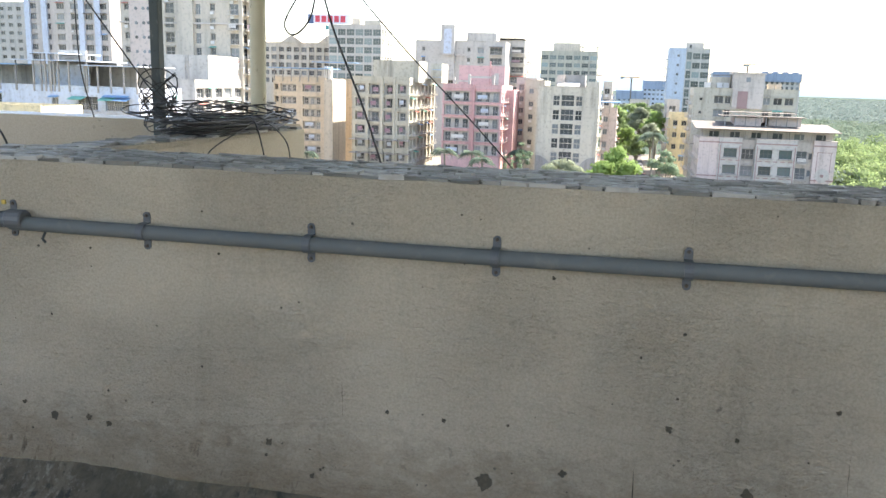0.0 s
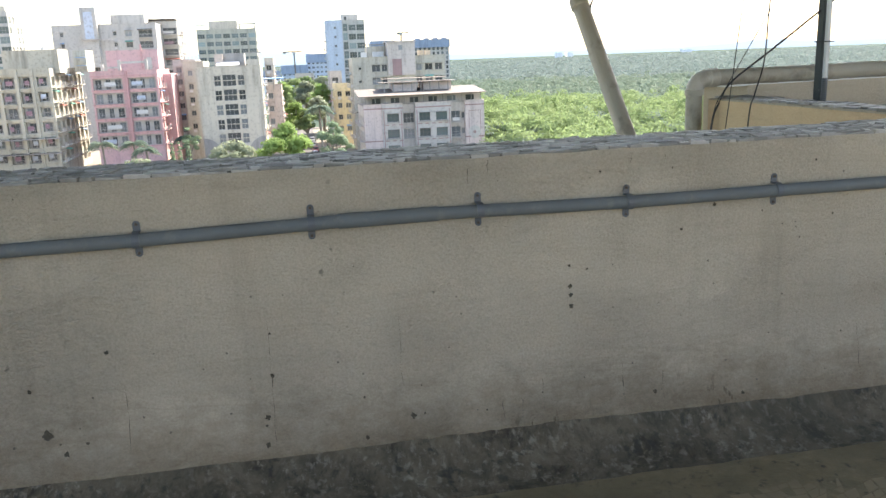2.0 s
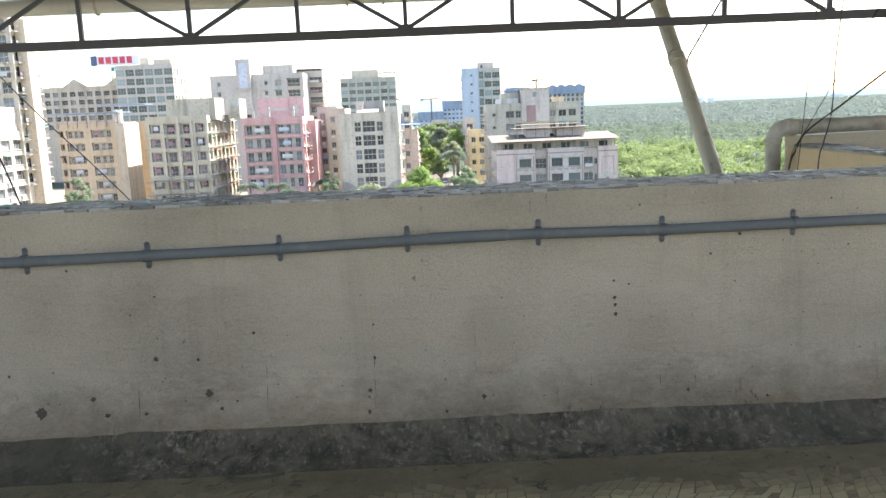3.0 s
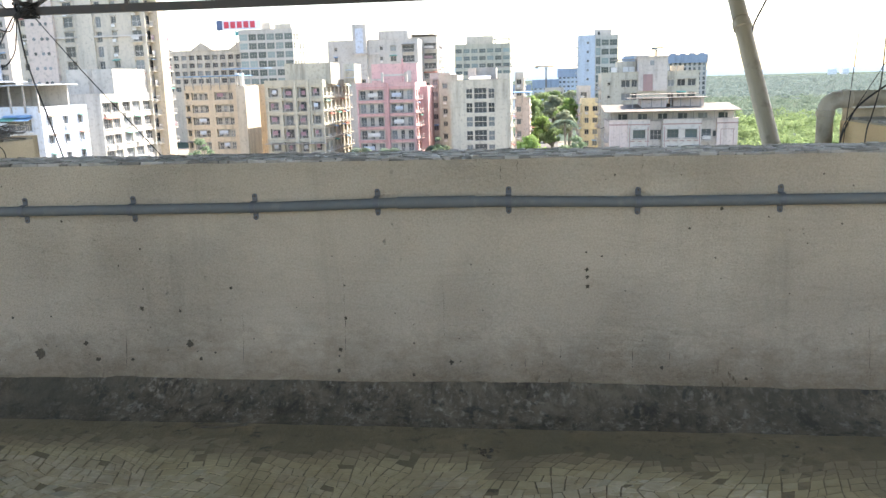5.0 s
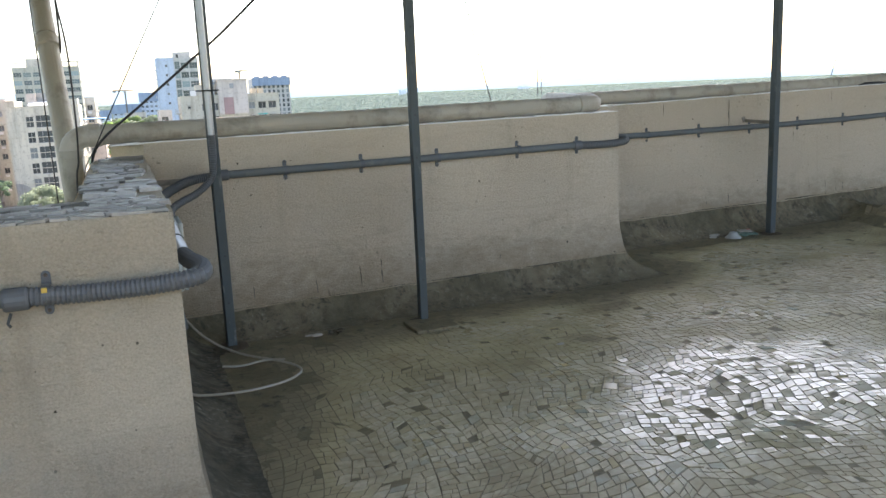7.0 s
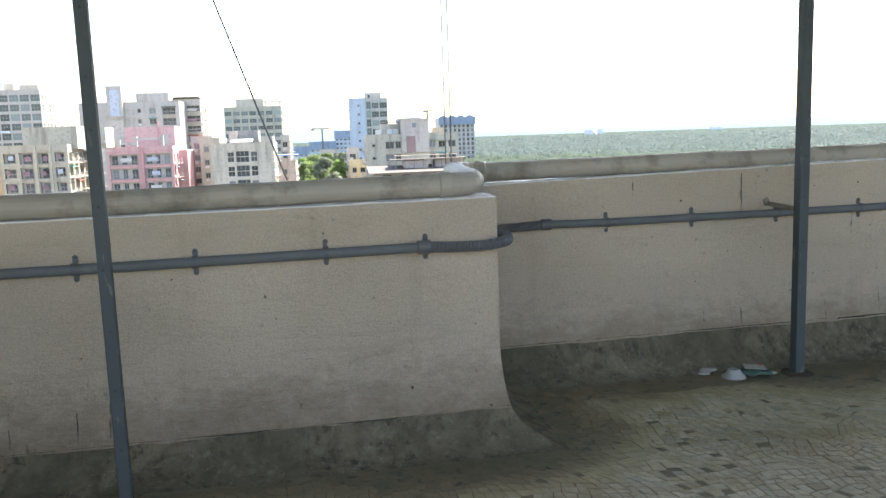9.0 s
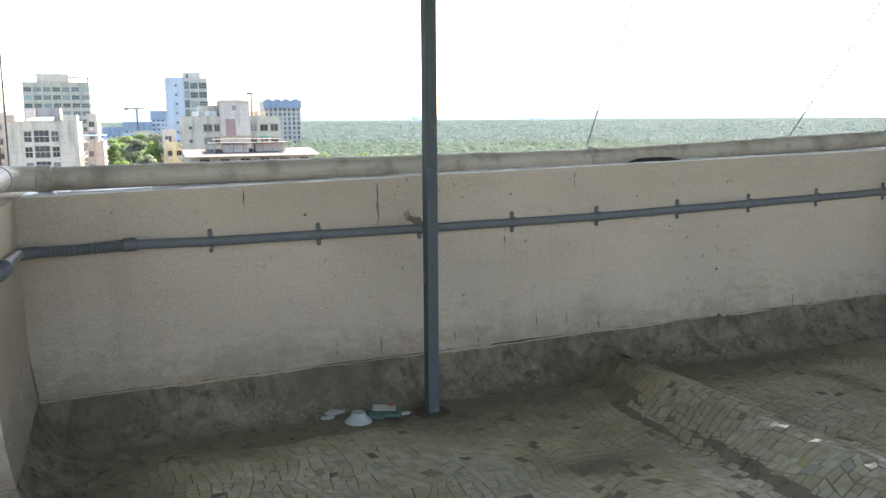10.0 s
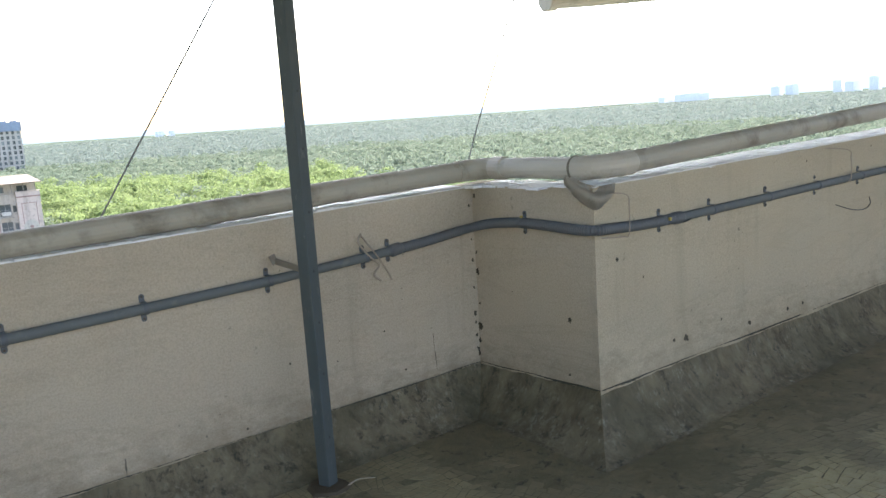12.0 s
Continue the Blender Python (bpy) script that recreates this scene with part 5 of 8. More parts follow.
# ---- ground, road and the block under the terrace ----
GZ = -22.0
gv, gf = [], []
gx = [-5000, -1500, -600, -300, -150, -50, 0, 50, 150, 300, 600, 1500, 5000]
gy = [-600, -100, 0, 50, 120, 250, 500, 1000, 2200, 4900]
for y in gy:
    for x in gx:
        gv.append((x, y, GZ))
for j in range(len(gy) - 1):
    for i in range(len(gx) - 1):
        k = j * len(gx) + i
        gf.append((k, k + 1, k + len(gx) + 1, k + len(gx)))
tagged(raw("ground", gv, gf, M_LAND), "green and dusty plain reaching the horizon", "ground", kind="structure")
tagged(part("yard", bm_box(-230, 46, 60, 300, GZ, GZ + 0.06), M_LOT, None), "dusty yards between the apartment blocks", "yard", kind="structure")
tagged(part("road", bm_box(-4.2, 3.0, 80, 420, GZ + 0.06, GZ + 0.14), M_ROAD, None), "dusty asphalt street between the blocks", "road", kind="structure")
for b in ((-13, 16, -9, -0.02, GZ, -0.6), (-13, -6.08, -0.02, 2.7, GZ, -0.6), (-0.25, 3.0, -0.02, 2.7, GZ, -0.6), (3.0, 9.4, -0.02, 3.54, GZ, -0.6), (9.4, 16, -0.02, 2.69, GZ, -0.6)):
    tagged(part("wall_below", bm_box(*b), M_CREAM, None), "rendered walls of the building below the terrace", "wall", kind="structure")

# ---- apartment blocks ----
CACHE = {}


def cached(key, make, mat):
    if key not in CACHE:
        bm = make()
        me = bpy.data.meshes.new(key[0])
        bm.to_mesh(me)
        bm.free()
        me.materials.append(mat)
        CACHE[key] = me
    return CACHE[key]


def lattice(us, zs, solid, y0, y1):
    """A flat lattice of bars in one piece: the cells of the grid us x zs that solid() picks, y0 to y1 thick."""
    bm = bmesh.new()
    v = {}
    cells = [(i, j) for i in range(len(us) - 1) for j in range(len(zs) - 1) if solid(i, j)]
    have = set(cells)

    def p(i, j, y):
        if (i, j, y) not in v:
            v[(i, j, y)] = bm.verts.new((us[i], y, zs[j]))
        return v[(i, j, y)]
    for i, j in cells:
        bm.faces.new((p(i, j, y0), p(i + 1, j, y0), p(i + 1, j + 1, y0), p(i, j + 1, y0)))
        bm.faces.new((p(i, j + 1, y1), p(i + 1, j + 1, y1), p(i + 1, j, y1), p(i, j, y1)))
        for ni, nj, a, b in ((i - 1, j, (i, j), (i, j + 1)), (i + 1, j, (i + 1, j + 1), (i + 1, j)), (i, j - 1, (i + 1, j), (i, j)), (i, j + 1, (i, j + 1), (i + 1, j + 1))):
            if (ni, nj) not in have:
                bm.faces.new((p(*a, y0), p(*b, y0), p(*b, y1), p(*a, y1)))
    return bm


def frame_bm(w, h, cols, rows):
    t = 0.07
    us, zs = [0, t], [0, t]
    for k in range(1, cols):
        us += [w * k / cols - 0.03, w * k / cols + 0.03]
    for k in range(1, rows):
        zs += [h * k / rows - 0.03, h * k / rows + 0.03]
    us += [w - t, w]
    zs += [h - t, h]
    return lattice(us, zs, lambda i, j: i % 2 == 0 or j % 2 == 0, 0.0, 0.08)


def rail_bm(w, h):
    n = max(2, int(w / 0.35))
    us = []
    for k in range(n + 1):
        c = 0.02 + (w - 0.04) * k / n
        us += [c - 0.02, c + 0.02]
    return lattice(us, [0, 0.05, 0.09, h - 0.06, h], lambda i, j: i % 2 == 0 or j in (1, 3), -0.025, 0.025)


def facade(bm, F, W, z0, z1, openings, reveal):
    us = sorted({0.0, W, *(round(o[0], 3) for o in openings), *(round(o[1], 3) for o in openings)})
    zs = sorted({z0, z1, *(round(o[2], 3) for o in openings), *(round(o[3], 3) for o in openings)})
    cache = {}

    def v(u, d, z):
        k = (u, d, z)
        if k not in cache:
            cache[k] = bm.verts.new(F @ Vector((u, d, z)))
        return cache[k]
    holes = [tuple(round(c, 3) for c in o[:4]) for o in openings]
    for a, b in zip(us, us[1:]):
        for c, e in zip(zs, zs[1:]):
            mu, mz = (a + b) / 2, (c + e) / 2
            if not any(h[0] < mu < h[1] and h[2] < mz < h[3] for h in holes):
                bm.faces.new((v(a, 0, c), v(b, 0, c), v(b, 0, e), v(a, 0, e)))
    for a, b, c, e in holes:
        for p, q in (((a, c), (a, e)), ((a, e), (b, e)), ((b, e), (b, c)), ((b, c), (a, c))):
            w = [bm.verts.new(F @ Vector(t)) for t in ((p[0], 0, p[1]), (q[0], 0, q[1]), (q[0], reveal, q[1]), (p[0], reveal, p[1]))]
            bm.faces.new(w)


def grid_of(cols, top, sh, low, parapet=1.0):
    """Openings of every storey: cols of (from, to, sill, height, kind)."""
    out, k = [], 0
    while True:
        fz = top - parapet - (k + 1) * sh
        if fz < low:
            return out
        for u0, u1, sill, h, kind in cols:
            out.append((u0, u1, fz + sill, fz + sill + h, kind, fz))
        k += 1


def fit_windows(parent, F, openings, rng, reveal, pane_mat, frame_mat, wall_mat, clutter):
    for u0, u1, zb, zt, kind, fz in openings:
        w, h = round(u1 - u0, 2), round(zt - zb, 2)
        if kind == "r":
            # recessed balcony: pale back wall with windows, a rail and some laundry
            back = place("recess_wall", cached(("recess_wall", w, h), lambda: bm_box(0, w, 0, 0.06, 0, h), M_WHITE), parent, m=F @ Matrix.Translation((u0, reveal - 0.08, zb)))
            n = 3 if w > 4 else 1
            for j in range(n):
                ww = round(w / n * (0.66 if j != 1 else 0.5), 2)
                m = F @ Matrix.Translation((u0 + w / n * (j + 0.5) - ww / 2, reveal - 0.17, zb + 0.1))
                win = place("window", cached(("window", ww, h, frame_mat.name), lambda: frame_bm(ww, h - 0.35, 2, 2), frame_mat), parent, m=m)
                place("pane", cached(("pane", ww, h, pane_mat.name), lambda: bm_box(0.03, ww - 0.03, 0.03, 0.05, 0.03, h - 0.38), pane_mat), win, m=m)
            place("railing", cached(("railing", w), lambda: rail_bm(w, 0.95), M_FRAME), parent, m=F @ Matrix.Translation((u0, 0.04, zb)))
            if rng.random() < 0.55 * clutter:
                cw = round(rng.uniform(0.25, 0.5) * w, 1)
                place("laundry", cached(("laundry", cw, "r"), lambda: bm_box(0, cw, 0, 0.03, 0, 1.0), rng.choice((M_CLOTH, M_ACW, M_BLUEW))), parent, m=F @ Matrix.Translation((u0 + rng.uniform(0.1, 0.4) * w, 0.16, zb + 0.7)))
            continue
        ncol = 3 if w > 2.4 else 2 if w > 0.9 else 1
        deep = reveal - 0.09 if kind != "b" else reveal - 0.05
        m = F @ Matrix.Translation((u0, deep, zb))
        win = place("window", cached(("window", w, h, frame_mat.name), lambda: frame_bm(w, h, ncol, 2 if h > 1.8 else 1), frame_mat), parent, m=m)
        place("pane", cached(("pane", w, h, pane_mat.name), lambda: bm_box(0.03, w - 0.03, 0.03, 0.05, 0.03, h - 0.03), pane_mat), win, m=m)
        if kind == "b":
            m = F @ Matrix.Translation((u0 - 0.15, 0, fz))
            bal = place("balcony", cached(("balcony", w, wall_mat.name), lambda: bm_box(0, w + 0.3, -0.95, 0.0, -0.05, 0.1), wall_mat), parent, m=m)
            place("railing", cached(("railing", w), lambda: rail_bm(w + 0.3, 1.0), M_FRAME), bal, m=m @ Matrix.Translation((0, -0.9, 0.1)))
        elif kind == "w":
            place("sill", cached(("sill", w, wall_mat.name), lambda: bm_box(-0.12, w + 0.12, -0.22, 0.0, -0.1, -0.01), wall_mat), win, m=F @ Matrix.Translation((u0, 0, zb)))
            place("lintel", cached(("lintel", w, wall_mat.name), lambda: bm_box(-0.2, w + 0.2, -0.45, 0.0, 0.05, 0.14), wall_mat), win, m=F @ Matrix.Translation((u0, 0, zt)))
        r = rng.random()
        if clutter and kind in "wb" and r < 0.3 * clutter:
            place("air_conditioner", cached(("air_conditioner",), lambda: bm_box(0, 0.85, -0.42, -0.05, 0, 0.6, bev=0.04), M_ACW), parent, m=F @ Matrix.Translation((u0 + w * 0.1, 0, zb - 0.8)))
        elif clutter and kind in "wb" and r < 0.55 * clutter:
            mt = rng.choice((M_SHEET, M_BLUESH, M_GREENSH, M_REDSH, M_SHEET))
            place("awning", cached(("awning", w, mt.name), lambda: bar(bmesh.new(), (w / 2, 0.0, 0.32), (w / 2, -1.0, 0.02), w + 0.4, 0.04), mt), parent, m=F @ Matrix.Translation((u0, 0, zt)))
        elif clutter and kind == "b" and r < 0.75:
            cw = round(rng.uniform(0.4, 0.9) * w, 1)
            place("laundry", cached(("laundry", cw), lambda: bm_box(0, cw, -0.86, -0.83, 0.5, 1.3), M_CLOTH if r < 0.6 else M_ACW), parent, m=F @ Matrix.Translation((u0 + 0.1, 0, fz)))


def apartment(label, x0, x1, y, depth, top, sh, cols, side, side_cols, mat, pane=None, fmat=None, reveal=0.35, low=-19.5, clutter=1.0, seed=1, bands=None, parapet=1.0, group="apartment blocks"):
    rng = random.Random(seed)
    pane, fmat = pane or M_PANE, fmat or M_FRAME
    t = thing("apartment_block", ((x0 + x1) / 2, y + depth / 2, GZ), label, "building", group)
    W = x1 - x0
    F = pose(x0, y, 0)
    S = pose(x1, y, 0, 0, 0, 90) if side > 0 else pose(x0, y + depth, 0, 0, 0, -90)
    O = pose(x0, y + depth, 0, 0, 0, -90) if side > 0 else pose(x1, y, 0, 0, 0, 90)
    B = pose(x1, y + depth, 0, 0, 0, 180)
    fo, so = grid_of(cols, top, sh, low, parapet), grid_of(side_cols, top, sh, low, parapet)
    bm = bmesh.new()
    facade(bm, F, W, GZ, top, fo, reveal)
    facade(bm, S, depth, GZ, top, so, reveal)
    facade(bm, O, depth, GZ, top, [], reveal)
    facade(bm, B, W, GZ, top, [], reveal)
    part("wall", bm, mat, t)
    part("roof", bm_box(x0 + 0.15, x1 - 0.15, y + 0.15, y + depth - 0.15, top - parapet - 0.2, top - parapet), M_CONC, t)
    fit_windows(t, F, fo, rng, reveal, pane, fmat, mat, clutter)
    fit_windows(t, S, so, rng, reveal, pane, fmat, mat, clutter)
    if bands:
        k = 0
        while top - parapet - k * sh > low:
            z = top - parapet - k * sh
            part("band", bm_box(x0 - 0.12, x1 + 0.12, y - 0.14, y - 0.003, z - 0.16, z + 0.1), bands, t)
            k += 1
    part("coping", bm_box(x0 - 0.1, x1 + 0.1, y - 0.12, y + 0.1, top, top + 0.12), mat, t)
    return t


def block(parent, name, mat, *b, label="", bev=0.0):
    return part(name, bm_box(*b, bev=bev), mat, parent, label)


def even(W, n, w, sill, h, kind, u0=0.0):
    step_ = W / n
    return [(u0 + step_ * k + (step_ - w) / 2, u0 + step_ * k + (step_ + w) / 2, sill, h, kind) for k in range(n)]


SIDE = even(18, 5, 1.3, 0.9, 1.4, "w")
# pink block
pk = apartment("pink apartment block with balconies and a rooftop room", -48.2, -33.4, 200, 20, 0.9, 3.27,
               [(0.4, 6.9, 0.1, 2.55, "r"), (8.2, 14.3, 0.1, 2.55, "r")], 1,
               even(20, 5, 2.0, 0.6, 1.9, "b"), M_PINK, clutter=0.9, seed=3, bands=M_PINKD, reveal=0.9)
block(pk, "pier", M_PINKD, -40.6, -40.1, 199.5, 200, GZ, 0.9)
block(pk, "rooftop_room", M_PINK, -45.4, -33.7, 206, 214, -0.1, 5.6)
for x in (-45.6, -41.8, -35.8):
    block(pk, "roof_post", M_WHITE, x - 0.3, x + 0.3, 201, 201.6, -0.1, 3.4 if x > -45 else 2.6)
block(pk, "roof_beam", M_WHITE, -41.6, -35.9, 201.05, 201.5, 2.5, 3.0)
block(pk, "roof_beam", M_WHITE, -45.4, -42.1, 201.05, 201.5, 1.5, 1.9)
block(pk, "roof_door", M_WHITE, -36.3, -35.2, 205.9, 205.98, 0.0, 3.8)
block(pk, "roof_pipe", M_PINKD, -37.6, -37.2, 205.7, 205.95, -0.1, 6.8)
block(pk, "side_wing", M_PINK, -33.4, -31.4, 208, 219, GZ, -0.2)
# scaffolded block behind the pink one
sc = apartment("tall grey apartment block with bamboo scaffolding", -33.2, -27.5, 226, 16, 3.0, 3.1, even(5.7, 2, 1.4, 0.9, 1.4, "w"), 1, SIDE[:4], M_TAUPE, seed=4, clutter=1.4)
for k in range(5):
    block(sc, "scaffold_pole", M_ORANGE, -30.8 + k * 0.9, -30.7 + k * 0.9, 225.2, 225.3, GZ, 4.2)
# grey-green block with a rooftop tank
gy_ = apartment("weathered grey-green apartment block with a rooftop tank", -70.0, -55.4, 195, 28, 2.1, 3.32,
                [(0.8, 3.4, 0.4, 2.2, "r"), (4.2, 7.1, 0.1, 2.6, "r"), (8.1, 11.0, 0.1, 2.6, "r"), (11.7, 14.0, 0.4, 2.2, "r")], 1,
                even(28, 7, 2.4, 0.5, 2.0, "b"), M_GREYF, clutter=1.6, seed=5, bands=M_GREYF, reveal=1.1)
for x in (-62.4, -59.2):
    block(gy_, "pier", M_GREYF, x - 0.35, x + 0.35, 194.6, 195, GZ, 2.1)
block(gy_, "tank_room", M_GREYF, -65.9, -54.2, 199, 208, 1.0, 6.2)
block(gy_, "tank_room", M_GREYF, -54.1, -51.2, 212, 220, 1.0, 6.0)
for z in (2.4, 4.3):
    block(gy_, "awning", M_BLUESH, -52.6, -50.6, 207, 210.5, z, z + 0.1)
block(gy_, "dish", M_ACW, -57.8, -57.2, 200, 200.4, 6.25, 6.8)
for z in (-13.3, -16.6):
    block(gy_, "canopy", M_CONC, -70.4, -54.9, 193.2, 195, z, z + 0.15)
# ochre block with long balconies
oc = apartment("ochre and white apartment block with long balconies", -95.3, -80.6, 205, 14, 1.4, 3.2,
               [(0.4, 1.4, 0.9, 1.5, "w"), (2.0, 6.4, 0.5, 2.0, "r"), (8.2, 13.2, 0.5, 2.0, "r")], 1, [(4, 6, 0.9, 1.4, "w")], M_ORANGE, clutter=0.9, seed=6, reveal=0.9)
block(oc, "flank_wall", M_BEIGE, -80.6, -78.2, 203.5, 214, GZ, 1.1)
block(oc, "shed_roof", M_BLUESH, -96.5, -79.5, 204, 214, 3.7, 3.9)
block(oc, "shed_roof", M_BLUESH, -88, -76, 214, 220, 5.6, 5.75)
for k in range(7):
    block(oc, "shed_post", M_CONC, -95 + 2.4 * k, -94.8 + 2.4 * k, 204.5, 204.7, 0.3, 3.7)
for x in (-81.5, -80.4):
    block(oc, "water_tank", M_ACW, x, x + 0.9, 206, 207, 1.0, 4.4)
apartment("ochre apartment block set behind its neighbour", -84.2, -79.0, 222, 20, 1.3, 3.2, [], 1, even(20, 4, 1.4, 0.9, 1.4, "w"), M_ORANGE, seed=7)
apartment("narrow ochre and grey block between two others", -79.0, -73.5, 230, 10, 1.2, 3.2, [(0.6, 2.0, 0.9, 1.5, "w"), (3.2, 4.6, 0.9, 1.5, "w")], 1, [], M_BEIGE, seed=8, clutter=1.5)
# tall beige tower
tb = apartment("tall beige apartment tower with salmon bays", -113.5, -84.6, 165, 10, 24.0, 3.05,
               [(1.0, 2.2, 1.0, 1.3, "w"), (10.8, 12.9, 0.4, 2.1, "w"), (18.0, 19.2, 0.2, 2.2, "v"), (21.5, 22.6, 1.0, 1.4, "w"), (26.0, 28.0, 0.15, 2.3, "b")], 1,
               even(10, 3, 2.2, 0.5, 1.9, "b"), M_BEIGE, clutter=0.9, seed=9, low=-12)
block(tb, "salmon_bay", M_SALMON, -110.9, -104.6, 164.2, 165, GZ, 24.0)
for k in range(9):
    for x in (-109.2, -107.4, -106.2):
        b = bmesh.new()
        bmesh.ops.create_cone(b, cap_ends=True, segments=14, radius1=0.35, radius2=0.35, depth=0.12, matrix=pose(x, 164.16, 21.2 - 3.05 * k, 90, 0, 0))
        part("round_vent", b, M_PANE, tb)
for z in (12.0, 2.9):
    block(tb, "cornice", M_TAUPE, -113.8, -84.3, 164.5, 165, z, z + 0.35)
block(tb, "ochre_pier", M_ORANGE, -84.6, -82.6, 167, 170, GZ, 22.5)
block(tb, "stair_bay", M_BEIGE, -99.6, -95.8, 164.3, 165, GZ, 24.5)
# white block nearer by
wn_ = apartment("white apartment block with rows of dark windows", -95.0, -85.1, 145, 23, 0.4, 3.05, [(4.3, 6.3, 0.9, 1.1, "w")], 1,
                [(0.5, 3.5, 0.5, 1.9, "w"), (4.0, 6.6, 0.5, 1.9, "w"), (8.2, 11.2, 0.5, 1.9, "w"), (12.2, 15.4, 0.5, 1.9, "w"), (16.8, 20.4, 0.5, 1.9, "w")], M_WHITE, clutter=1.0, seed=10, pane=M_PANE)
block(wn_, "upper_storey", M_WHITE, -95.0, -85.4, 151, 166, -0.6, 5.2)
block(wn_, "stair_head", M_WHITE, -88.6, -84.9, 166, 172, -0.6, 5.6)
for k in range(8):
    block(wn_, "ladder_rung", M_TAUPE, -90.4, -89.7, 150.85, 150.95, 0.6 + 0.55 * k, 0.7 + 0.55 * k)
for x in (-90.45, -89.7):
    block(wn_, "ladder_rail", M_TAUPE, x, x + 0.08, 150.85, 150.95, 0.3, 5.2)
# low block with sheds on its roof
lt = apartment("pale blue-grey block with sheet sheds on its roof", -122.0, -84.6, 125, 14, -1.2, 3.1, [(1.5, 3.2, 0.9, 1.4, "w"), (6.2, 10.5, 0.15, 2.3, "b"), (20.5, 21.8, 0.9, 1.2, "w"), (25.5, 29.5, 0.15, 2.3, "b"), (31, 35.5, 0.15, 2.3, "b")], 1, even(14, 3, 1.5, 0.9, 1.4, "w"), M_BLUEW, seed=13, clutter=1.3)
for a, b_, z in ((-122, -107.5, 2.2), (-109, -93.5, 3.0), (-95.5, -84.0, 2.3), (-104, -99, 4.2)):
    block(lt, "shed_roof", M_BLUESH if a == -122 else M_BLUEW, a, b_, 124.2, 136, z, z + 0.16)
    block(lt, "shed_wall", M_TAUPE, a + 0.8, b_ - 0.8, 133.6 + 0.05 * z, 133.9 + 0.05 * z, -2.2, z)
    for k in range(5):
        x = a + 0.8 + (b_ - a - 1.6) * k / 4
        block(lt, "shed_post", M_CONC, x - 0.12, x + 0.12, 124.8, 125.1, -2.2, z)
for a, b_ in ((-107, -104.2), (-102.6, -96)):
    block(lt, "shed_wall", M_BLUEW, a, b_, 128, 128.2, -2.2, 2.4)
block(lt, "shed_wall", M_WHITE, -104, -98.5, 131, 131.3, -2.0, 5.0)
for k in range(9):
    block(lt, "louvre", M_WHITE, -105.9, -104.4, 127.9, 127.98, -1.8 + 0.4 * k, -1.6 + 0.4 * k)
for a, mt in ((-97.5, M_GREENSH), (-91.6, M_GREENSH), (-88.9, M_BLUESH)):
    part("awning", bar(bmesh.new(), (a + 1.4, 125, -2.9), (a + 1.4, 123.4, -3.4), 2.8, 0.06), mt, lt)
yl = apartment("yellow rendered house with a flat roof", -112, -90.5, 108, 10, -4.0, 3.1, [(3, 4.5, 0.9, 1.4, "w"), (9, 10.5, 0.9, 1.4, "w")], 1, [], M_YELLOW, seed=14, clutter=0)
part("gas_pipe", tube(curve_through([(-112, 107.8, -2.8), (-105.4, 107.8, -3.0), (-104.7, 107.8, -3.2), (-104.5, 107.8, -4.6)], 6), 0.28, 10), M_PIPEY, yl)
# far blue-white tower and hazy slabs
bt = apartment("tall blue-white apartment tower", -189, -159.5, 230, 20, 42, 3.1, even(29.5, 6, 2.6, 0.7, 1.7, "w"), 1, [], M_TAUPE, seed=15, low=-6, clutter=0.6)
for x in (-189, -183, -170, -164.5):
    block(bt, "pale_pier", M_BLUEW, x, x + 1.8, 229.3, 230, GZ, 42)
apartment("hazy grey apartment tower", -262, -238, 300, 18, 28, 3.2, even(24, 6, 2.0, 0.9, 1.4, "w"), 1, [], M_TAUPE, seed=16, low=-4, clutter=0)
# glazed block with the roof sign, and the gabled block
gl = apartment("glazed white office block with a sign board on its roof", -121.8, -99.8, 320, 16, 22.4, 3.45, even(22, 6, 3.2, 0.4, 2.5, "t"), 1, even(16, 4, 2.8, 0.4, 2.5, "t"), M_WHITE, pane=M_PANEG, seed=17, low=-6, clutter=0, reveal=0.2)
block(gl, "roof_room", M_CREAM, -114, -110, 324, 330, 21.4, 25.4)
block(gl, "roof_room", M_CREAM, -108, -101.5, 324, 330, 21.4, 24.6)
sg = thing("roof_sign", (-125, 322, 20.8), "white roof sign board with red lettering strokes", "sign")
block(sg, "board", M_SIGNW, -131.4, -112.8, 322, 322.3, 22.8, 26.6)
block(sg, "emblem", M_SIGNB, -131.4, -129.0, 321.9, 322, 22.8, 26.6)
for k in range(5):
    block(sg, "letter_bar", M_SIGNR, -128.3 + 2.7 * k, -126.3 + 2.7 * k, 321.88, 322, 23.5, 26.0)
for k in range(4):
    block(sg, "letter_bar", M_SIGNT, -123.9 + 1.8 * k, -122.6 + 1.8 * k, 321.9, 322.1, 20.6, 22.2)
for x in (-130.8, -124, -117):
    block(sg, "support", M_CONC, x, x + 0.3, 322.3, 322.6, 16, 22.8)
gb = apartment("long cream apartment block with gabled roofs", -176, -121.9, 332, 14, 15.6, 3.2, even(54, 16, 2.2, 0.5, 1.9, "t"), 1, [], M_BEIGE, seed=18, low=-4, clutter=0, reveal=0.8)
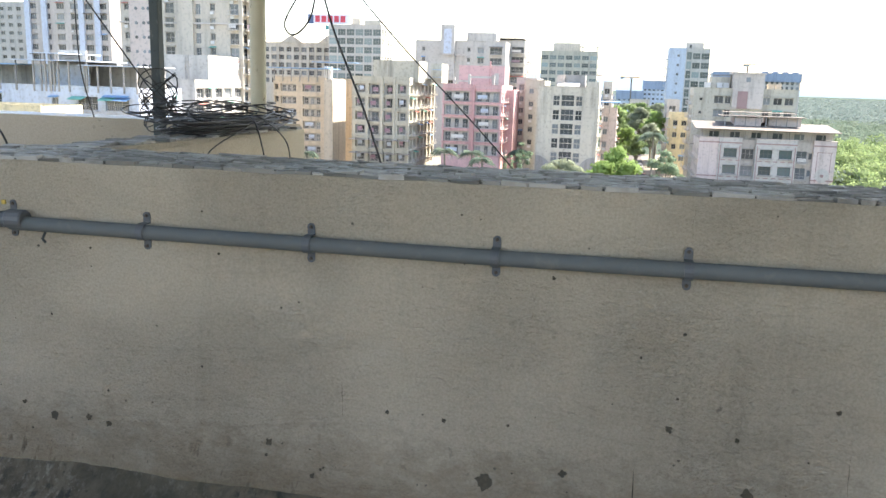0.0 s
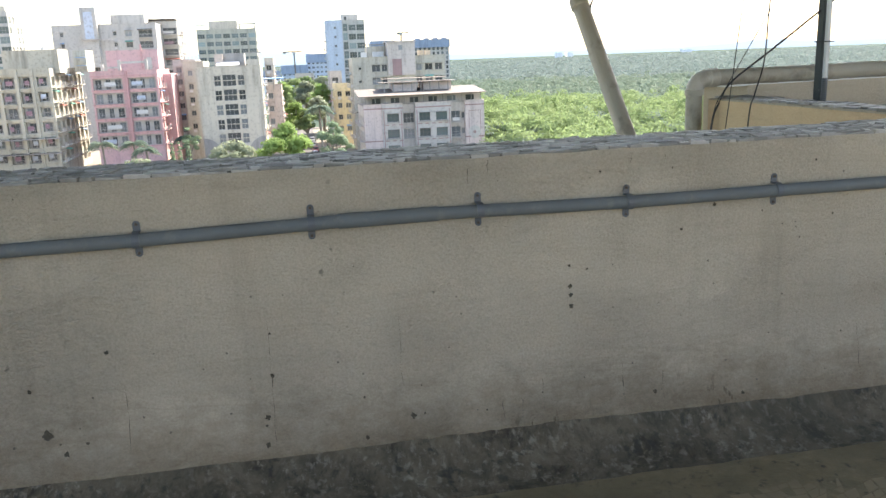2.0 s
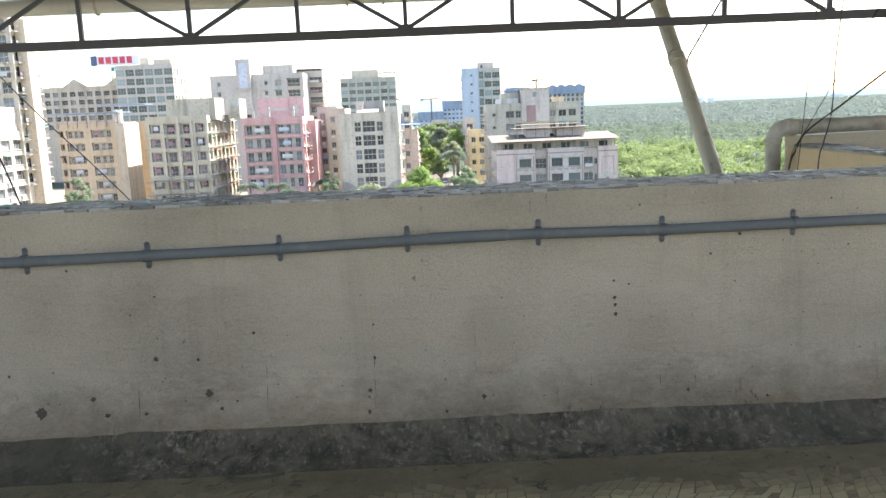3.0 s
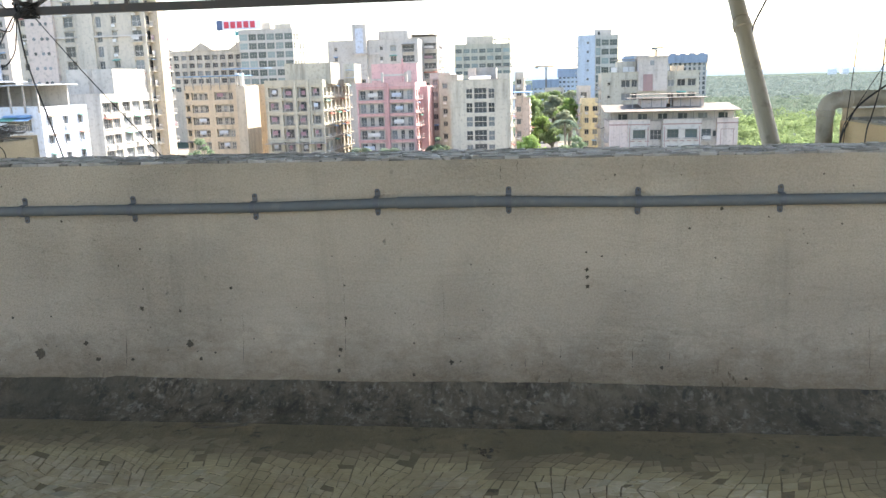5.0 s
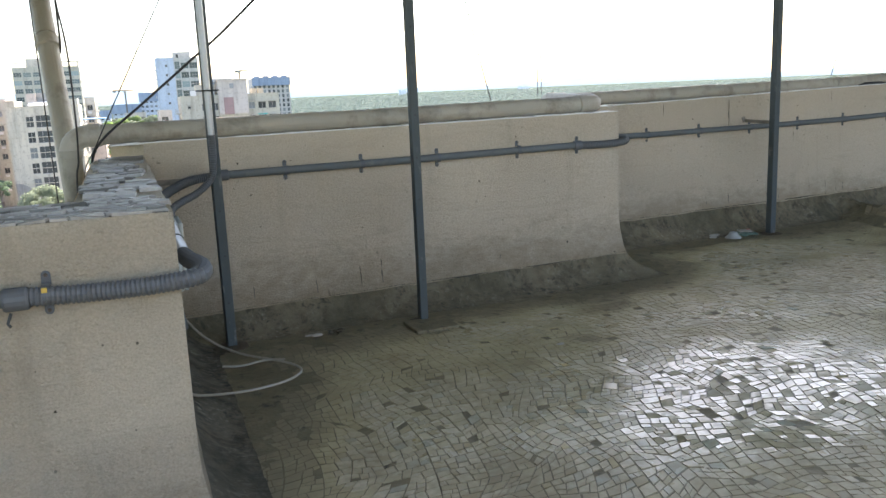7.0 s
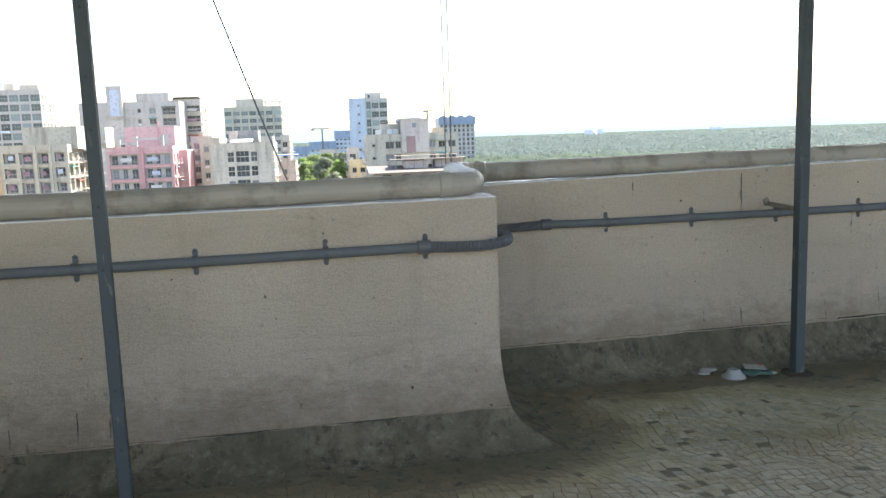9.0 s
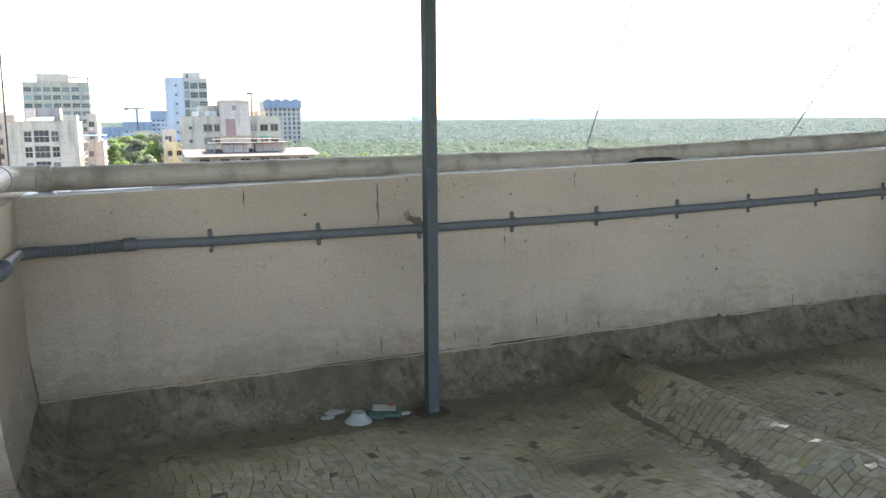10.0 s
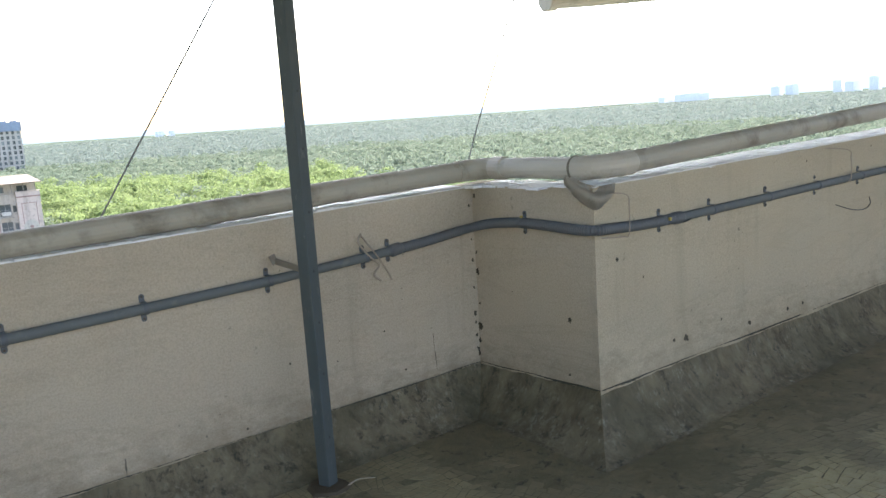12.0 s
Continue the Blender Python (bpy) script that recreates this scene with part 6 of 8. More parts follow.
for x in (-160, -142.5, -126):
    b = bmesh.new()
    vs = [b.verts.new(p) for p in ((x - 5, 331.6, 15.6), (x + 5, 331.6, 15.6), (x, 331.6, 18.9), (x - 5, 340, 15.6), (x + 5, 340, 15.6), (x, 340, 18.9))]
    for f in ((0, 1, 2), (5, 4, 3), (0, 2, 5, 3), (1, 4, 5, 2), (0, 3, 4, 1)):
        b.faces.new([vs[i] for i in f])
    part("gable", b, M_BEIGE, gb)
# white block behind the pink one
wb = apartment("white apartment block with a tall stair tower", -73.0, -42.8, 270, 16, 14.6, 3.3, [(2.2, 3.2, 1.0, 1.2, "w"), (11, 13, 0.4, 2.2, "v"), (17.5, 18.5, 1.0, 1.2, "w"), (21, 23, 0.6, 1.7, "w"), (25, 29, 0.2, 2.2, "b")], 1, [], M_WHITE, seed=19, low=-8, clutter=0.8)
block(wb, "stair_tower", M_WHITE, -64.2, -59.6, 268.5, 274, 2, 19.7)
block(wb, "stair_glazing", M_BLUEW, -63.2, -60.6, 268.4, 268.5, 10.5, 18.4)
block(wb, "roof_room", M_WHITE, -56.5, -46.5, 274, 282, 13, 17.6)
block(wb, "cornice", M_TAUPE, -64.4, -55.6, 267.8, 268.3, 10.0, 10.4)
gr = apartment("white block with grey balcony stacks", -48.5, -38.0, 282, 14, 15.6, 3.3, [(1, 1.9, 1, 1.2, "w"), (6.0, 10.2, 0.3, 2.0, "b")], 1, even(14, 3, 2, 0.5, 1.8, "b"), M_WHITE, seed=20, low=-8, clutter=0.4)
block(gr, "roof_sheet", M_SHEET, -49, -38.5, 281, 292, 16.2, 16.4)
# green glazed tower
gg = apartment("pale green glazed apartment tower", -42.6, -17.0, 385, 18, 16.6, 3.35, even(25.6, 7, 3.0, 0.5, 1.9, "t"), 1, even(18, 4, 2.6, 0.5, 1.9, "t"), M_GREYF, pane=M_PANEG, seed=21, low=-6, clutter=0, reveal=0.2)
block(gg, "roof_room", M_CREAM, -37.5, -25, 389, 398, 15.6, 20.4)
for x in (-24.2, -17.8):
    block(gg, "pergola_post", M_CREAM, x, x + 0.6, 386, 386.6, 15.6, 19)
block(gg, "pergola_beam", M_CREAM, -25, -16.6, 385.8, 387, 18.4, 19)
block(gg, "roof_sheet", M_BLUESH, -43.4, -38.5, 386, 392, 18.6, 18.8)
# cream block with a centre stack of windows
apartment("pale green-cream block behind the cream one", -29.4, -24.4, 215, 16, 2.4, 3.3, [(1.0, 2.2, 0.9, 1.3, "w")], 1, [], M_GREYF, seed=22)
cr = apartment("cream apartment block with a central window stack", -24.1, -9.8, 195, 15, 1.0, 3.32,
               [(3.7, 5.2, 0.4, 2.3, "t"), (5.6, 8.6, 0.3, 2.6, "t"), (9.0, 10.5, 0.4, 2.3, "t")], 1, even(15, 4, 1.6, 0.8, 1.5, "b"), M_CREAM, clutter=0.25, seed=23, parapet=1.4)
for k in range(5):
    block(cr, "string_course", M_CREAM, -24.2, -9.7, 194.9, 195, -2.2 - 3.32 * k, -2.05 - 3.32 * k)
for cx in (-24.0, -9.9):
    b = bmesh.new()
    sgn = 1 if cx < -20 else -1
    rim = [(cx, -19.5)] + [(cx + 4.2 * math.cos(q) * sgn, -19.5 + 4.4 * math.sin(q)) for q in (math.pi / 2 * k / 10 for k in range(11))]
    fr = [b.verts.new((p, 194.86, z)) for p, z in rim]
    bk = [b.verts.new((p, 194.997, z)) for p, z in rim]
    for k in range(1, 11):
        b.faces.new((fr[0], fr[k], fr[k + 1]))
    for k in range(12):
        b.faces.new((fr[k], bk[k], bk[(k + 1) % 12], fr[(k + 1) % 12]))
    bmesh.ops.recalc_face_normals(b, faces=b.faces)
    part("arc_panel", b, M_CONC, cr, "grey quarter-round panel")
block(cr, "tank", M_SALMON, -20.2, -18.3, 199, 201, -0.4, 3.8)
block(cr, "roof_room", M_CONC, -18.2, -13.5, 200, 207, -0.4, 3.9)
block(cr, "roof_room", M_CREAM, -12.8, -10, 198, 204, -0.4, 2.4)
part("roof_sheet", bar(bmesh.new(), (-17.2, 196.5, 1.2), (-17.2, 199.5, 2.0), 5.2, 0.12), M_ACW, cr)
block(cr, "roof_beam", M_CONC, -13.6, -9.4, 200, 200.4, 3.8, 4.1)
pc = apartment("salmon block with blue sheet roofs beside the street", -9.4, -5.6, 214, 16, -4.2, 3.2, [(0.4, 1.6, 0.9, 1.4, "w")], 1, even(16, 4, 1.5, 0.9, 1.4, "w"), M_SALMON, seed=24)
block(pc, "shed_roof", M_BLUESH, -10.2, -5.0, 212.5, 222, -2.6, -2.4)
for x in (-9.3, -7.6, -6.0):
    block(pc, "shed_post", M_CONC, x, x + 0.2, 213, 213.2, -5.2, -2.6)
apartment("ochre block stacked with awnings behind the cream one", -9.8, -7.4, 228, 20, 2.6, 3.1, [(0.4, 1.8, 0.9, 1.4, "w")], 1, even(20, 5, 1.5, 0.9, 1.4, "w"), M_BEIGE, seed=25, clutter=1.8)
# blue and glass tower
bg = apartment("slim pale blue tower with a glazed front", 13.9, 21.2, 380, 14, 18.8, 4.0, [(3.6, 4.6, 1.2, 1.0, "w")], -1, even(14, 3, 2.2, 0.6, 2.0, "b"), M_BLUEW, seed=26, low=-12, clutter=0, bands=M_BLUEW)
gw = apartment("glazed half of the slim pale blue tower", 21.25, 31.3, 380.3, 13.6, 18.6, 4.0, [(0.3, 2.4, 0.3, 3.3, "t"), (2.8, 6.0, 0.5, 2.6, "t"), (6.4, 9.8, 0.5, 2.6, "t")], 1, [], M_WHITE, pane=M_PANEG, seed=27, low=-12, clutter=0, reveal=0.2)
block(gw, "roof_room", M_WHITE, 21.3, 28.7, 384, 390, 17.5, 21.4)
block(gw, "roof_window", M_PANE, 22.6, 23.6, 383.9, 384, 18.6, 20.4)
# navy-netted building sites and their cranes
for x0_, x1_, y_, tp in ((9.8, 25.6, 650, 6.0), (-9.5, 9.6, 640, -1.8), (-33, -12, 700, -6), (56, 72, 610, 13.2)):
    s_ = apartment("unfinished tower behind navy safety net", x0_, x1_, y_, 20, tp, 3.4, even(x1_ - x0_, 5, 1.8, 0.8, 1.6, "v"), 1, [], M_BLUEW, seed=int(x0_ + 50), low=-21, clutter=0, group="building sites")
    block(s_, "net", M_NAVY, x0_ - 0.6, x1_ + 0.6, y_ - 1.2, y_ - 0.9, tp - 6.0, tp + 0.6, label="navy safety net")
dk = apartment("unfinished grey-blue tower with open floors", 85.5, 111.6, 600, 24, 12.8, 3.3, even(26, 8, 1.7, 0.5, 2.2, "v"), 1, [], M_TAUPE, seed=31, low=-18, clutter=0, group="building sites")
block(dk, "net", M_NAVY, 85.0, 112.0, 598.5, 598.9, 7.6, 13.4, label="navy safety net")
for k in range(4):
    block(dk, "column_head", M_NAVY, 87 + 6.5 * k, 90.5 + 6.5 * k, 600, 604, 12.8, 14.4)


def crane(x, y, z0, z1, back, front):
    c = thing("tower_crane", (x, y, GZ), "pale tower crane over a building site", "crane", "tower cranes")
    block(c, "mast", M_SHEET, x - 0.5, x + 0.5, y, y + 1, z0, z1)
    block(c, "jib", M_SHEET, x - front, x + back, y, y + 0.6, z1 - 0.2, z1 + 0.5)
    block(c, "counterweight", M_CONC, x - front, x - front + 2.2, y, y + 0.8, z1 - 1.2, z1 + 0.2)
    block(c, "cab", M_WHITE, x - 1.1, x + 1.1, y - 0.4, y + 0.6, z1 - 1.2, z1)


crane(0.3, 600, GZ, 8.0, 5.5, 7.8)
crane(77.5, 605, GZ, 18.6, 6.0, 3.0)
# rosy-beige block with the maroon bands
br = apartment("rosy-beige apartment block with maroon bands and sheet roof", 13.0, 41.4, 191.2, 16, -9.4, 3.7,
               [(9.3, 11.9, 0.5, 2.3, "w"), (20.8, 23.0, 0.3, 2.5, "b"), (23.3, 24.2, 1.0, 1.4, "w")], -1, even(16, 4, 1.6, 0.9, 1.5, "b"), M_TAUPE, seed=33, clutter=0.4)
for a, b_, y0, mt, wins in ((13.0, 17.2, 190.0, M_BROWN, []), (17.2, 22.0, 189.6, M_WHITE, [(1.1, 3.9)]), (25.0, 33.5, 189.6, M_WHITE, [(0.9, 3.5), (4.9, 7.6)]), (37.0, 41.6, 190.0, M_BROWN, [])):
    F = pose(a, y0, 0)
    ops = []
    for k in range(3):
        fz = -9.4 - 1.0 - (k + 1) * 3.7
        ops += [(u0, u1, fz + 1.0, fz + 2.9, "w", fz) for u0, u1 in wins]
    b = bmesh.new()
    facade(b, F, b_ - a, GZ, -9.0, ops, 0.35)
    facade(b, pose(b_, y0, 0, 0, 0, 90), 191.2 - y0, GZ, -9.0, [], 0.3)
    facade(b, pose(a, 191.2, 0, 0, 0, -90), 191.2 - y0, GZ, -9.0, [], 0.3)
    bmesh.ops.contextual_create(b, geom=[])
    part("bay", b, mt, br)
    block(br, "bay_cap", M_BROWN, a - 0.1, b_ + 0.1, y0 - 0.1, 191.3, -9.0, -8.85)
    fit_windows(br, F, ops, random.Random(int(a)), 0.35, M_PANEG if wins else M_PANE, M_FRAMED, mt, 0.0)
    for z in ((-10.1,) if mt is M_WHITE else (-10.1, -17.6)):
        block(br, "maroon_band", M_BAND, a - 0.05, b_ + 0.05, y0 - 0.08, y0 - 0.003, z, z + 0.28)
    if wins:
        for k in range(3):
            fz = -10.4 - (k + 1) * 3.7
            for u0, u1 in wins:
                block(br, "flower_box", M_CONC, a + u0 - 0.2, a + u1 + 0.2, y0 - 0.5, y0 - 0.01, fz + 0.75, fz + 0.95)
            for j in range(int((b_ - a) / 1.6)):
                block(br, "panel_inset", M_BAND, a + 0.6 + 1.6 * j, a + 1.5 + 1.6 * j, y0 - 0.04, y0 - 0.003, fz + 0.2, fz + 0.42)
            block(br, "window_post", M_BAND, a + 0.25, a + 0.45, y0 - 0.06, y0 - 0.003, fz, fz + 3.6)
            block(br, "window_post", M_BAND, b_ - 0.45, b_ - 0.25, y0 - 0.06, y0 - 0.003, fz, fz + 3.6)
for z0_, x_ in ((1, 37.8), (1, 40.6)):
    block(br, "panel_line", M_BAND, x_, x_ + 0.12, 189.94, 189.998, -19.0, -11.3)
block(br, "panel_line", M_BAND, 37.8, 40.72, 189.94, 189.998, -11.4, -11.28)
for r, d, mt in ((1.55, 0.05, M_TAUPE), (1.42, 0.09, M_WHITE), (0.36, 0.13, M_BAND)):
    b = bmesh.new()
    bmesh.ops.create_cone(b, cap_ends=True, segments=28, radius1=r, radius2=r, depth=d, matrix=pose(39.2, 189.96, -16.4, 90, 0, 0))
    part("roundel", b, mt, br)
for a, b_ in ((13.2, 41.2),):
    block(br, "terrace_wall", M_TAUPE, a, b_, 192.5, 192.8, -9.4, -7.2)
    for k in range(13):
        x = a + 0.3 + (b_ - a - 0.6) * k / 12
        block(br, "terrace_post", M_CONC, x - 0.08, x + 0.08, 190.2, 190.36, -9.0, -7.0)
    for k in range(6):
        x = a + 2 + 4.5 * k
        block(br, "terrace_window", M_PANE, x, x + 2.0, 192.4, 192.49, -8.9, -7.7)
part("sheet_roof", bar(bmesh.new(), (26.9, 188.6, -7.05), (26.9, 203, -5.9), 30.2, 0.12), M_SHEET, br)
block(br, "roof_room", M_BROWN, 20.8, 26.5, 196, 204, -7.4, -4.6)
block(br, "roof_room", M_BROWN, 28.2, 35.2, 197, 205, -7.4, -4.4)
for a, b_, y0, z in ((17.5, 35.8, 194.5, -4.3), (18.8, 34.5, 199, -3.6)):
    block(br, "sheet_roof", M_SHEET, a, b_, y0, y0 + 6, z, z + 0.12)
for k in range(8):
    block(br, "roof_post", M_CONC, 18.5 + 2.2 * k, 18.7 + 2.2 * k, 195, 195.2, -6.6, -4.3)
# beige block behind it
bb = apartment("beige apartment block with a stair tower", 12.8, 37.2, 215, 13, 1.8, 3.3, [(1.5, 2.3, 1.2, 0.7, "w"), (5.0, 7.2, 0.6, 1.8, "w"), (7.6, 9.0, 0.6, 1.8, "w"), (16.6, 18.2, 0.6, 1.7, "w"), (19.0, 21.0, 0.6, 1.7, "w"), (21.6, 23.6, 0.6, 1.7, "w")], -1, even(13, 3, 1.5, 0.9, 1.4, "b"), M_GREYF, seed=35, clutter=0.5)
block(bb, "stair_tower", M_TAUPE, 22.0, 29.2, 214.4, 222, -3, 5.4)
block(bb, "stair_recess", M_BAND, 23.2, 25.6, 214.3, 214.4, -3.0, 1.2)
block(bb, "stair_cap", M_TAUPE, 21.7, 29.5, 214.1, 222.3, 5.4, 5.7)
block(bb, "stair_window", M_PANE, 24.9, 25.9, 214.3, 214.4, 3.4, 4.6)
for x in (15.5, 18.5, 20.0, 30.6, 32.4):
    block(bb, "water_tank", M_ORANGE if x > 30 else M_ACW, x, x + 1.4, 218, 219.4, 0.8, 3.2)
block(bb, "roof_room", M_CREAM, 17.2, 21.8, 219, 226, 0.8, 4.6)
block(bb, "roof_sheet", M_CONC, 16.6, 22.2, 218.5, 226, 5.0, 5.15)
apartment("yellow apartment block with small balconies by the street", 8.8, 13.6, 232, 14, -5.2, 3.2, [(0.6, 1.8, 0.9, 1.4, "w"), (2.8, 4.2, 0.9, 1.4, "w")], -1, even(14, 4, 1.5, 0.6, 1.7, "b"), M_YELLOW, seed=36, clutter=1.2)
apartment("grey apartment block behind the yellow one", 9.0, 12.7, 262, 18, -2.0, 3.2, [(0.6, 2.6, 0.6, 1.8, "b")], -1, even(18, 4, 1.5, 0.6, 1.7, "b"), M_TAUPE, seed=37, clutter=1.0)
apartment("low white block at the end of the street", -1, 8.5, 420, 12, -4.5, 3.2, even(9.5, 3, 1.6, 0.9, 1.4, "w"), 1, [], M_WHITE, seed=38, clutter=0, low=-16)
apartment("low block at the end of the street, painted pale for haze", -24, -6, 470, 12, -9.5, 3.2, even(18, 6, 1.6, 0.9, 1.4, "w"), 1, [], M_FARB, seed=39, clutter=0, low=-18)


# ---- parked cars in the street ----
def car(x, y, mat):
    c = thing("car", (x, y, GZ + 0.14), "small parked car at the street's kerb", "car", "parked cars")
    z = GZ + 0.14
    part("body", bm_box(x - 0.8, x + 0.8, y - 2.0, y + 2.0, z + 0.3, z + 0.85, bev=0.15), mat, c)
    part("cabin", bm_box(x - 0.68, x + 0.68, y - 1.1, y + 1.2, z + 0.85, z + 1.42, bev=0.2), M_PANE, c)
    part("cabin_roof", bm_box(x - 0.6, x + 0.6, y - 0.8, y + 0.9, z + 1.41, z + 1.46, bev=0.02), mat, c)
    for sx in (-0.78, 0.78):
        for sy in (-1.3, 1.3):
            b = bmesh.new()
            bmesh.ops.create_cone(b, cap_ends=True, segments=14, radius1=0.31, radius2=0.31, depth=0.2, matrix=pose(x + sx, y + sy, z + 0.31, 0, 90, 0))
            part("wheel", b, M_TYRE, c)


for k, (x, y) in enumerate(((1.6, 205), (1.9, 216), (1.5, 229), (-2.6, 222), (1.7, 244))):
    car(x, y, M_CARR if k == 1 else M_CAR)

# ---- trees ----


def cards(rng, centres, per, size, squash=0.8, sky=0.3, loose=0.28):
    """Leaf clumps as small bent cards over rounded masses: corner points, and normals leaning to the mass."""
    out, facing = [], []
    for c in centres:
        c = np.asarray(c)
        n = max(1, int(per * (c[3] ** 2)))
        d = rng.normal(size=(n, 3))
        d /= np.linalg.norm(d, axis=1)[:, None]
        d[:, 2] = np.where(d[:, 2] < -0.35, -d[:, 2], d[:, 2])
        r = c[3] * (1 - loose + 1.35 * loose * rng.random(n))
        p = c[:3] + d * r[:, None] * np.array([1, 1, squash])
        a = d + rng.normal(size=(n, 3)) * 0.42
        a /= np.linalg.norm(a, axis=1)[:, None]
        u = np.cross(a, rng.normal(size=(n, 3)))
        u /= np.linalg.norm(u, axis=1)[:, None]
        w = np.cross(a, u)
        s = size * (0.6 + 0.8 * rng.random(n))[:, None]
        q = np.stack([p - u * s, p - w * s * 0.62 + a * s * 0.2, p + u * s, p + w * s * 0.62 - a * s * 0.15], axis=1)
        out.append(q)
        f = d * (0.75 - sky) + a * 0.25 + np.array([0, 0, sky])
        facing.append(np.repeat(f / np.linalg.norm(f, axis=1)[:, None], 4, axis=0))
    return np.concatenate(out), np.concatenate(facing)


def card_object(name, quads, mat, parent=None, label=""):
    quads, facing = quads if isinstance(quads, tuple) else (quads, None)
    n = len(quads)
    me = bpy.data.meshes.new(name)
    me.vertices.add(n * 4)
    me.vertices.foreach_set("co", quads.reshape(-1).astype(np.float32))
    me.loops.add(n * 4)
    me.loops.foreach_set("vertex_index", np.arange(n * 4, dtype=np.int32))
    me.polygons.add(n)
    me.polygons.foreach_set("loop_start", np.arange(0, n * 4, 4, dtype=np.int32))
    me.materials.append(mat)
    me.update(calc_edges=True)
    me.validate()
    if facing is not None:
        me.polygons.foreach_set("use_smooth", np.ones(n, dtype=bool))
        me.normals_split_custom_set_from_vertices(facing.astype(np.float32))
    return place(name, me, parent, label)


def tree(x, y, top, width, mat, seed, label, n_mass=16, leaf=0.42, per=26):
    rng = np.random.default_rng(seed)
    t = thing("tree", (x, y, GZ), label, "tree", "street trees")
    h = top - GZ
    trunk = h * 0.42
    part("trunk", tube([(x, y, GZ), (x + 0.15, y, GZ + trunk * 0.5), (x, y + 0.1, GZ + trunk)], [0.035 * h, 0.026 * h, 0.02 * h], 10), M_BARK, t)
    cs = []
    for k in range(n_mass):
        a, rr = rng.uniform(0, 2 * math.pi), rng.uniform(0.1, 0.42) * width
        zz = GZ + trunk + (h - trunk) * (0.12 + 0.78 * rng.random() * (1 - 0.55 * (rr / (0.42 * width)) ** 2))
        cs.append((x + rr * math.cos(a), y + rr * math.sin(a), zz, width * rng.uniform(0.09, 0.19)))
        if k < 7:
            part("limb", tube([(x, y, GZ + trunk * 0.9), (x + rr * 0.5 * math.cos(a), y + rr * 0.5 * math.sin(a), (GZ + trunk + zz) / 2), cs[-1][:3]], [0.014 * h, 0.009 * h, 0.004 * h], 6), M_BARK, t)
    cs.append((x, y, top - width * 0.15, width * 0.16))
    card_object("crown", cards(rng, cs, per * 1.5, leaf * 0.8, 0.75, 0.35, 0.6), mat, t)
    return t


def palm(x, y, top, spread, seed):
    rng = random.Random(seed)
    t = thing("palm_tree", (x, y, GZ), "coconut palm with drooping fronds", "palm tree", "palms")
    part("trunk", tube([(x, y, GZ), (x + 0.3, y, (GZ + top) / 2), (x + 0.1, y, top - 1.2)], [0.28, 0.2, 0.16], 8), M_BARK, t)
    for k in range(24):
        a = 2 * math.pi * k / 24 + rng.uniform(-0.2, 0.2)
        up = rng.uniform(-0.1, 0.9)
        L = spread * rng.uniform(0.8, 1.05)
        q = []
        for j in range(18):
            s = j / 17
            px, py = x + 0.1 + L * s * math.cos(a), y + L * s * math.sin(a)
            pz = top - 1.2 + L * (up * s - (0.55 + up * 0.75) * s * s)
            for sd in (-1, 1):
                w = 0.85 * math.sin(math.pi * min(1, s * 0.85 + 0.12)) + 0.08
                tx, ty = -math.sin(a) * sd * w, math.cos(a) * sd * w
                f = 0.14
                q.append([(px, py, pz), (px + f * math.cos(a), py + f * math.sin(a), pz), (px + tx + 0.3 * math.cos(a), py + ty + 0.3 * math.sin(a), pz - 0.45 * w), (px + tx * 0.9 + 0.15 * math.cos(a), py + ty * 0.9 + 0.15 * math.sin(a), pz - 0.45 * w)])
        card_object("frond", np.array(q), M_LMANG, t)


tree(-4.6, 150, -8.9, 10.5, M_LALMOND, 1, "broad bright green almond tree by the street", 22, 0.36, 60)
tree(-13.9, 150, -11.6, 10.0, M_LOLIVE, 2, "feathery pale olive tree before the cream block", 20, 0.26, 90)
tree(4.2, 160, -10.0, 7.6, M_LDARK, 3, "dense dark green tree by the street", 16, 0.32, 70)
tree(4.8, 148, -14.0, 6.5, M_LDARK, 4, "dense dark green tree by the street", 14, 0.32, 70)
tree(10.5, 146, -15.0, 6.0, M_LALMOND, 5, "low bright green bush beside the rosy-beige block", 12, 0.3, 60)
tree(-31.0, 150, -14.0, 8.0, M_LOLIVE, 6, "rounded olive green tree before the pink block", 16, 0.32, 60)
tree(-37.5, 150, -14.8, 7.0, M_LBRIGHT, 7, "rounded green tree before the pink block", 16, 0.32, 60)
tree(-68.4, 150, -8.4, 7.2, M_LDARK, 8, "leafy green tree before the ochre block", 16, 0.32, 60)
tree(-26.2, 185, -11.5, 5.0, M_LDARK, 9, "dark green tree between two blocks", 12, 0.3, 60)
for k, (x, y, tp, w) in enumerate(((-4.5, 262, -5.6, 9), (1.0, 275, -4.6, 10), (6.2, 266, -5.4, 9), (-1.5, 290, -4.0, 11), (4.5, 250, -8.6, 8), (-3.2, 238, -9.8, 8), (0.2, 228, -11.0, 7), (7.8, 300, -3.6, 9), (-6.5, 300, -5.0, 10), (3.0, 330, -4.0, 12), (-3.0, 345, -5.0, 12), (9.5, 340, -4.5, 10))):
    tree(x, y, tp, w, M_LBRIGHT if k % 3 == 0 else M_LOLIVE if k % 3 == 1 else M_LALMOND, 20 + k, "green street tree in the row behind", 26, 0.36, 70)
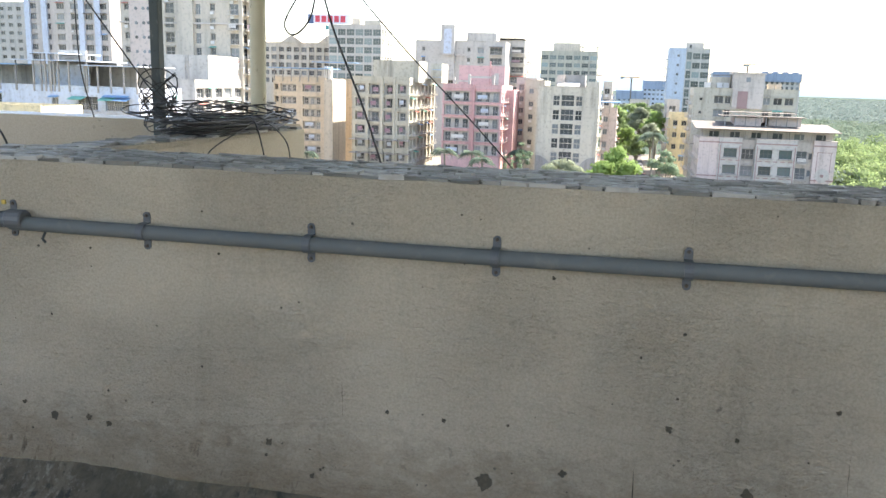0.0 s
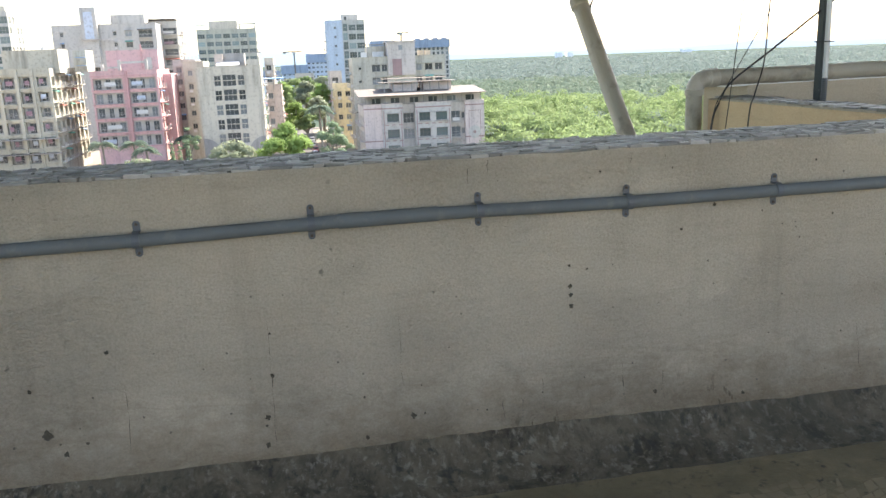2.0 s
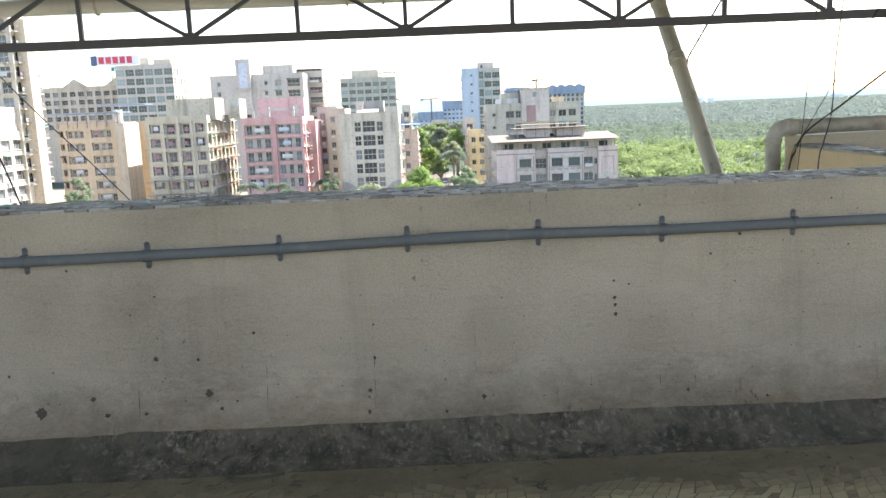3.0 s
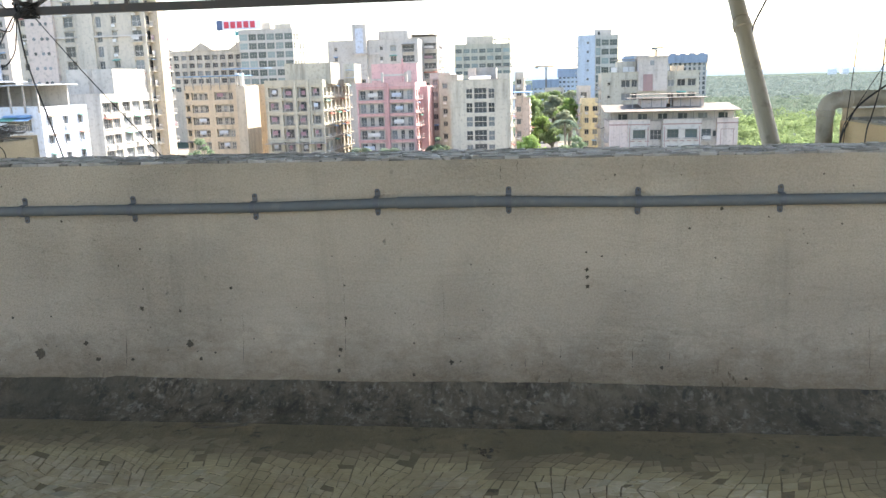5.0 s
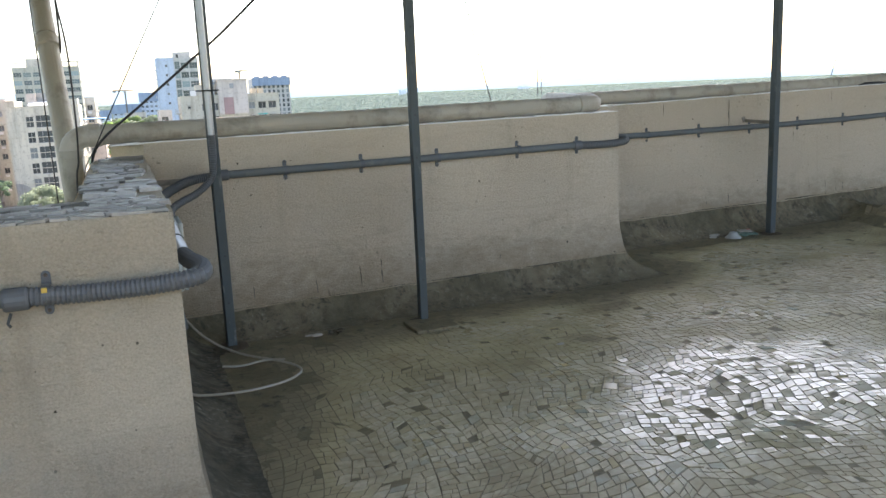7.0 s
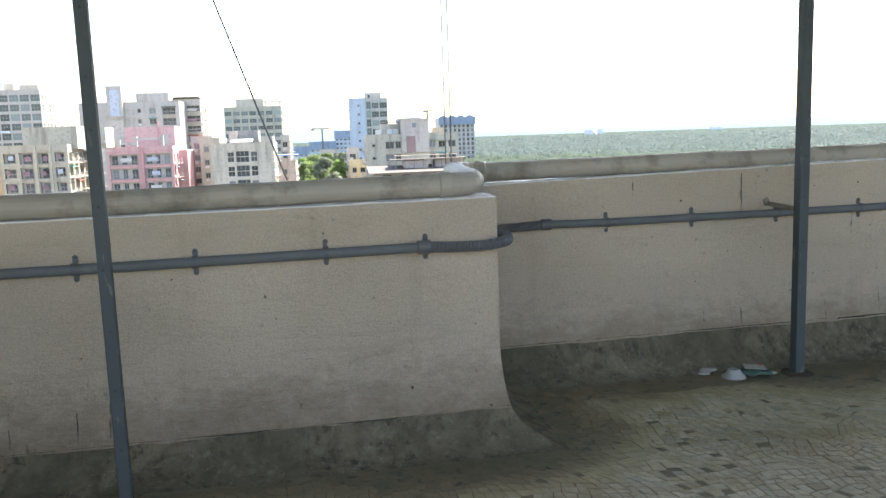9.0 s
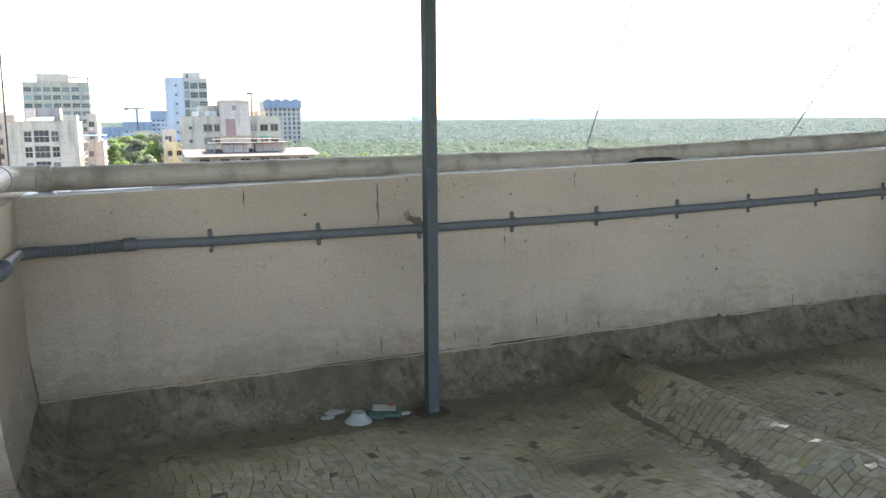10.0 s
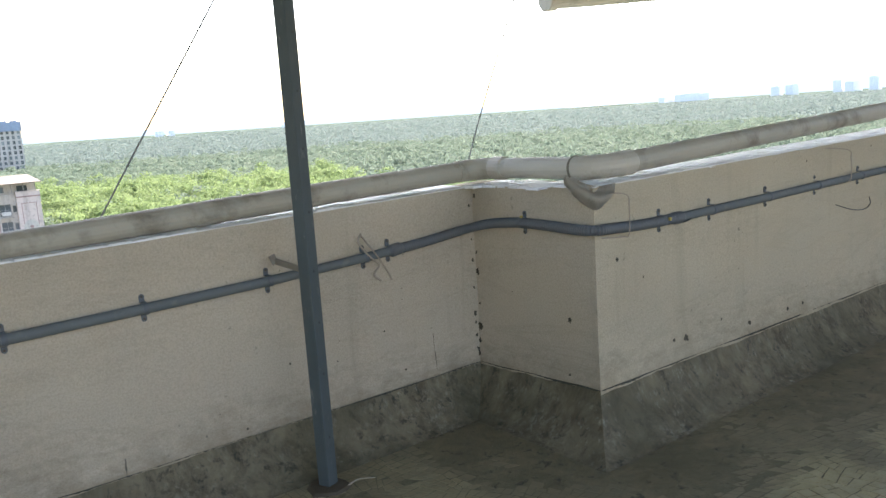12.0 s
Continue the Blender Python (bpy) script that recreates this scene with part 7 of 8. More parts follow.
for k, (x, y, tp, s) in enumerate(((2.4, 180, -7.2, 3.6), (-41.5, 172, -11.8, 3.2), (-36.2, 176, -12.4, 3.2), (-33.2, 172, -13.4, 3.0), (-75.5, 178, -14.5, 3.0), (-27.5, 190, -13.0, 3.0), (-88, 150, -13.0, 3.2), (-78, 150, -15.0, 3.0))):
    palm(x, y, tp, s, 60 + k)
for k, x in enumerate((-28.9, -27.4, -25.6)):
    t = thing("conifer", (x, 178, GZ), "slim dark conifer beside the cream block", "tree", "conifers")
    part("trunk", tube([(x, 178, GZ), (x, 178, GZ + 5)], [0.15, 0.05], 8), M_BARK, t)
    card_object("crown", cards(np.random.default_rng(80 + k), [(x, 178, GZ + 1.2 + j * 0.9, 0.95 - 0.09 * j) for j in range(8)], 90, 0.25, 1.1), M_LDARK, t)

# ---- mangrove forest: joined masses of foliage, nearer ones denser ----
rng = np.random.default_rng(5)


def scatter(n, a0, a1, r0, r1):
    a = np.radians(rng.uniform(a0, a1, n))
    r = np.sqrt(rng.uniform(r0 * r0, r1 * r1, n))
    return np.sin(a) * r, np.cos(a) * r, r


def outside_city(x, y):
    return (x > 46) | ((y > 300) & (x > 15 + (y - 300) * 0.02)) | ((y > 480) & (x > -160))


# bright belt beside the blocks
x, y, r = scatter(1150, 11, 46, 105, 340)
lim = np.interp(np.degrees(np.arctan2(x, y)), [11, 16, 24, 32, 40, 46], [340, 340, 320, 265, 195, 120])
keep = outside_city(x, y) & (r < lim + rng.normal(size=len(x)) * 14)
x, y, r = x[keep], y[keep], r[keep]
cs = []
for px, py in zip(x, y):
    w = rng.uniform(2.2, 4.4)
    tp = -13.6 + 3.0 * noise.noise(Vector((px * 0.06, py * 0.06, 0))) + rng.uniform(-1.8, 1.8)
    for k in range(5):
        cs.append((px + rng.normal() * w * 0.55, py + rng.normal() * w * 0.55, tp - w * rng.uniform(0.6, 2.0), w * rng.uniform(0.45, 0.8)))
ob = card_object("bright_forest", cards(rng, cs, 19, 0.29, 0.8, 0.5, 0.4), M_LBRIGHT)
tagged(ob, "belt of tall bright green trees beside the blocks", "forest", kind="stuff")
# grey-green mangrove, middle distance
x, y, r = scatter(8200, 8, 74, 85, 620)
keep = outside_city(x, y) & (x > 46)
x, y, r = x[keep], y[keep], r[keep]
cs = []
for px, py, pr in zip(x, y, r):
    w = rng.uniform(1.7, 3.6)
    tp = -17.0 + 0.9 * noise.noise(Vector((px * 0.02, py * 0.02, 2))) + rng.uniform(-0.6, 0.8) + (2.0 if rng.random() < 0.03 else 0)
    cs.append((px, py, tp - w * 0.6, w))
    if pr < 360:
        cs.append((px + rng.normal() * w * 0.6, py + rng.normal() * w * 0.6, tp - w * 0.9, w * 0.7))
ob = card_object("mangrove_forest", cards(rng, cs, 7.0, 0.5, 0.7, 0.5), M_LMANG)
tagged(ob, "dense grey-green mangrove forest on the plain", "forest", kind="stuff")
# far mangrove: the same canopy in coarser clumps, haze mixed into its leaf colour
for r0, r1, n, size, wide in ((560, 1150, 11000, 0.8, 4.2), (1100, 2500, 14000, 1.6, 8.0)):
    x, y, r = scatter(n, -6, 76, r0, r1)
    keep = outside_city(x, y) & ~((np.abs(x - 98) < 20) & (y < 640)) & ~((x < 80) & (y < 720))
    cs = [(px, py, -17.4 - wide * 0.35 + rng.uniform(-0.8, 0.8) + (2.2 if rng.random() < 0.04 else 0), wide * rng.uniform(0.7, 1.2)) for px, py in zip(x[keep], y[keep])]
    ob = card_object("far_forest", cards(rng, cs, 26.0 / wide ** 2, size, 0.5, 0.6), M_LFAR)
    tagged(ob, "far mangrove canopy to the horizon, leaves paled and blued for haze", "forest", kind="stuff")

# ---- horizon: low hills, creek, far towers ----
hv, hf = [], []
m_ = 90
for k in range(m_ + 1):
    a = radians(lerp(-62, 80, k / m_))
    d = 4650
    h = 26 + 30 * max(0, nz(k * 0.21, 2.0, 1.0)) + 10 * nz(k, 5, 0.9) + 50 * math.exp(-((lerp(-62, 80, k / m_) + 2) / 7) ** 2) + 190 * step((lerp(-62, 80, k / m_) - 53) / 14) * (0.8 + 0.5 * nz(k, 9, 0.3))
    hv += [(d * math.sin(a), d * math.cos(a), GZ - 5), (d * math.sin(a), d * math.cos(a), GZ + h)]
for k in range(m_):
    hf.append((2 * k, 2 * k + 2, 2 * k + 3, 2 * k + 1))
tagged(raw("backdrop", hv, hf, M_HILL), "backdrop of hills, painted haze blue and faintly glowing", "hills", kind="structure")
tagged(part("water", bm_box(2650, 3050, 2500, 2620, GZ + 4.0, GZ + 4.4), M_WATER, None), "bright strip of creek water in the distance", "water", kind="structure")
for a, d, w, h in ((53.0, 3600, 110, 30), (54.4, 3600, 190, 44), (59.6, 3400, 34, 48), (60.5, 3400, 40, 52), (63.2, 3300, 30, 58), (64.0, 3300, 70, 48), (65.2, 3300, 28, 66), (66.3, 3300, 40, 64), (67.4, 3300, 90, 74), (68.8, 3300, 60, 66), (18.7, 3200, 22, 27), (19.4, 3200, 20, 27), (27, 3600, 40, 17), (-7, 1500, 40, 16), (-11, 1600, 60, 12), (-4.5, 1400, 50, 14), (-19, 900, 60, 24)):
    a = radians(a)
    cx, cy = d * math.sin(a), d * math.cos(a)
    t = thing("far_tower", (cx, cy, GZ), "far tower on the horizon, painted pale for haze", "tower", "far towers")
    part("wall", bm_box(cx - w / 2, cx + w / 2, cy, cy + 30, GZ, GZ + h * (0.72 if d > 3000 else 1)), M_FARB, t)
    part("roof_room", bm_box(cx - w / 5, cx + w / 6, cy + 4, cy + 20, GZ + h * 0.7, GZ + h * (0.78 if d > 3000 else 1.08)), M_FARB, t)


# the town's streets lie half a degree askew to the terrace
TOWN_TURN = Matrix.Rotation(radians(-0.5), 4, "Z")
for ob in list(scene.objects):
    if ob.parent is None and ob.name.split(".")[0] in ("apartment_block", "roof_sign", "tower_crane", "car", "tree", "palm_tree", "conifer", "yard", "road"):
        ob.matrix_basis = TOWN_TURN @ ob.matrix_basis


# ---- pits, cracks and stains in the plaster ----
def blotch(x, z, r, i=2, y=0.0, mat=None, stretch=1.0, name="pit"):
    """A ragged shallow pit on the face of wall i."""
    d, n = normal_of(i)
    b = bmesh.new()
    off = flare_at(i, z) + 0.0035
    base = Vector((x, LINE[i][1], z)) if abs(d.x) > 0.5 else Vector((LINE[i][0], x, z))
    base += n * off
    w = n * 0.006 * nz(x + base.y if abs(d.x) > 0.5 else base.x + x, z, 2.2, 1.0)
    base += w
    up = (Vector((0, 0, 1)) - n * (flare_at(i, z + 0.02) - flare_at(i, z - 0.02)) / -0.04).normalized()
    k = 19
    c = b.verts.new(base - n * 0.002)
    ring = []
    for j in range(k):
        a = 2 * math.pi * j / k
        q = 0.78 * r * (1 + 0.55 * nz(x * 31 + math.cos(a) * 1.3, z * 17 + math.sin(a) * 1.3, 1.0) + 0.5 * nz(x * 31 + j * 1.7, z * 17, 1.0))
        ring.append(b.verts.new(base + d * math.cos(a) * q + up * math.sin(a) * q * stretch))
    for j in range(k):
        b.faces.new((c, ring[j], ring[(j + 1) % k]))
    return part(name, b, mat or M_PIT, WALL_OBS[WALLS[i][0]])


for x, z, r in ((-5.962, 0.401, 0.018), (-5.841, 0.405, 0.013), (-5.77, 0.392, 0.012), (-6.072, 0.433, 0.009), (-5.229, 0.398, 0.013), (-4.568, 0.362, 0.029), (-3.85, 0.41, 0.019), (-4.346, 0.407, 0.013), (-4.285, 0.336, 0.014),
                (-5.084, 0.315, 0.009), (-3.643, 0.665, 0.009), (-3.886, 0.559, 0.008), (-4.694, 0.522, 0.008), (-4.864, 0.529, 0.008), (-4.402, 0.968, 0.007), (-5.388, 0.966, 0.006), (-4.047, 0.842, 0.006), (-4.066, 0.57, 0.012),
                (-3.134, 0.53, 0.009), (-3.16, 0.39, 0.011), (-3.164, 0.302, 0.011), (-3.797, 0.346, 0.011), (-3.732, 0.372, 0.007), (-2.67, 0.342, 0.012), (-2.833, 0.288, 0.008), (-4.121, 0.336, 0.01), (-2.096, 0.82, 0.006), (-2.093, 0.745, 0.009),
                (-2.09, 0.714, 0.009), (-2.089, 0.673, 0.01), (-1.555, 0.998, 0.009), (-1.68, 0.918, 0.006), (-1.983, 1.141, 0.006), (-0.844, 0.763, 0.01), (-1.781, 0.329, 0.009), (-1.44, 0.29, 0.008), (-0.157, 0.304, 0.01), (-0.422, 0.294, 0.007)):
    blotch(x, z, r)
rng = random.Random(21)
for k in range(120):
    blotch(rng.uniform(-6.2, -0.1), 0.33 + 0.85 * rng.random() ** 1.5, rng.uniform(0.0022, 0.0055), mat=M_PITS if k % 2 else M_PIT)
for x, z, r in ((2.6, 0.462, 0.009), (0.556, 0.953, 0.006), (1.977, 0.916, 0.007), (0.497, 1.136, 0.007), (2.955, 0.358, 0.008), (1.2, 0.7, 0.005), (2.24, 1.18, 0.005)):
    blotch(x, z, r, 4)
for x, z, r in ((6.706, 0.724, 0.011), (6.713, 0.448, 0.018), (6.78, 0.44, 0.01), (6.752, 1.238, 0.007), (6.361, 0.999, 0.006), (6.697, 0.98, 0.006), (6.373, 1.242, 0.006), (5.354, 1.225, 0.007), (5.077, 1.217, 0.006), (6.131, 1.181, 0.006), (4.26, 1.164, 0.008), (5.085, 0.699, 0.006), (8.671, 0.554, 0.007), (7.804, 0.498, 0.007), (8.566, 0.775, 0.006)):
    blotch(x, z, r, 6)
for y, z, r in ((2.602, 0.817, 0.022), (2.598, 0.554, 0.012), (3.262, 0.976, 0.026), (3.262, 0.678, 0.03), (3.258, 1.236, 0.012), (3.262, 0.599, 0.016), (3.262, 0.53, 0.018), (3.262, 1.38, 0.014), (3.262, 0.8, 0.01), (3.262, 1.08, 0.012), (3.0, 0.9, 0.005)):
    blotch(y, z, r * 0.75, 7, stretch=1.25 if y > 3.2 else 1.0)
for z, r in ((1.33, 0.011), (1.15, 0.008), (1.04, 0.014), (0.89, 0.01), (0.75, 0.018), (0.7, 0.012), (0.63, 0.013), (0.555, 0.015)):
    blotch(9.15, z, r * 0.7, 6, stretch=1.4)
for x, z, r in ((9.797, 0.627, 0.022), (9.702, 0.634, 0.012), (9.316, 1.103, 0.012), (10.717, 0.595, 0.013), (10.879, 0.597, 0.012), (10.341, 0.592, 0.016), (11.714, 1.439, 0.008), (10.949, 1.411, 0.007), (9.5, 0.99, 0.007), (10.1, 0.66, 0.008)):
    blotch(x, z, r, 8)
rng = random.Random(8)
for i, n_, a, b_ in ((4, 12, 0.3, 2.9), (6, 26, 3.2, 9.0), (8, 12, 9.4, 12.8)):
    for k in range(n_):
        blotch(rng.uniform(a, b_), rng.uniform(0.6, 1.24), rng.uniform(0.003, 0.006), i, mat=M_PITS if k % 2 else M_PIT)


def crack(x, z0, z1, w, i=2, seed=0):
    """A narrow ragged crack or run that goes down the face."""
    d, n = normal_of(i)
    b = bmesh.new()
    left, right = [], []
    m = max(5, int((z0 - z1) / 0.025))
    for k in range(m + 1):
        z = lerp(z0, z1, k / m)
        xx = x + 0.006 * nz(k, seed, 0.6)
        off = flare_at(i, z) + 0.0055
        ww = w * (0.35 + 0.65 * abs(nz(k, seed + 4, 0.9))) * (1 - 0.6 * abs(2 * k / m - 1))
        p = Vector((xx, LINE[i][1], z)) + n * (off + 0.006 * nz(xx + LINE[i][1], z, 2.2, 1.0))
        ww = (1.9 if i > 2 else 1.0) * ww if nz(k, seed + 9, 0.7) > (-0.12 if i > 2 else 0.08) else 0.0002
        left.append(b.verts.new(p - d * ww))
        right.append(b.verts.new(p + d * ww))
    for k in range(m):
        b.faces.new((left[k], right[k], right[k + 1], left[k + 1]))
    part("crack", b, M_PIT if w < 0.004 else M_PITS, WALL_OBS[WALLS[i][0]])


for k, (x, z0, z1, w) in enumerate(((-4.05, 1.19, 1.10, 0.003), (-3.35, 1.195, 1.14, 0.004), (-2.38, 1.205, 1.165, 0.005), (-1.872, 1.2, 1.165, 0.003), (-3.137, 0.72, 0.30, 0.0025), (-1.9, 0.45, 0.3, 0.003), (-2.35, 0.40, 0.30, 0.004), (-2.2, 0.42, 0.31, 0.004), (-2.28, 0.36, 0.29, 0.003), (-1.75, 0.40, 0.30, 0.003), (-4.15, 0.45, 0.30, 0.0025), (-5.0, 0.62, 0.5, 0.002), (-2.45, 1.195, 1.13, 0.003), (-1.75, 1.19, 1.15, 0.003), (-0.95, 0.5, 0.3, 0.002), (-3.6, 0.55, 0.33, 0.002), (-2.7, 0.7, 0.45, 0.002))):
    crack(x, z0, z1, w, 2, k)
for k, (x, z0, z1, w) in enumerate(((0.892, 0.488, 0.342, 0.004), (1.301, 0.5, 0.355, 0.006), (1.164, 0.472, 0.345, 0.003), (0.521, 0.493, 0.348, 0.005))):
    crack(x, z0, z1, w, 4, 30 + k)
for k, (x, z0, z1, w) in enumerate(((4.392, 0.519, 0.436, 0.007), (4.624, 0.53, 0.438, 0.005), (5.024, 0.571, 0.441, 0.004), (5.154, 0.535, 0.442, 0.005), (5.321, 1.074, 0.925, 0.004), (5.506, 0.557, 0.455, 0.004), (5.69, 0.595, 0.456, 0.004), (5.81, 0.541, 0.448, 0.006), (5.893, 0.523, 0.449, 0.007), (5.736, 1.329, 1.227, 0.004), (4.624, 1.306, 1.084, 0.005), (7.273, 0.526, 0.46, 0.004), (8.861, 0.7, 0.512, 0.003), (3.972, 1.298, 1.206, 0.003))):
    crack(x, z0, z1, w, 6, 50 + k)


# ---- broken tiles: coping of the parapets, then the floor mosaic ----
def quad_rows(u0, u1, v0, v1, cell, rng, spread=0.35, short=0.65, long=1.5):
    """Rough rows of four-sided pieces over a rectangle: corner lists."""
    v = v0
    while v < v1:
        hgt = cell * rng.uniform(0.75, 1.15)
        u = u0 - rng.uniform(0, cell)
        while u < u1:
            w = cell * rng.uniform(short, long)
            g = cell * 0.05
            j = lambda: rng.uniform(-0.5, 0.5) * cell * spread * 0.4
            yield [(u + g + j(), v + g + j()), (u + w - g + j(), v + g + j()), (u + w - g + j(), v + hgt - g + j()), (u + g + j(), v + hgt - g + j())]
            u += w
        v += hgt


def crazy_paving(u0, u1, v0, v1, cell, most, rng):
    """Crazy paving: the cells of an uneven net, split across their longer sides until no side is over most."""
    nu, nv = int((u1 - u0) / cell), int((v1 - v0) / cell)
    net = {(i, j): (u0 + (i + rng.uniform(-0.3, 0.3)) * cell, v0 + (j + rng.uniform(-0.3, 0.3)) * cell) for j in range(nv + 1) for i in range(nu + 1)}
    span = lambda p, q: math.hypot(p[0] - q[0], p[1] - q[1])
    todo = [[net[i, j], net[i + 1, j], net[i + 1, j + 1], net[i, j + 1]] for j in range(nv) for i in range(nu)]
    while todo:
        q = todo.pop()
        a, b = (span(q[0], q[1]) + span(q[3], q[2])) / 2, (span(q[1], q[2]) + span(q[0], q[3])) / 2
        if b > a:
            q = q[1:] + q[:1]
        if max(a, b) > most * rng.uniform(0.8, 1.25):
            k0 = rng.uniform(0.36, 0.64)
            k1 = max(0.3, min(0.7, k0 + rng.uniform(-0.16, 0.16)))
            m0 = (lerp(q[0][0], q[1][0], k0), lerp(q[0][1], q[1][1], k0))
            m1 = (lerp(q[3][0], q[2][0], k1), lerp(q[3][1], q[2][1], k1))
            todo += [[q[0], m0, m1, q[3]], [m0, q[1], q[2], m1]]
        else:
            cx, cy = sum(p[0] for p in q) / 4, sum(p[1] for p in q) / 4
            yield [(cx + (p[0] - cx) * rng.uniform(0.88, 0.95), cy + (p[1] - cy) * rng.uniform(0.87, 0.94)) for p in q]


def piece(corners, height, thick, rng, tilt):
    """Eight points of one tile: its foot and, a little smaller, its top."""
    cx, cy = sum(c[0] for c in corners) / 4, sum(c[1] for c in corners) / 4
    tx, ty = rng.uniform(-tilt, tilt), rng.uniform(-tilt, tilt)
    low, high = [], []
    zc = height(cx, cy)
    gx, gy = (height(cx + 0.012, cy) - zc) / 0.012, (height(cx, cy + 0.012) - zc) / 0.012
    for x, y in corners:
        z = zc + gx * (x - cx) + gy * (y - cy)
        low.append((x, y, z - 0.007))
        xx, yy = cx + (x - cx) * 0.955, cy + (y - cy) * 0.955
        high.append((xx, yy, z + thick + tx * (xx - cx) + ty * (yy - cy)))
    return low + high


FACES = [(4, 5, 6, 7), (0, 1, 5, 4), (1, 2, 6, 5), (2, 3, 7, 6), (3, 0, 4, 7)]


def lay(pieces, singles, mat, parent, rest_name, rest_label, silt=None):
    """The pieces that singles() picks become objects of their own, up to 300; the others one joined part."""
    V, F, S, made = [], [], [], 0

    def coat(ob, values):
        if silt:
            ob.data.attributes.new("silt", "FLOAT", "FACE").data.foreach_set("value", values)
    for n, p in enumerate(pieces):
        if made < 300 and singles(p):
            coat(raw("tile", p, FACES, mat, parent), [silt[n] if silt else 0.0] * len(FACES))
            made += 1
        else:
            k = len(V)
            V += p
            F += [tuple(i + k for i in f) for f in FACES]
            S += [silt[n] if silt else 0.0] * len(FACES)
    if V:
        rest = tagged(raw(rest_name, V, F, mat, parent, rest_label), kind="stuff")
        coat(rest, S)


# front wall and returns: weathered broken tiles
rng = random.Random(3)
mort = bm_box(-6.34, -0.0, 0.012, 0.36, 1.195, 1.2155)
part("mortar", mort, M_MORTAR, WALL_OBS["wall_front"])
top_z = lambda x, y: 1.2175 + 0.0015 * nz(x, y, 5)
P = [piece([(q[0], max(q[1], 0.006 + 0.003 * math.sin(q[0] * 40))) for q in c], top_z, rng.uniform(0.0005, 0.008), rng, 0.09) for c in quad_rows(-6.35, 0.0, 0.002, 0.365, 0.034, rng, 0.9, 0.9, 3.2) if min(q[0] for q in c) > -6.37 and max(q[0] for q in c) < 0.02 and max(q[1] for q in c) < 0.39]
lay(P, lambda p: -4.9 < p[0][0] < -0.5 and p[0][1] < 0.3, M_TOPTILE, WALL_OBS["wall_front"], "tile_rest", "broken coping tiles")
for nm, x0, x1, f in (("wall_return_east", -0.244, 0.008, lambda x, y: lerp(1.215, 1.208, y / 2.452)), ("wall_return_west", -6.346, -6.084, lambda x, y: lerp(1.215, 1.185, y / 2.45))):
    P = [piece(c, lambda x, y: f(x, y) + 0.003, rng.uniform(0.002, 0.008), rng, 0.05) for c in quad_rows(x0, x1, 0.37, 2.44, 0.09, rng, 0.6) if min(q[0] for q in c) > x0 - 0.01 and max(q[0] for q in c) < x1 + 0.01]
    lay(P, lambda p: nm == "wall_return_east", M_TOPTILE, WALL_OBS[nm], "tile_rest", "broken coping tiles")
# limewashed tiles on the other copings, their white raised for sunlight
for nm, x0, x1, y0, y1, za, zb in (("wall_middle", -0.15, 3.01, 2.456, 2.715, 1.279, 1.30), ("wall_long", 3.03, 9.16, 3.286, 3.555, 1.297, 1.425), ("wall_east", 9.19, 15.9, 2.434, 2.705, 1.447, 1.57), ("wall_far_west", -12.9, -6.36, 2.455, 2.715, 1.2, 1.2)):
    f = lambda x, y: lerp(za, zb, (x - x0) / (x1 - x0)) + 0.001
    corners = [(x0, y0), (x1, y0), (x1, y1), (x0, y1)]
    raw("limewash", [(x, y, f(x, y) - 0.006) for x, y in corners] + [(x, y, f(x, y) + 0.0025) for x, y in corners], [(4, 5, 6, 7), (0, 1, 5, 4), (1, 2, 6, 5), (2, 3, 7, 6), (3, 0, 4, 7)], M_WASHTILE, WALL_OBS[nm], "smooth coat of limewash, whitened for sunlight")
    P = [piece(c, f, rng.uniform(0.002, 0.007), rng, 0.03) for c in quad_rows(x0, x1, y0, y1, 0.095, rng, 0.4) if max(q[1] for q in c) < y1 + 0.02 and min(q[0] for q in c) > x0 - 0.02 and max(q[0] for q in c) < x1 + 0.02]
    lay(P, lambda p: False, M_WASHTILE, WALL_OBS[nm], "tile_rest", "limewashed coping tiles, whitened for sunlight")
P = [piece(c, lambda x, y: lerp(1.445, 1.43, (y - 2.43) / 0.85) + 0.001, 0.004, rng, 0.03) for c in quad_rows(9.18, 9.45, 2.71, 3.27, 0.09, rng, 0.4) if max(q[0] for q in c) < 9.48]
lay(P, lambda p: False, M_WASHTILE, WALL_OBS["wall_jog"], "tile_rest", "limewashed coping tiles, whitened for sunlight")

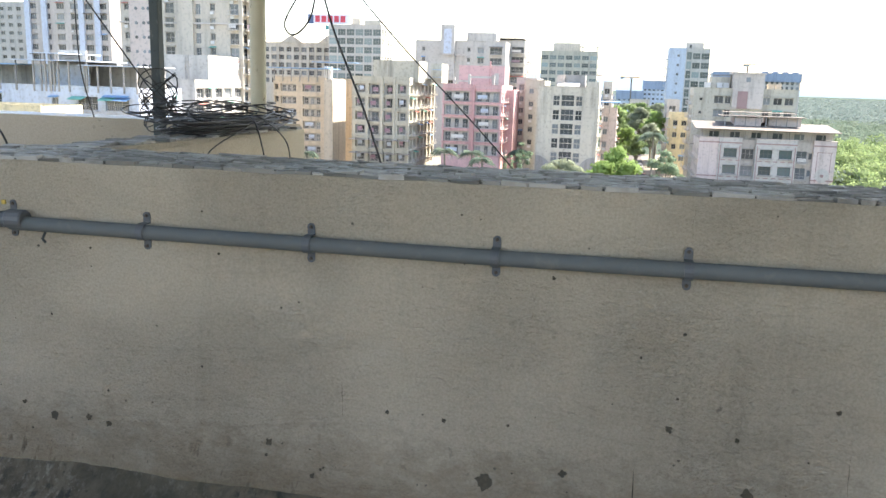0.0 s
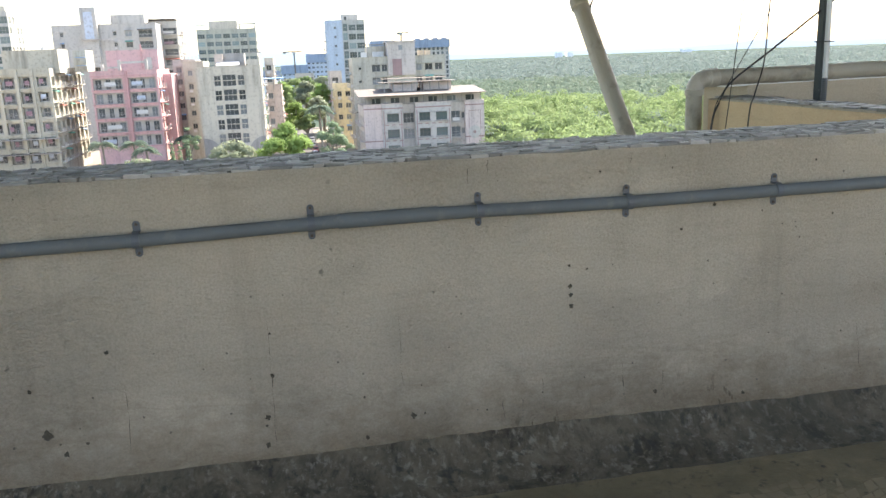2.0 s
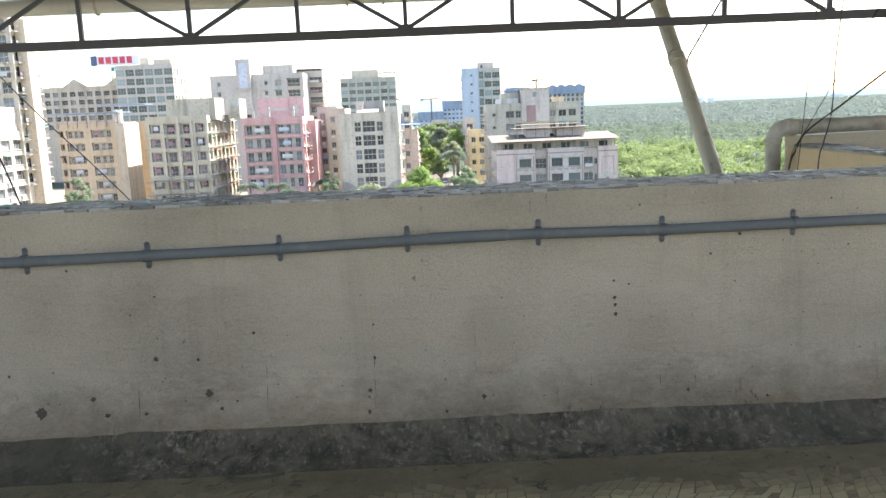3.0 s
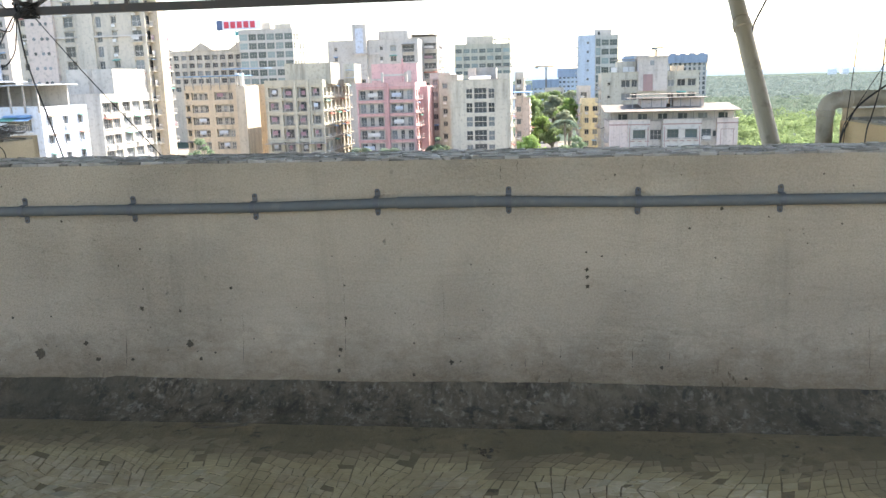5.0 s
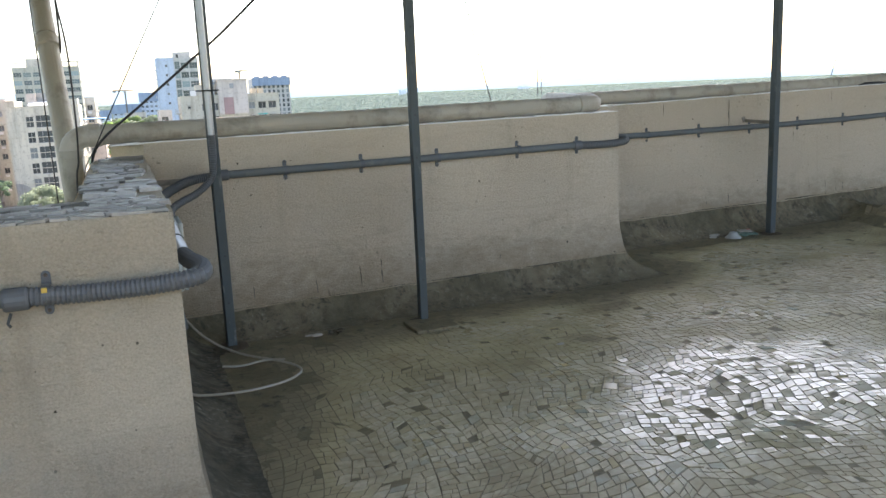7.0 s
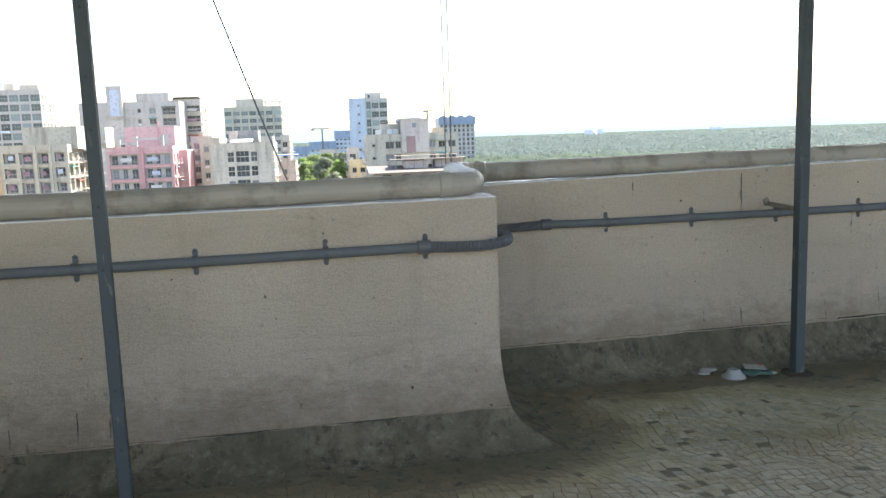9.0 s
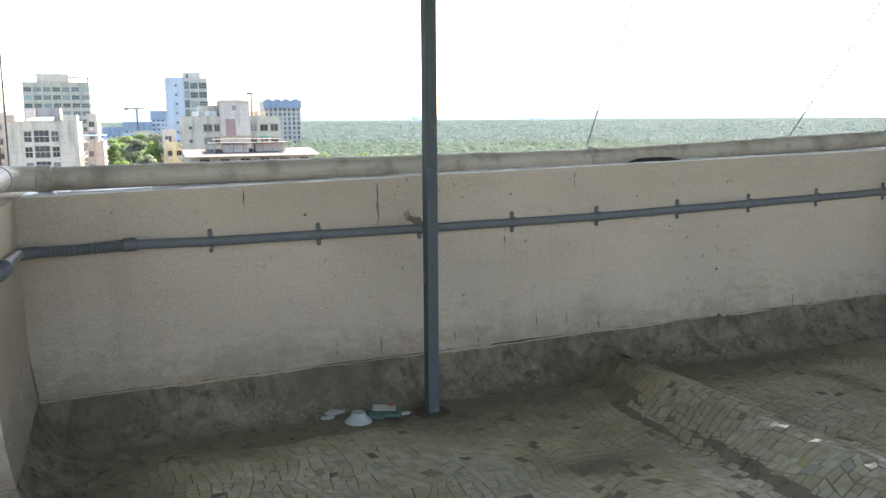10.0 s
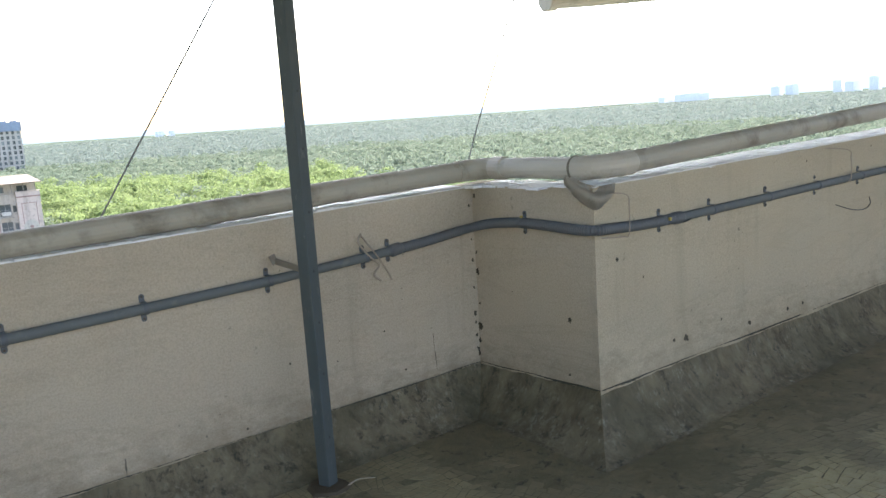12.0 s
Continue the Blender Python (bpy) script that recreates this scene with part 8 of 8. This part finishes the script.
# floor mosaic
rng = random.Random(17)
P, SILT = [], []
for c in crazy_paving(-8.0, 13.5, -3.6, 3.2, 0.19, 0.066, rng):
    w = [(x + 0.16 * math.sin(y * 1.6) + 0.03 * math.sin(x * 2.3 + y * 4), y + 0.24 * math.sin(x * 0.9 + 0.4) + 0.03 * math.sin(y * 3.1 + x * 5)) for x, y in c]
    cx, cy = sum(q[0] for q in w) / 4, sum(q[1] for q in w) / 4
    if not on_terrace(cx, cy, 0.10):
        continue
    if cy < -1.6 and (cx < -5 or cx > 5):
        continue
    dist = line_distance(cx, cy)
    wide = 0.5 + 0.2 * step((cx - 3.2) / 0.8) + 0.3 * step((cx - 7.5) / 0.8) + 0.12 * step((1.6 - cx) / 1.0) * step((cy - 0.3) / 0.8)
    mud = 1.1 * (1 - step((dist - 0.24) / wide)) + 0.55 * nz(cx, cy, 0.85, 5.0) + 0.32 * nz(cx, cy, 2.6, 6.0) + 0.05
    if abs(cx - RIDGE_X) < 0.4:
        mud -= 0.3 * step((2.8 - cy) / 0.5)
    if cx < 0.2 and cy < 0:
        mud += 0.42 * step((cy + 0.95) / 0.6)
    # trodden, cleaner stretch round the corner of the front wall
    mud -= 0.55 * step((cx - 0.1) / 0.25) * step((3.4 - cx) / 0.7) * step((cy + 1.5) / 0.5) * step((1.1 - cy) / 0.8)
    # silt left where the floor drains towards the middle wall
    mud += 0.2 * step((2.9 - cx) / 0.9) * step((cx - 0.2) / 0.4) * step((cy - 0.75) / 0.7)
    if cx > 6.4:
        mud += 0.05 + 0.14 * step((cx - 8.4) / 0.8)
    # small pools of dried mud
    mud += rng.uniform(-0.05, 0.05) + 1.3 * max(0.0, nz(cx, cy, 3.1, 9.0) - 0.2)
    if mud > 1.02 or rng.random() < 0.03:
        continue
    over = max(0.0, min(1.0, (mud - 0.05) / 0.75))
    P.append(piece(w, floor_height, 0.005 - 0.0045 * over - rng.uniform(0, 0.002) * (1 - over), rng, 0.045 - 0.03 * over))
    SILT.append(over)
lay(P, lambda p: 5.35 < p[0][0] < 6.5 and 1.2 < p[0][1] < 2.85, M_TILE, floor, "tile_rest", "broken floor tiles", SILT)
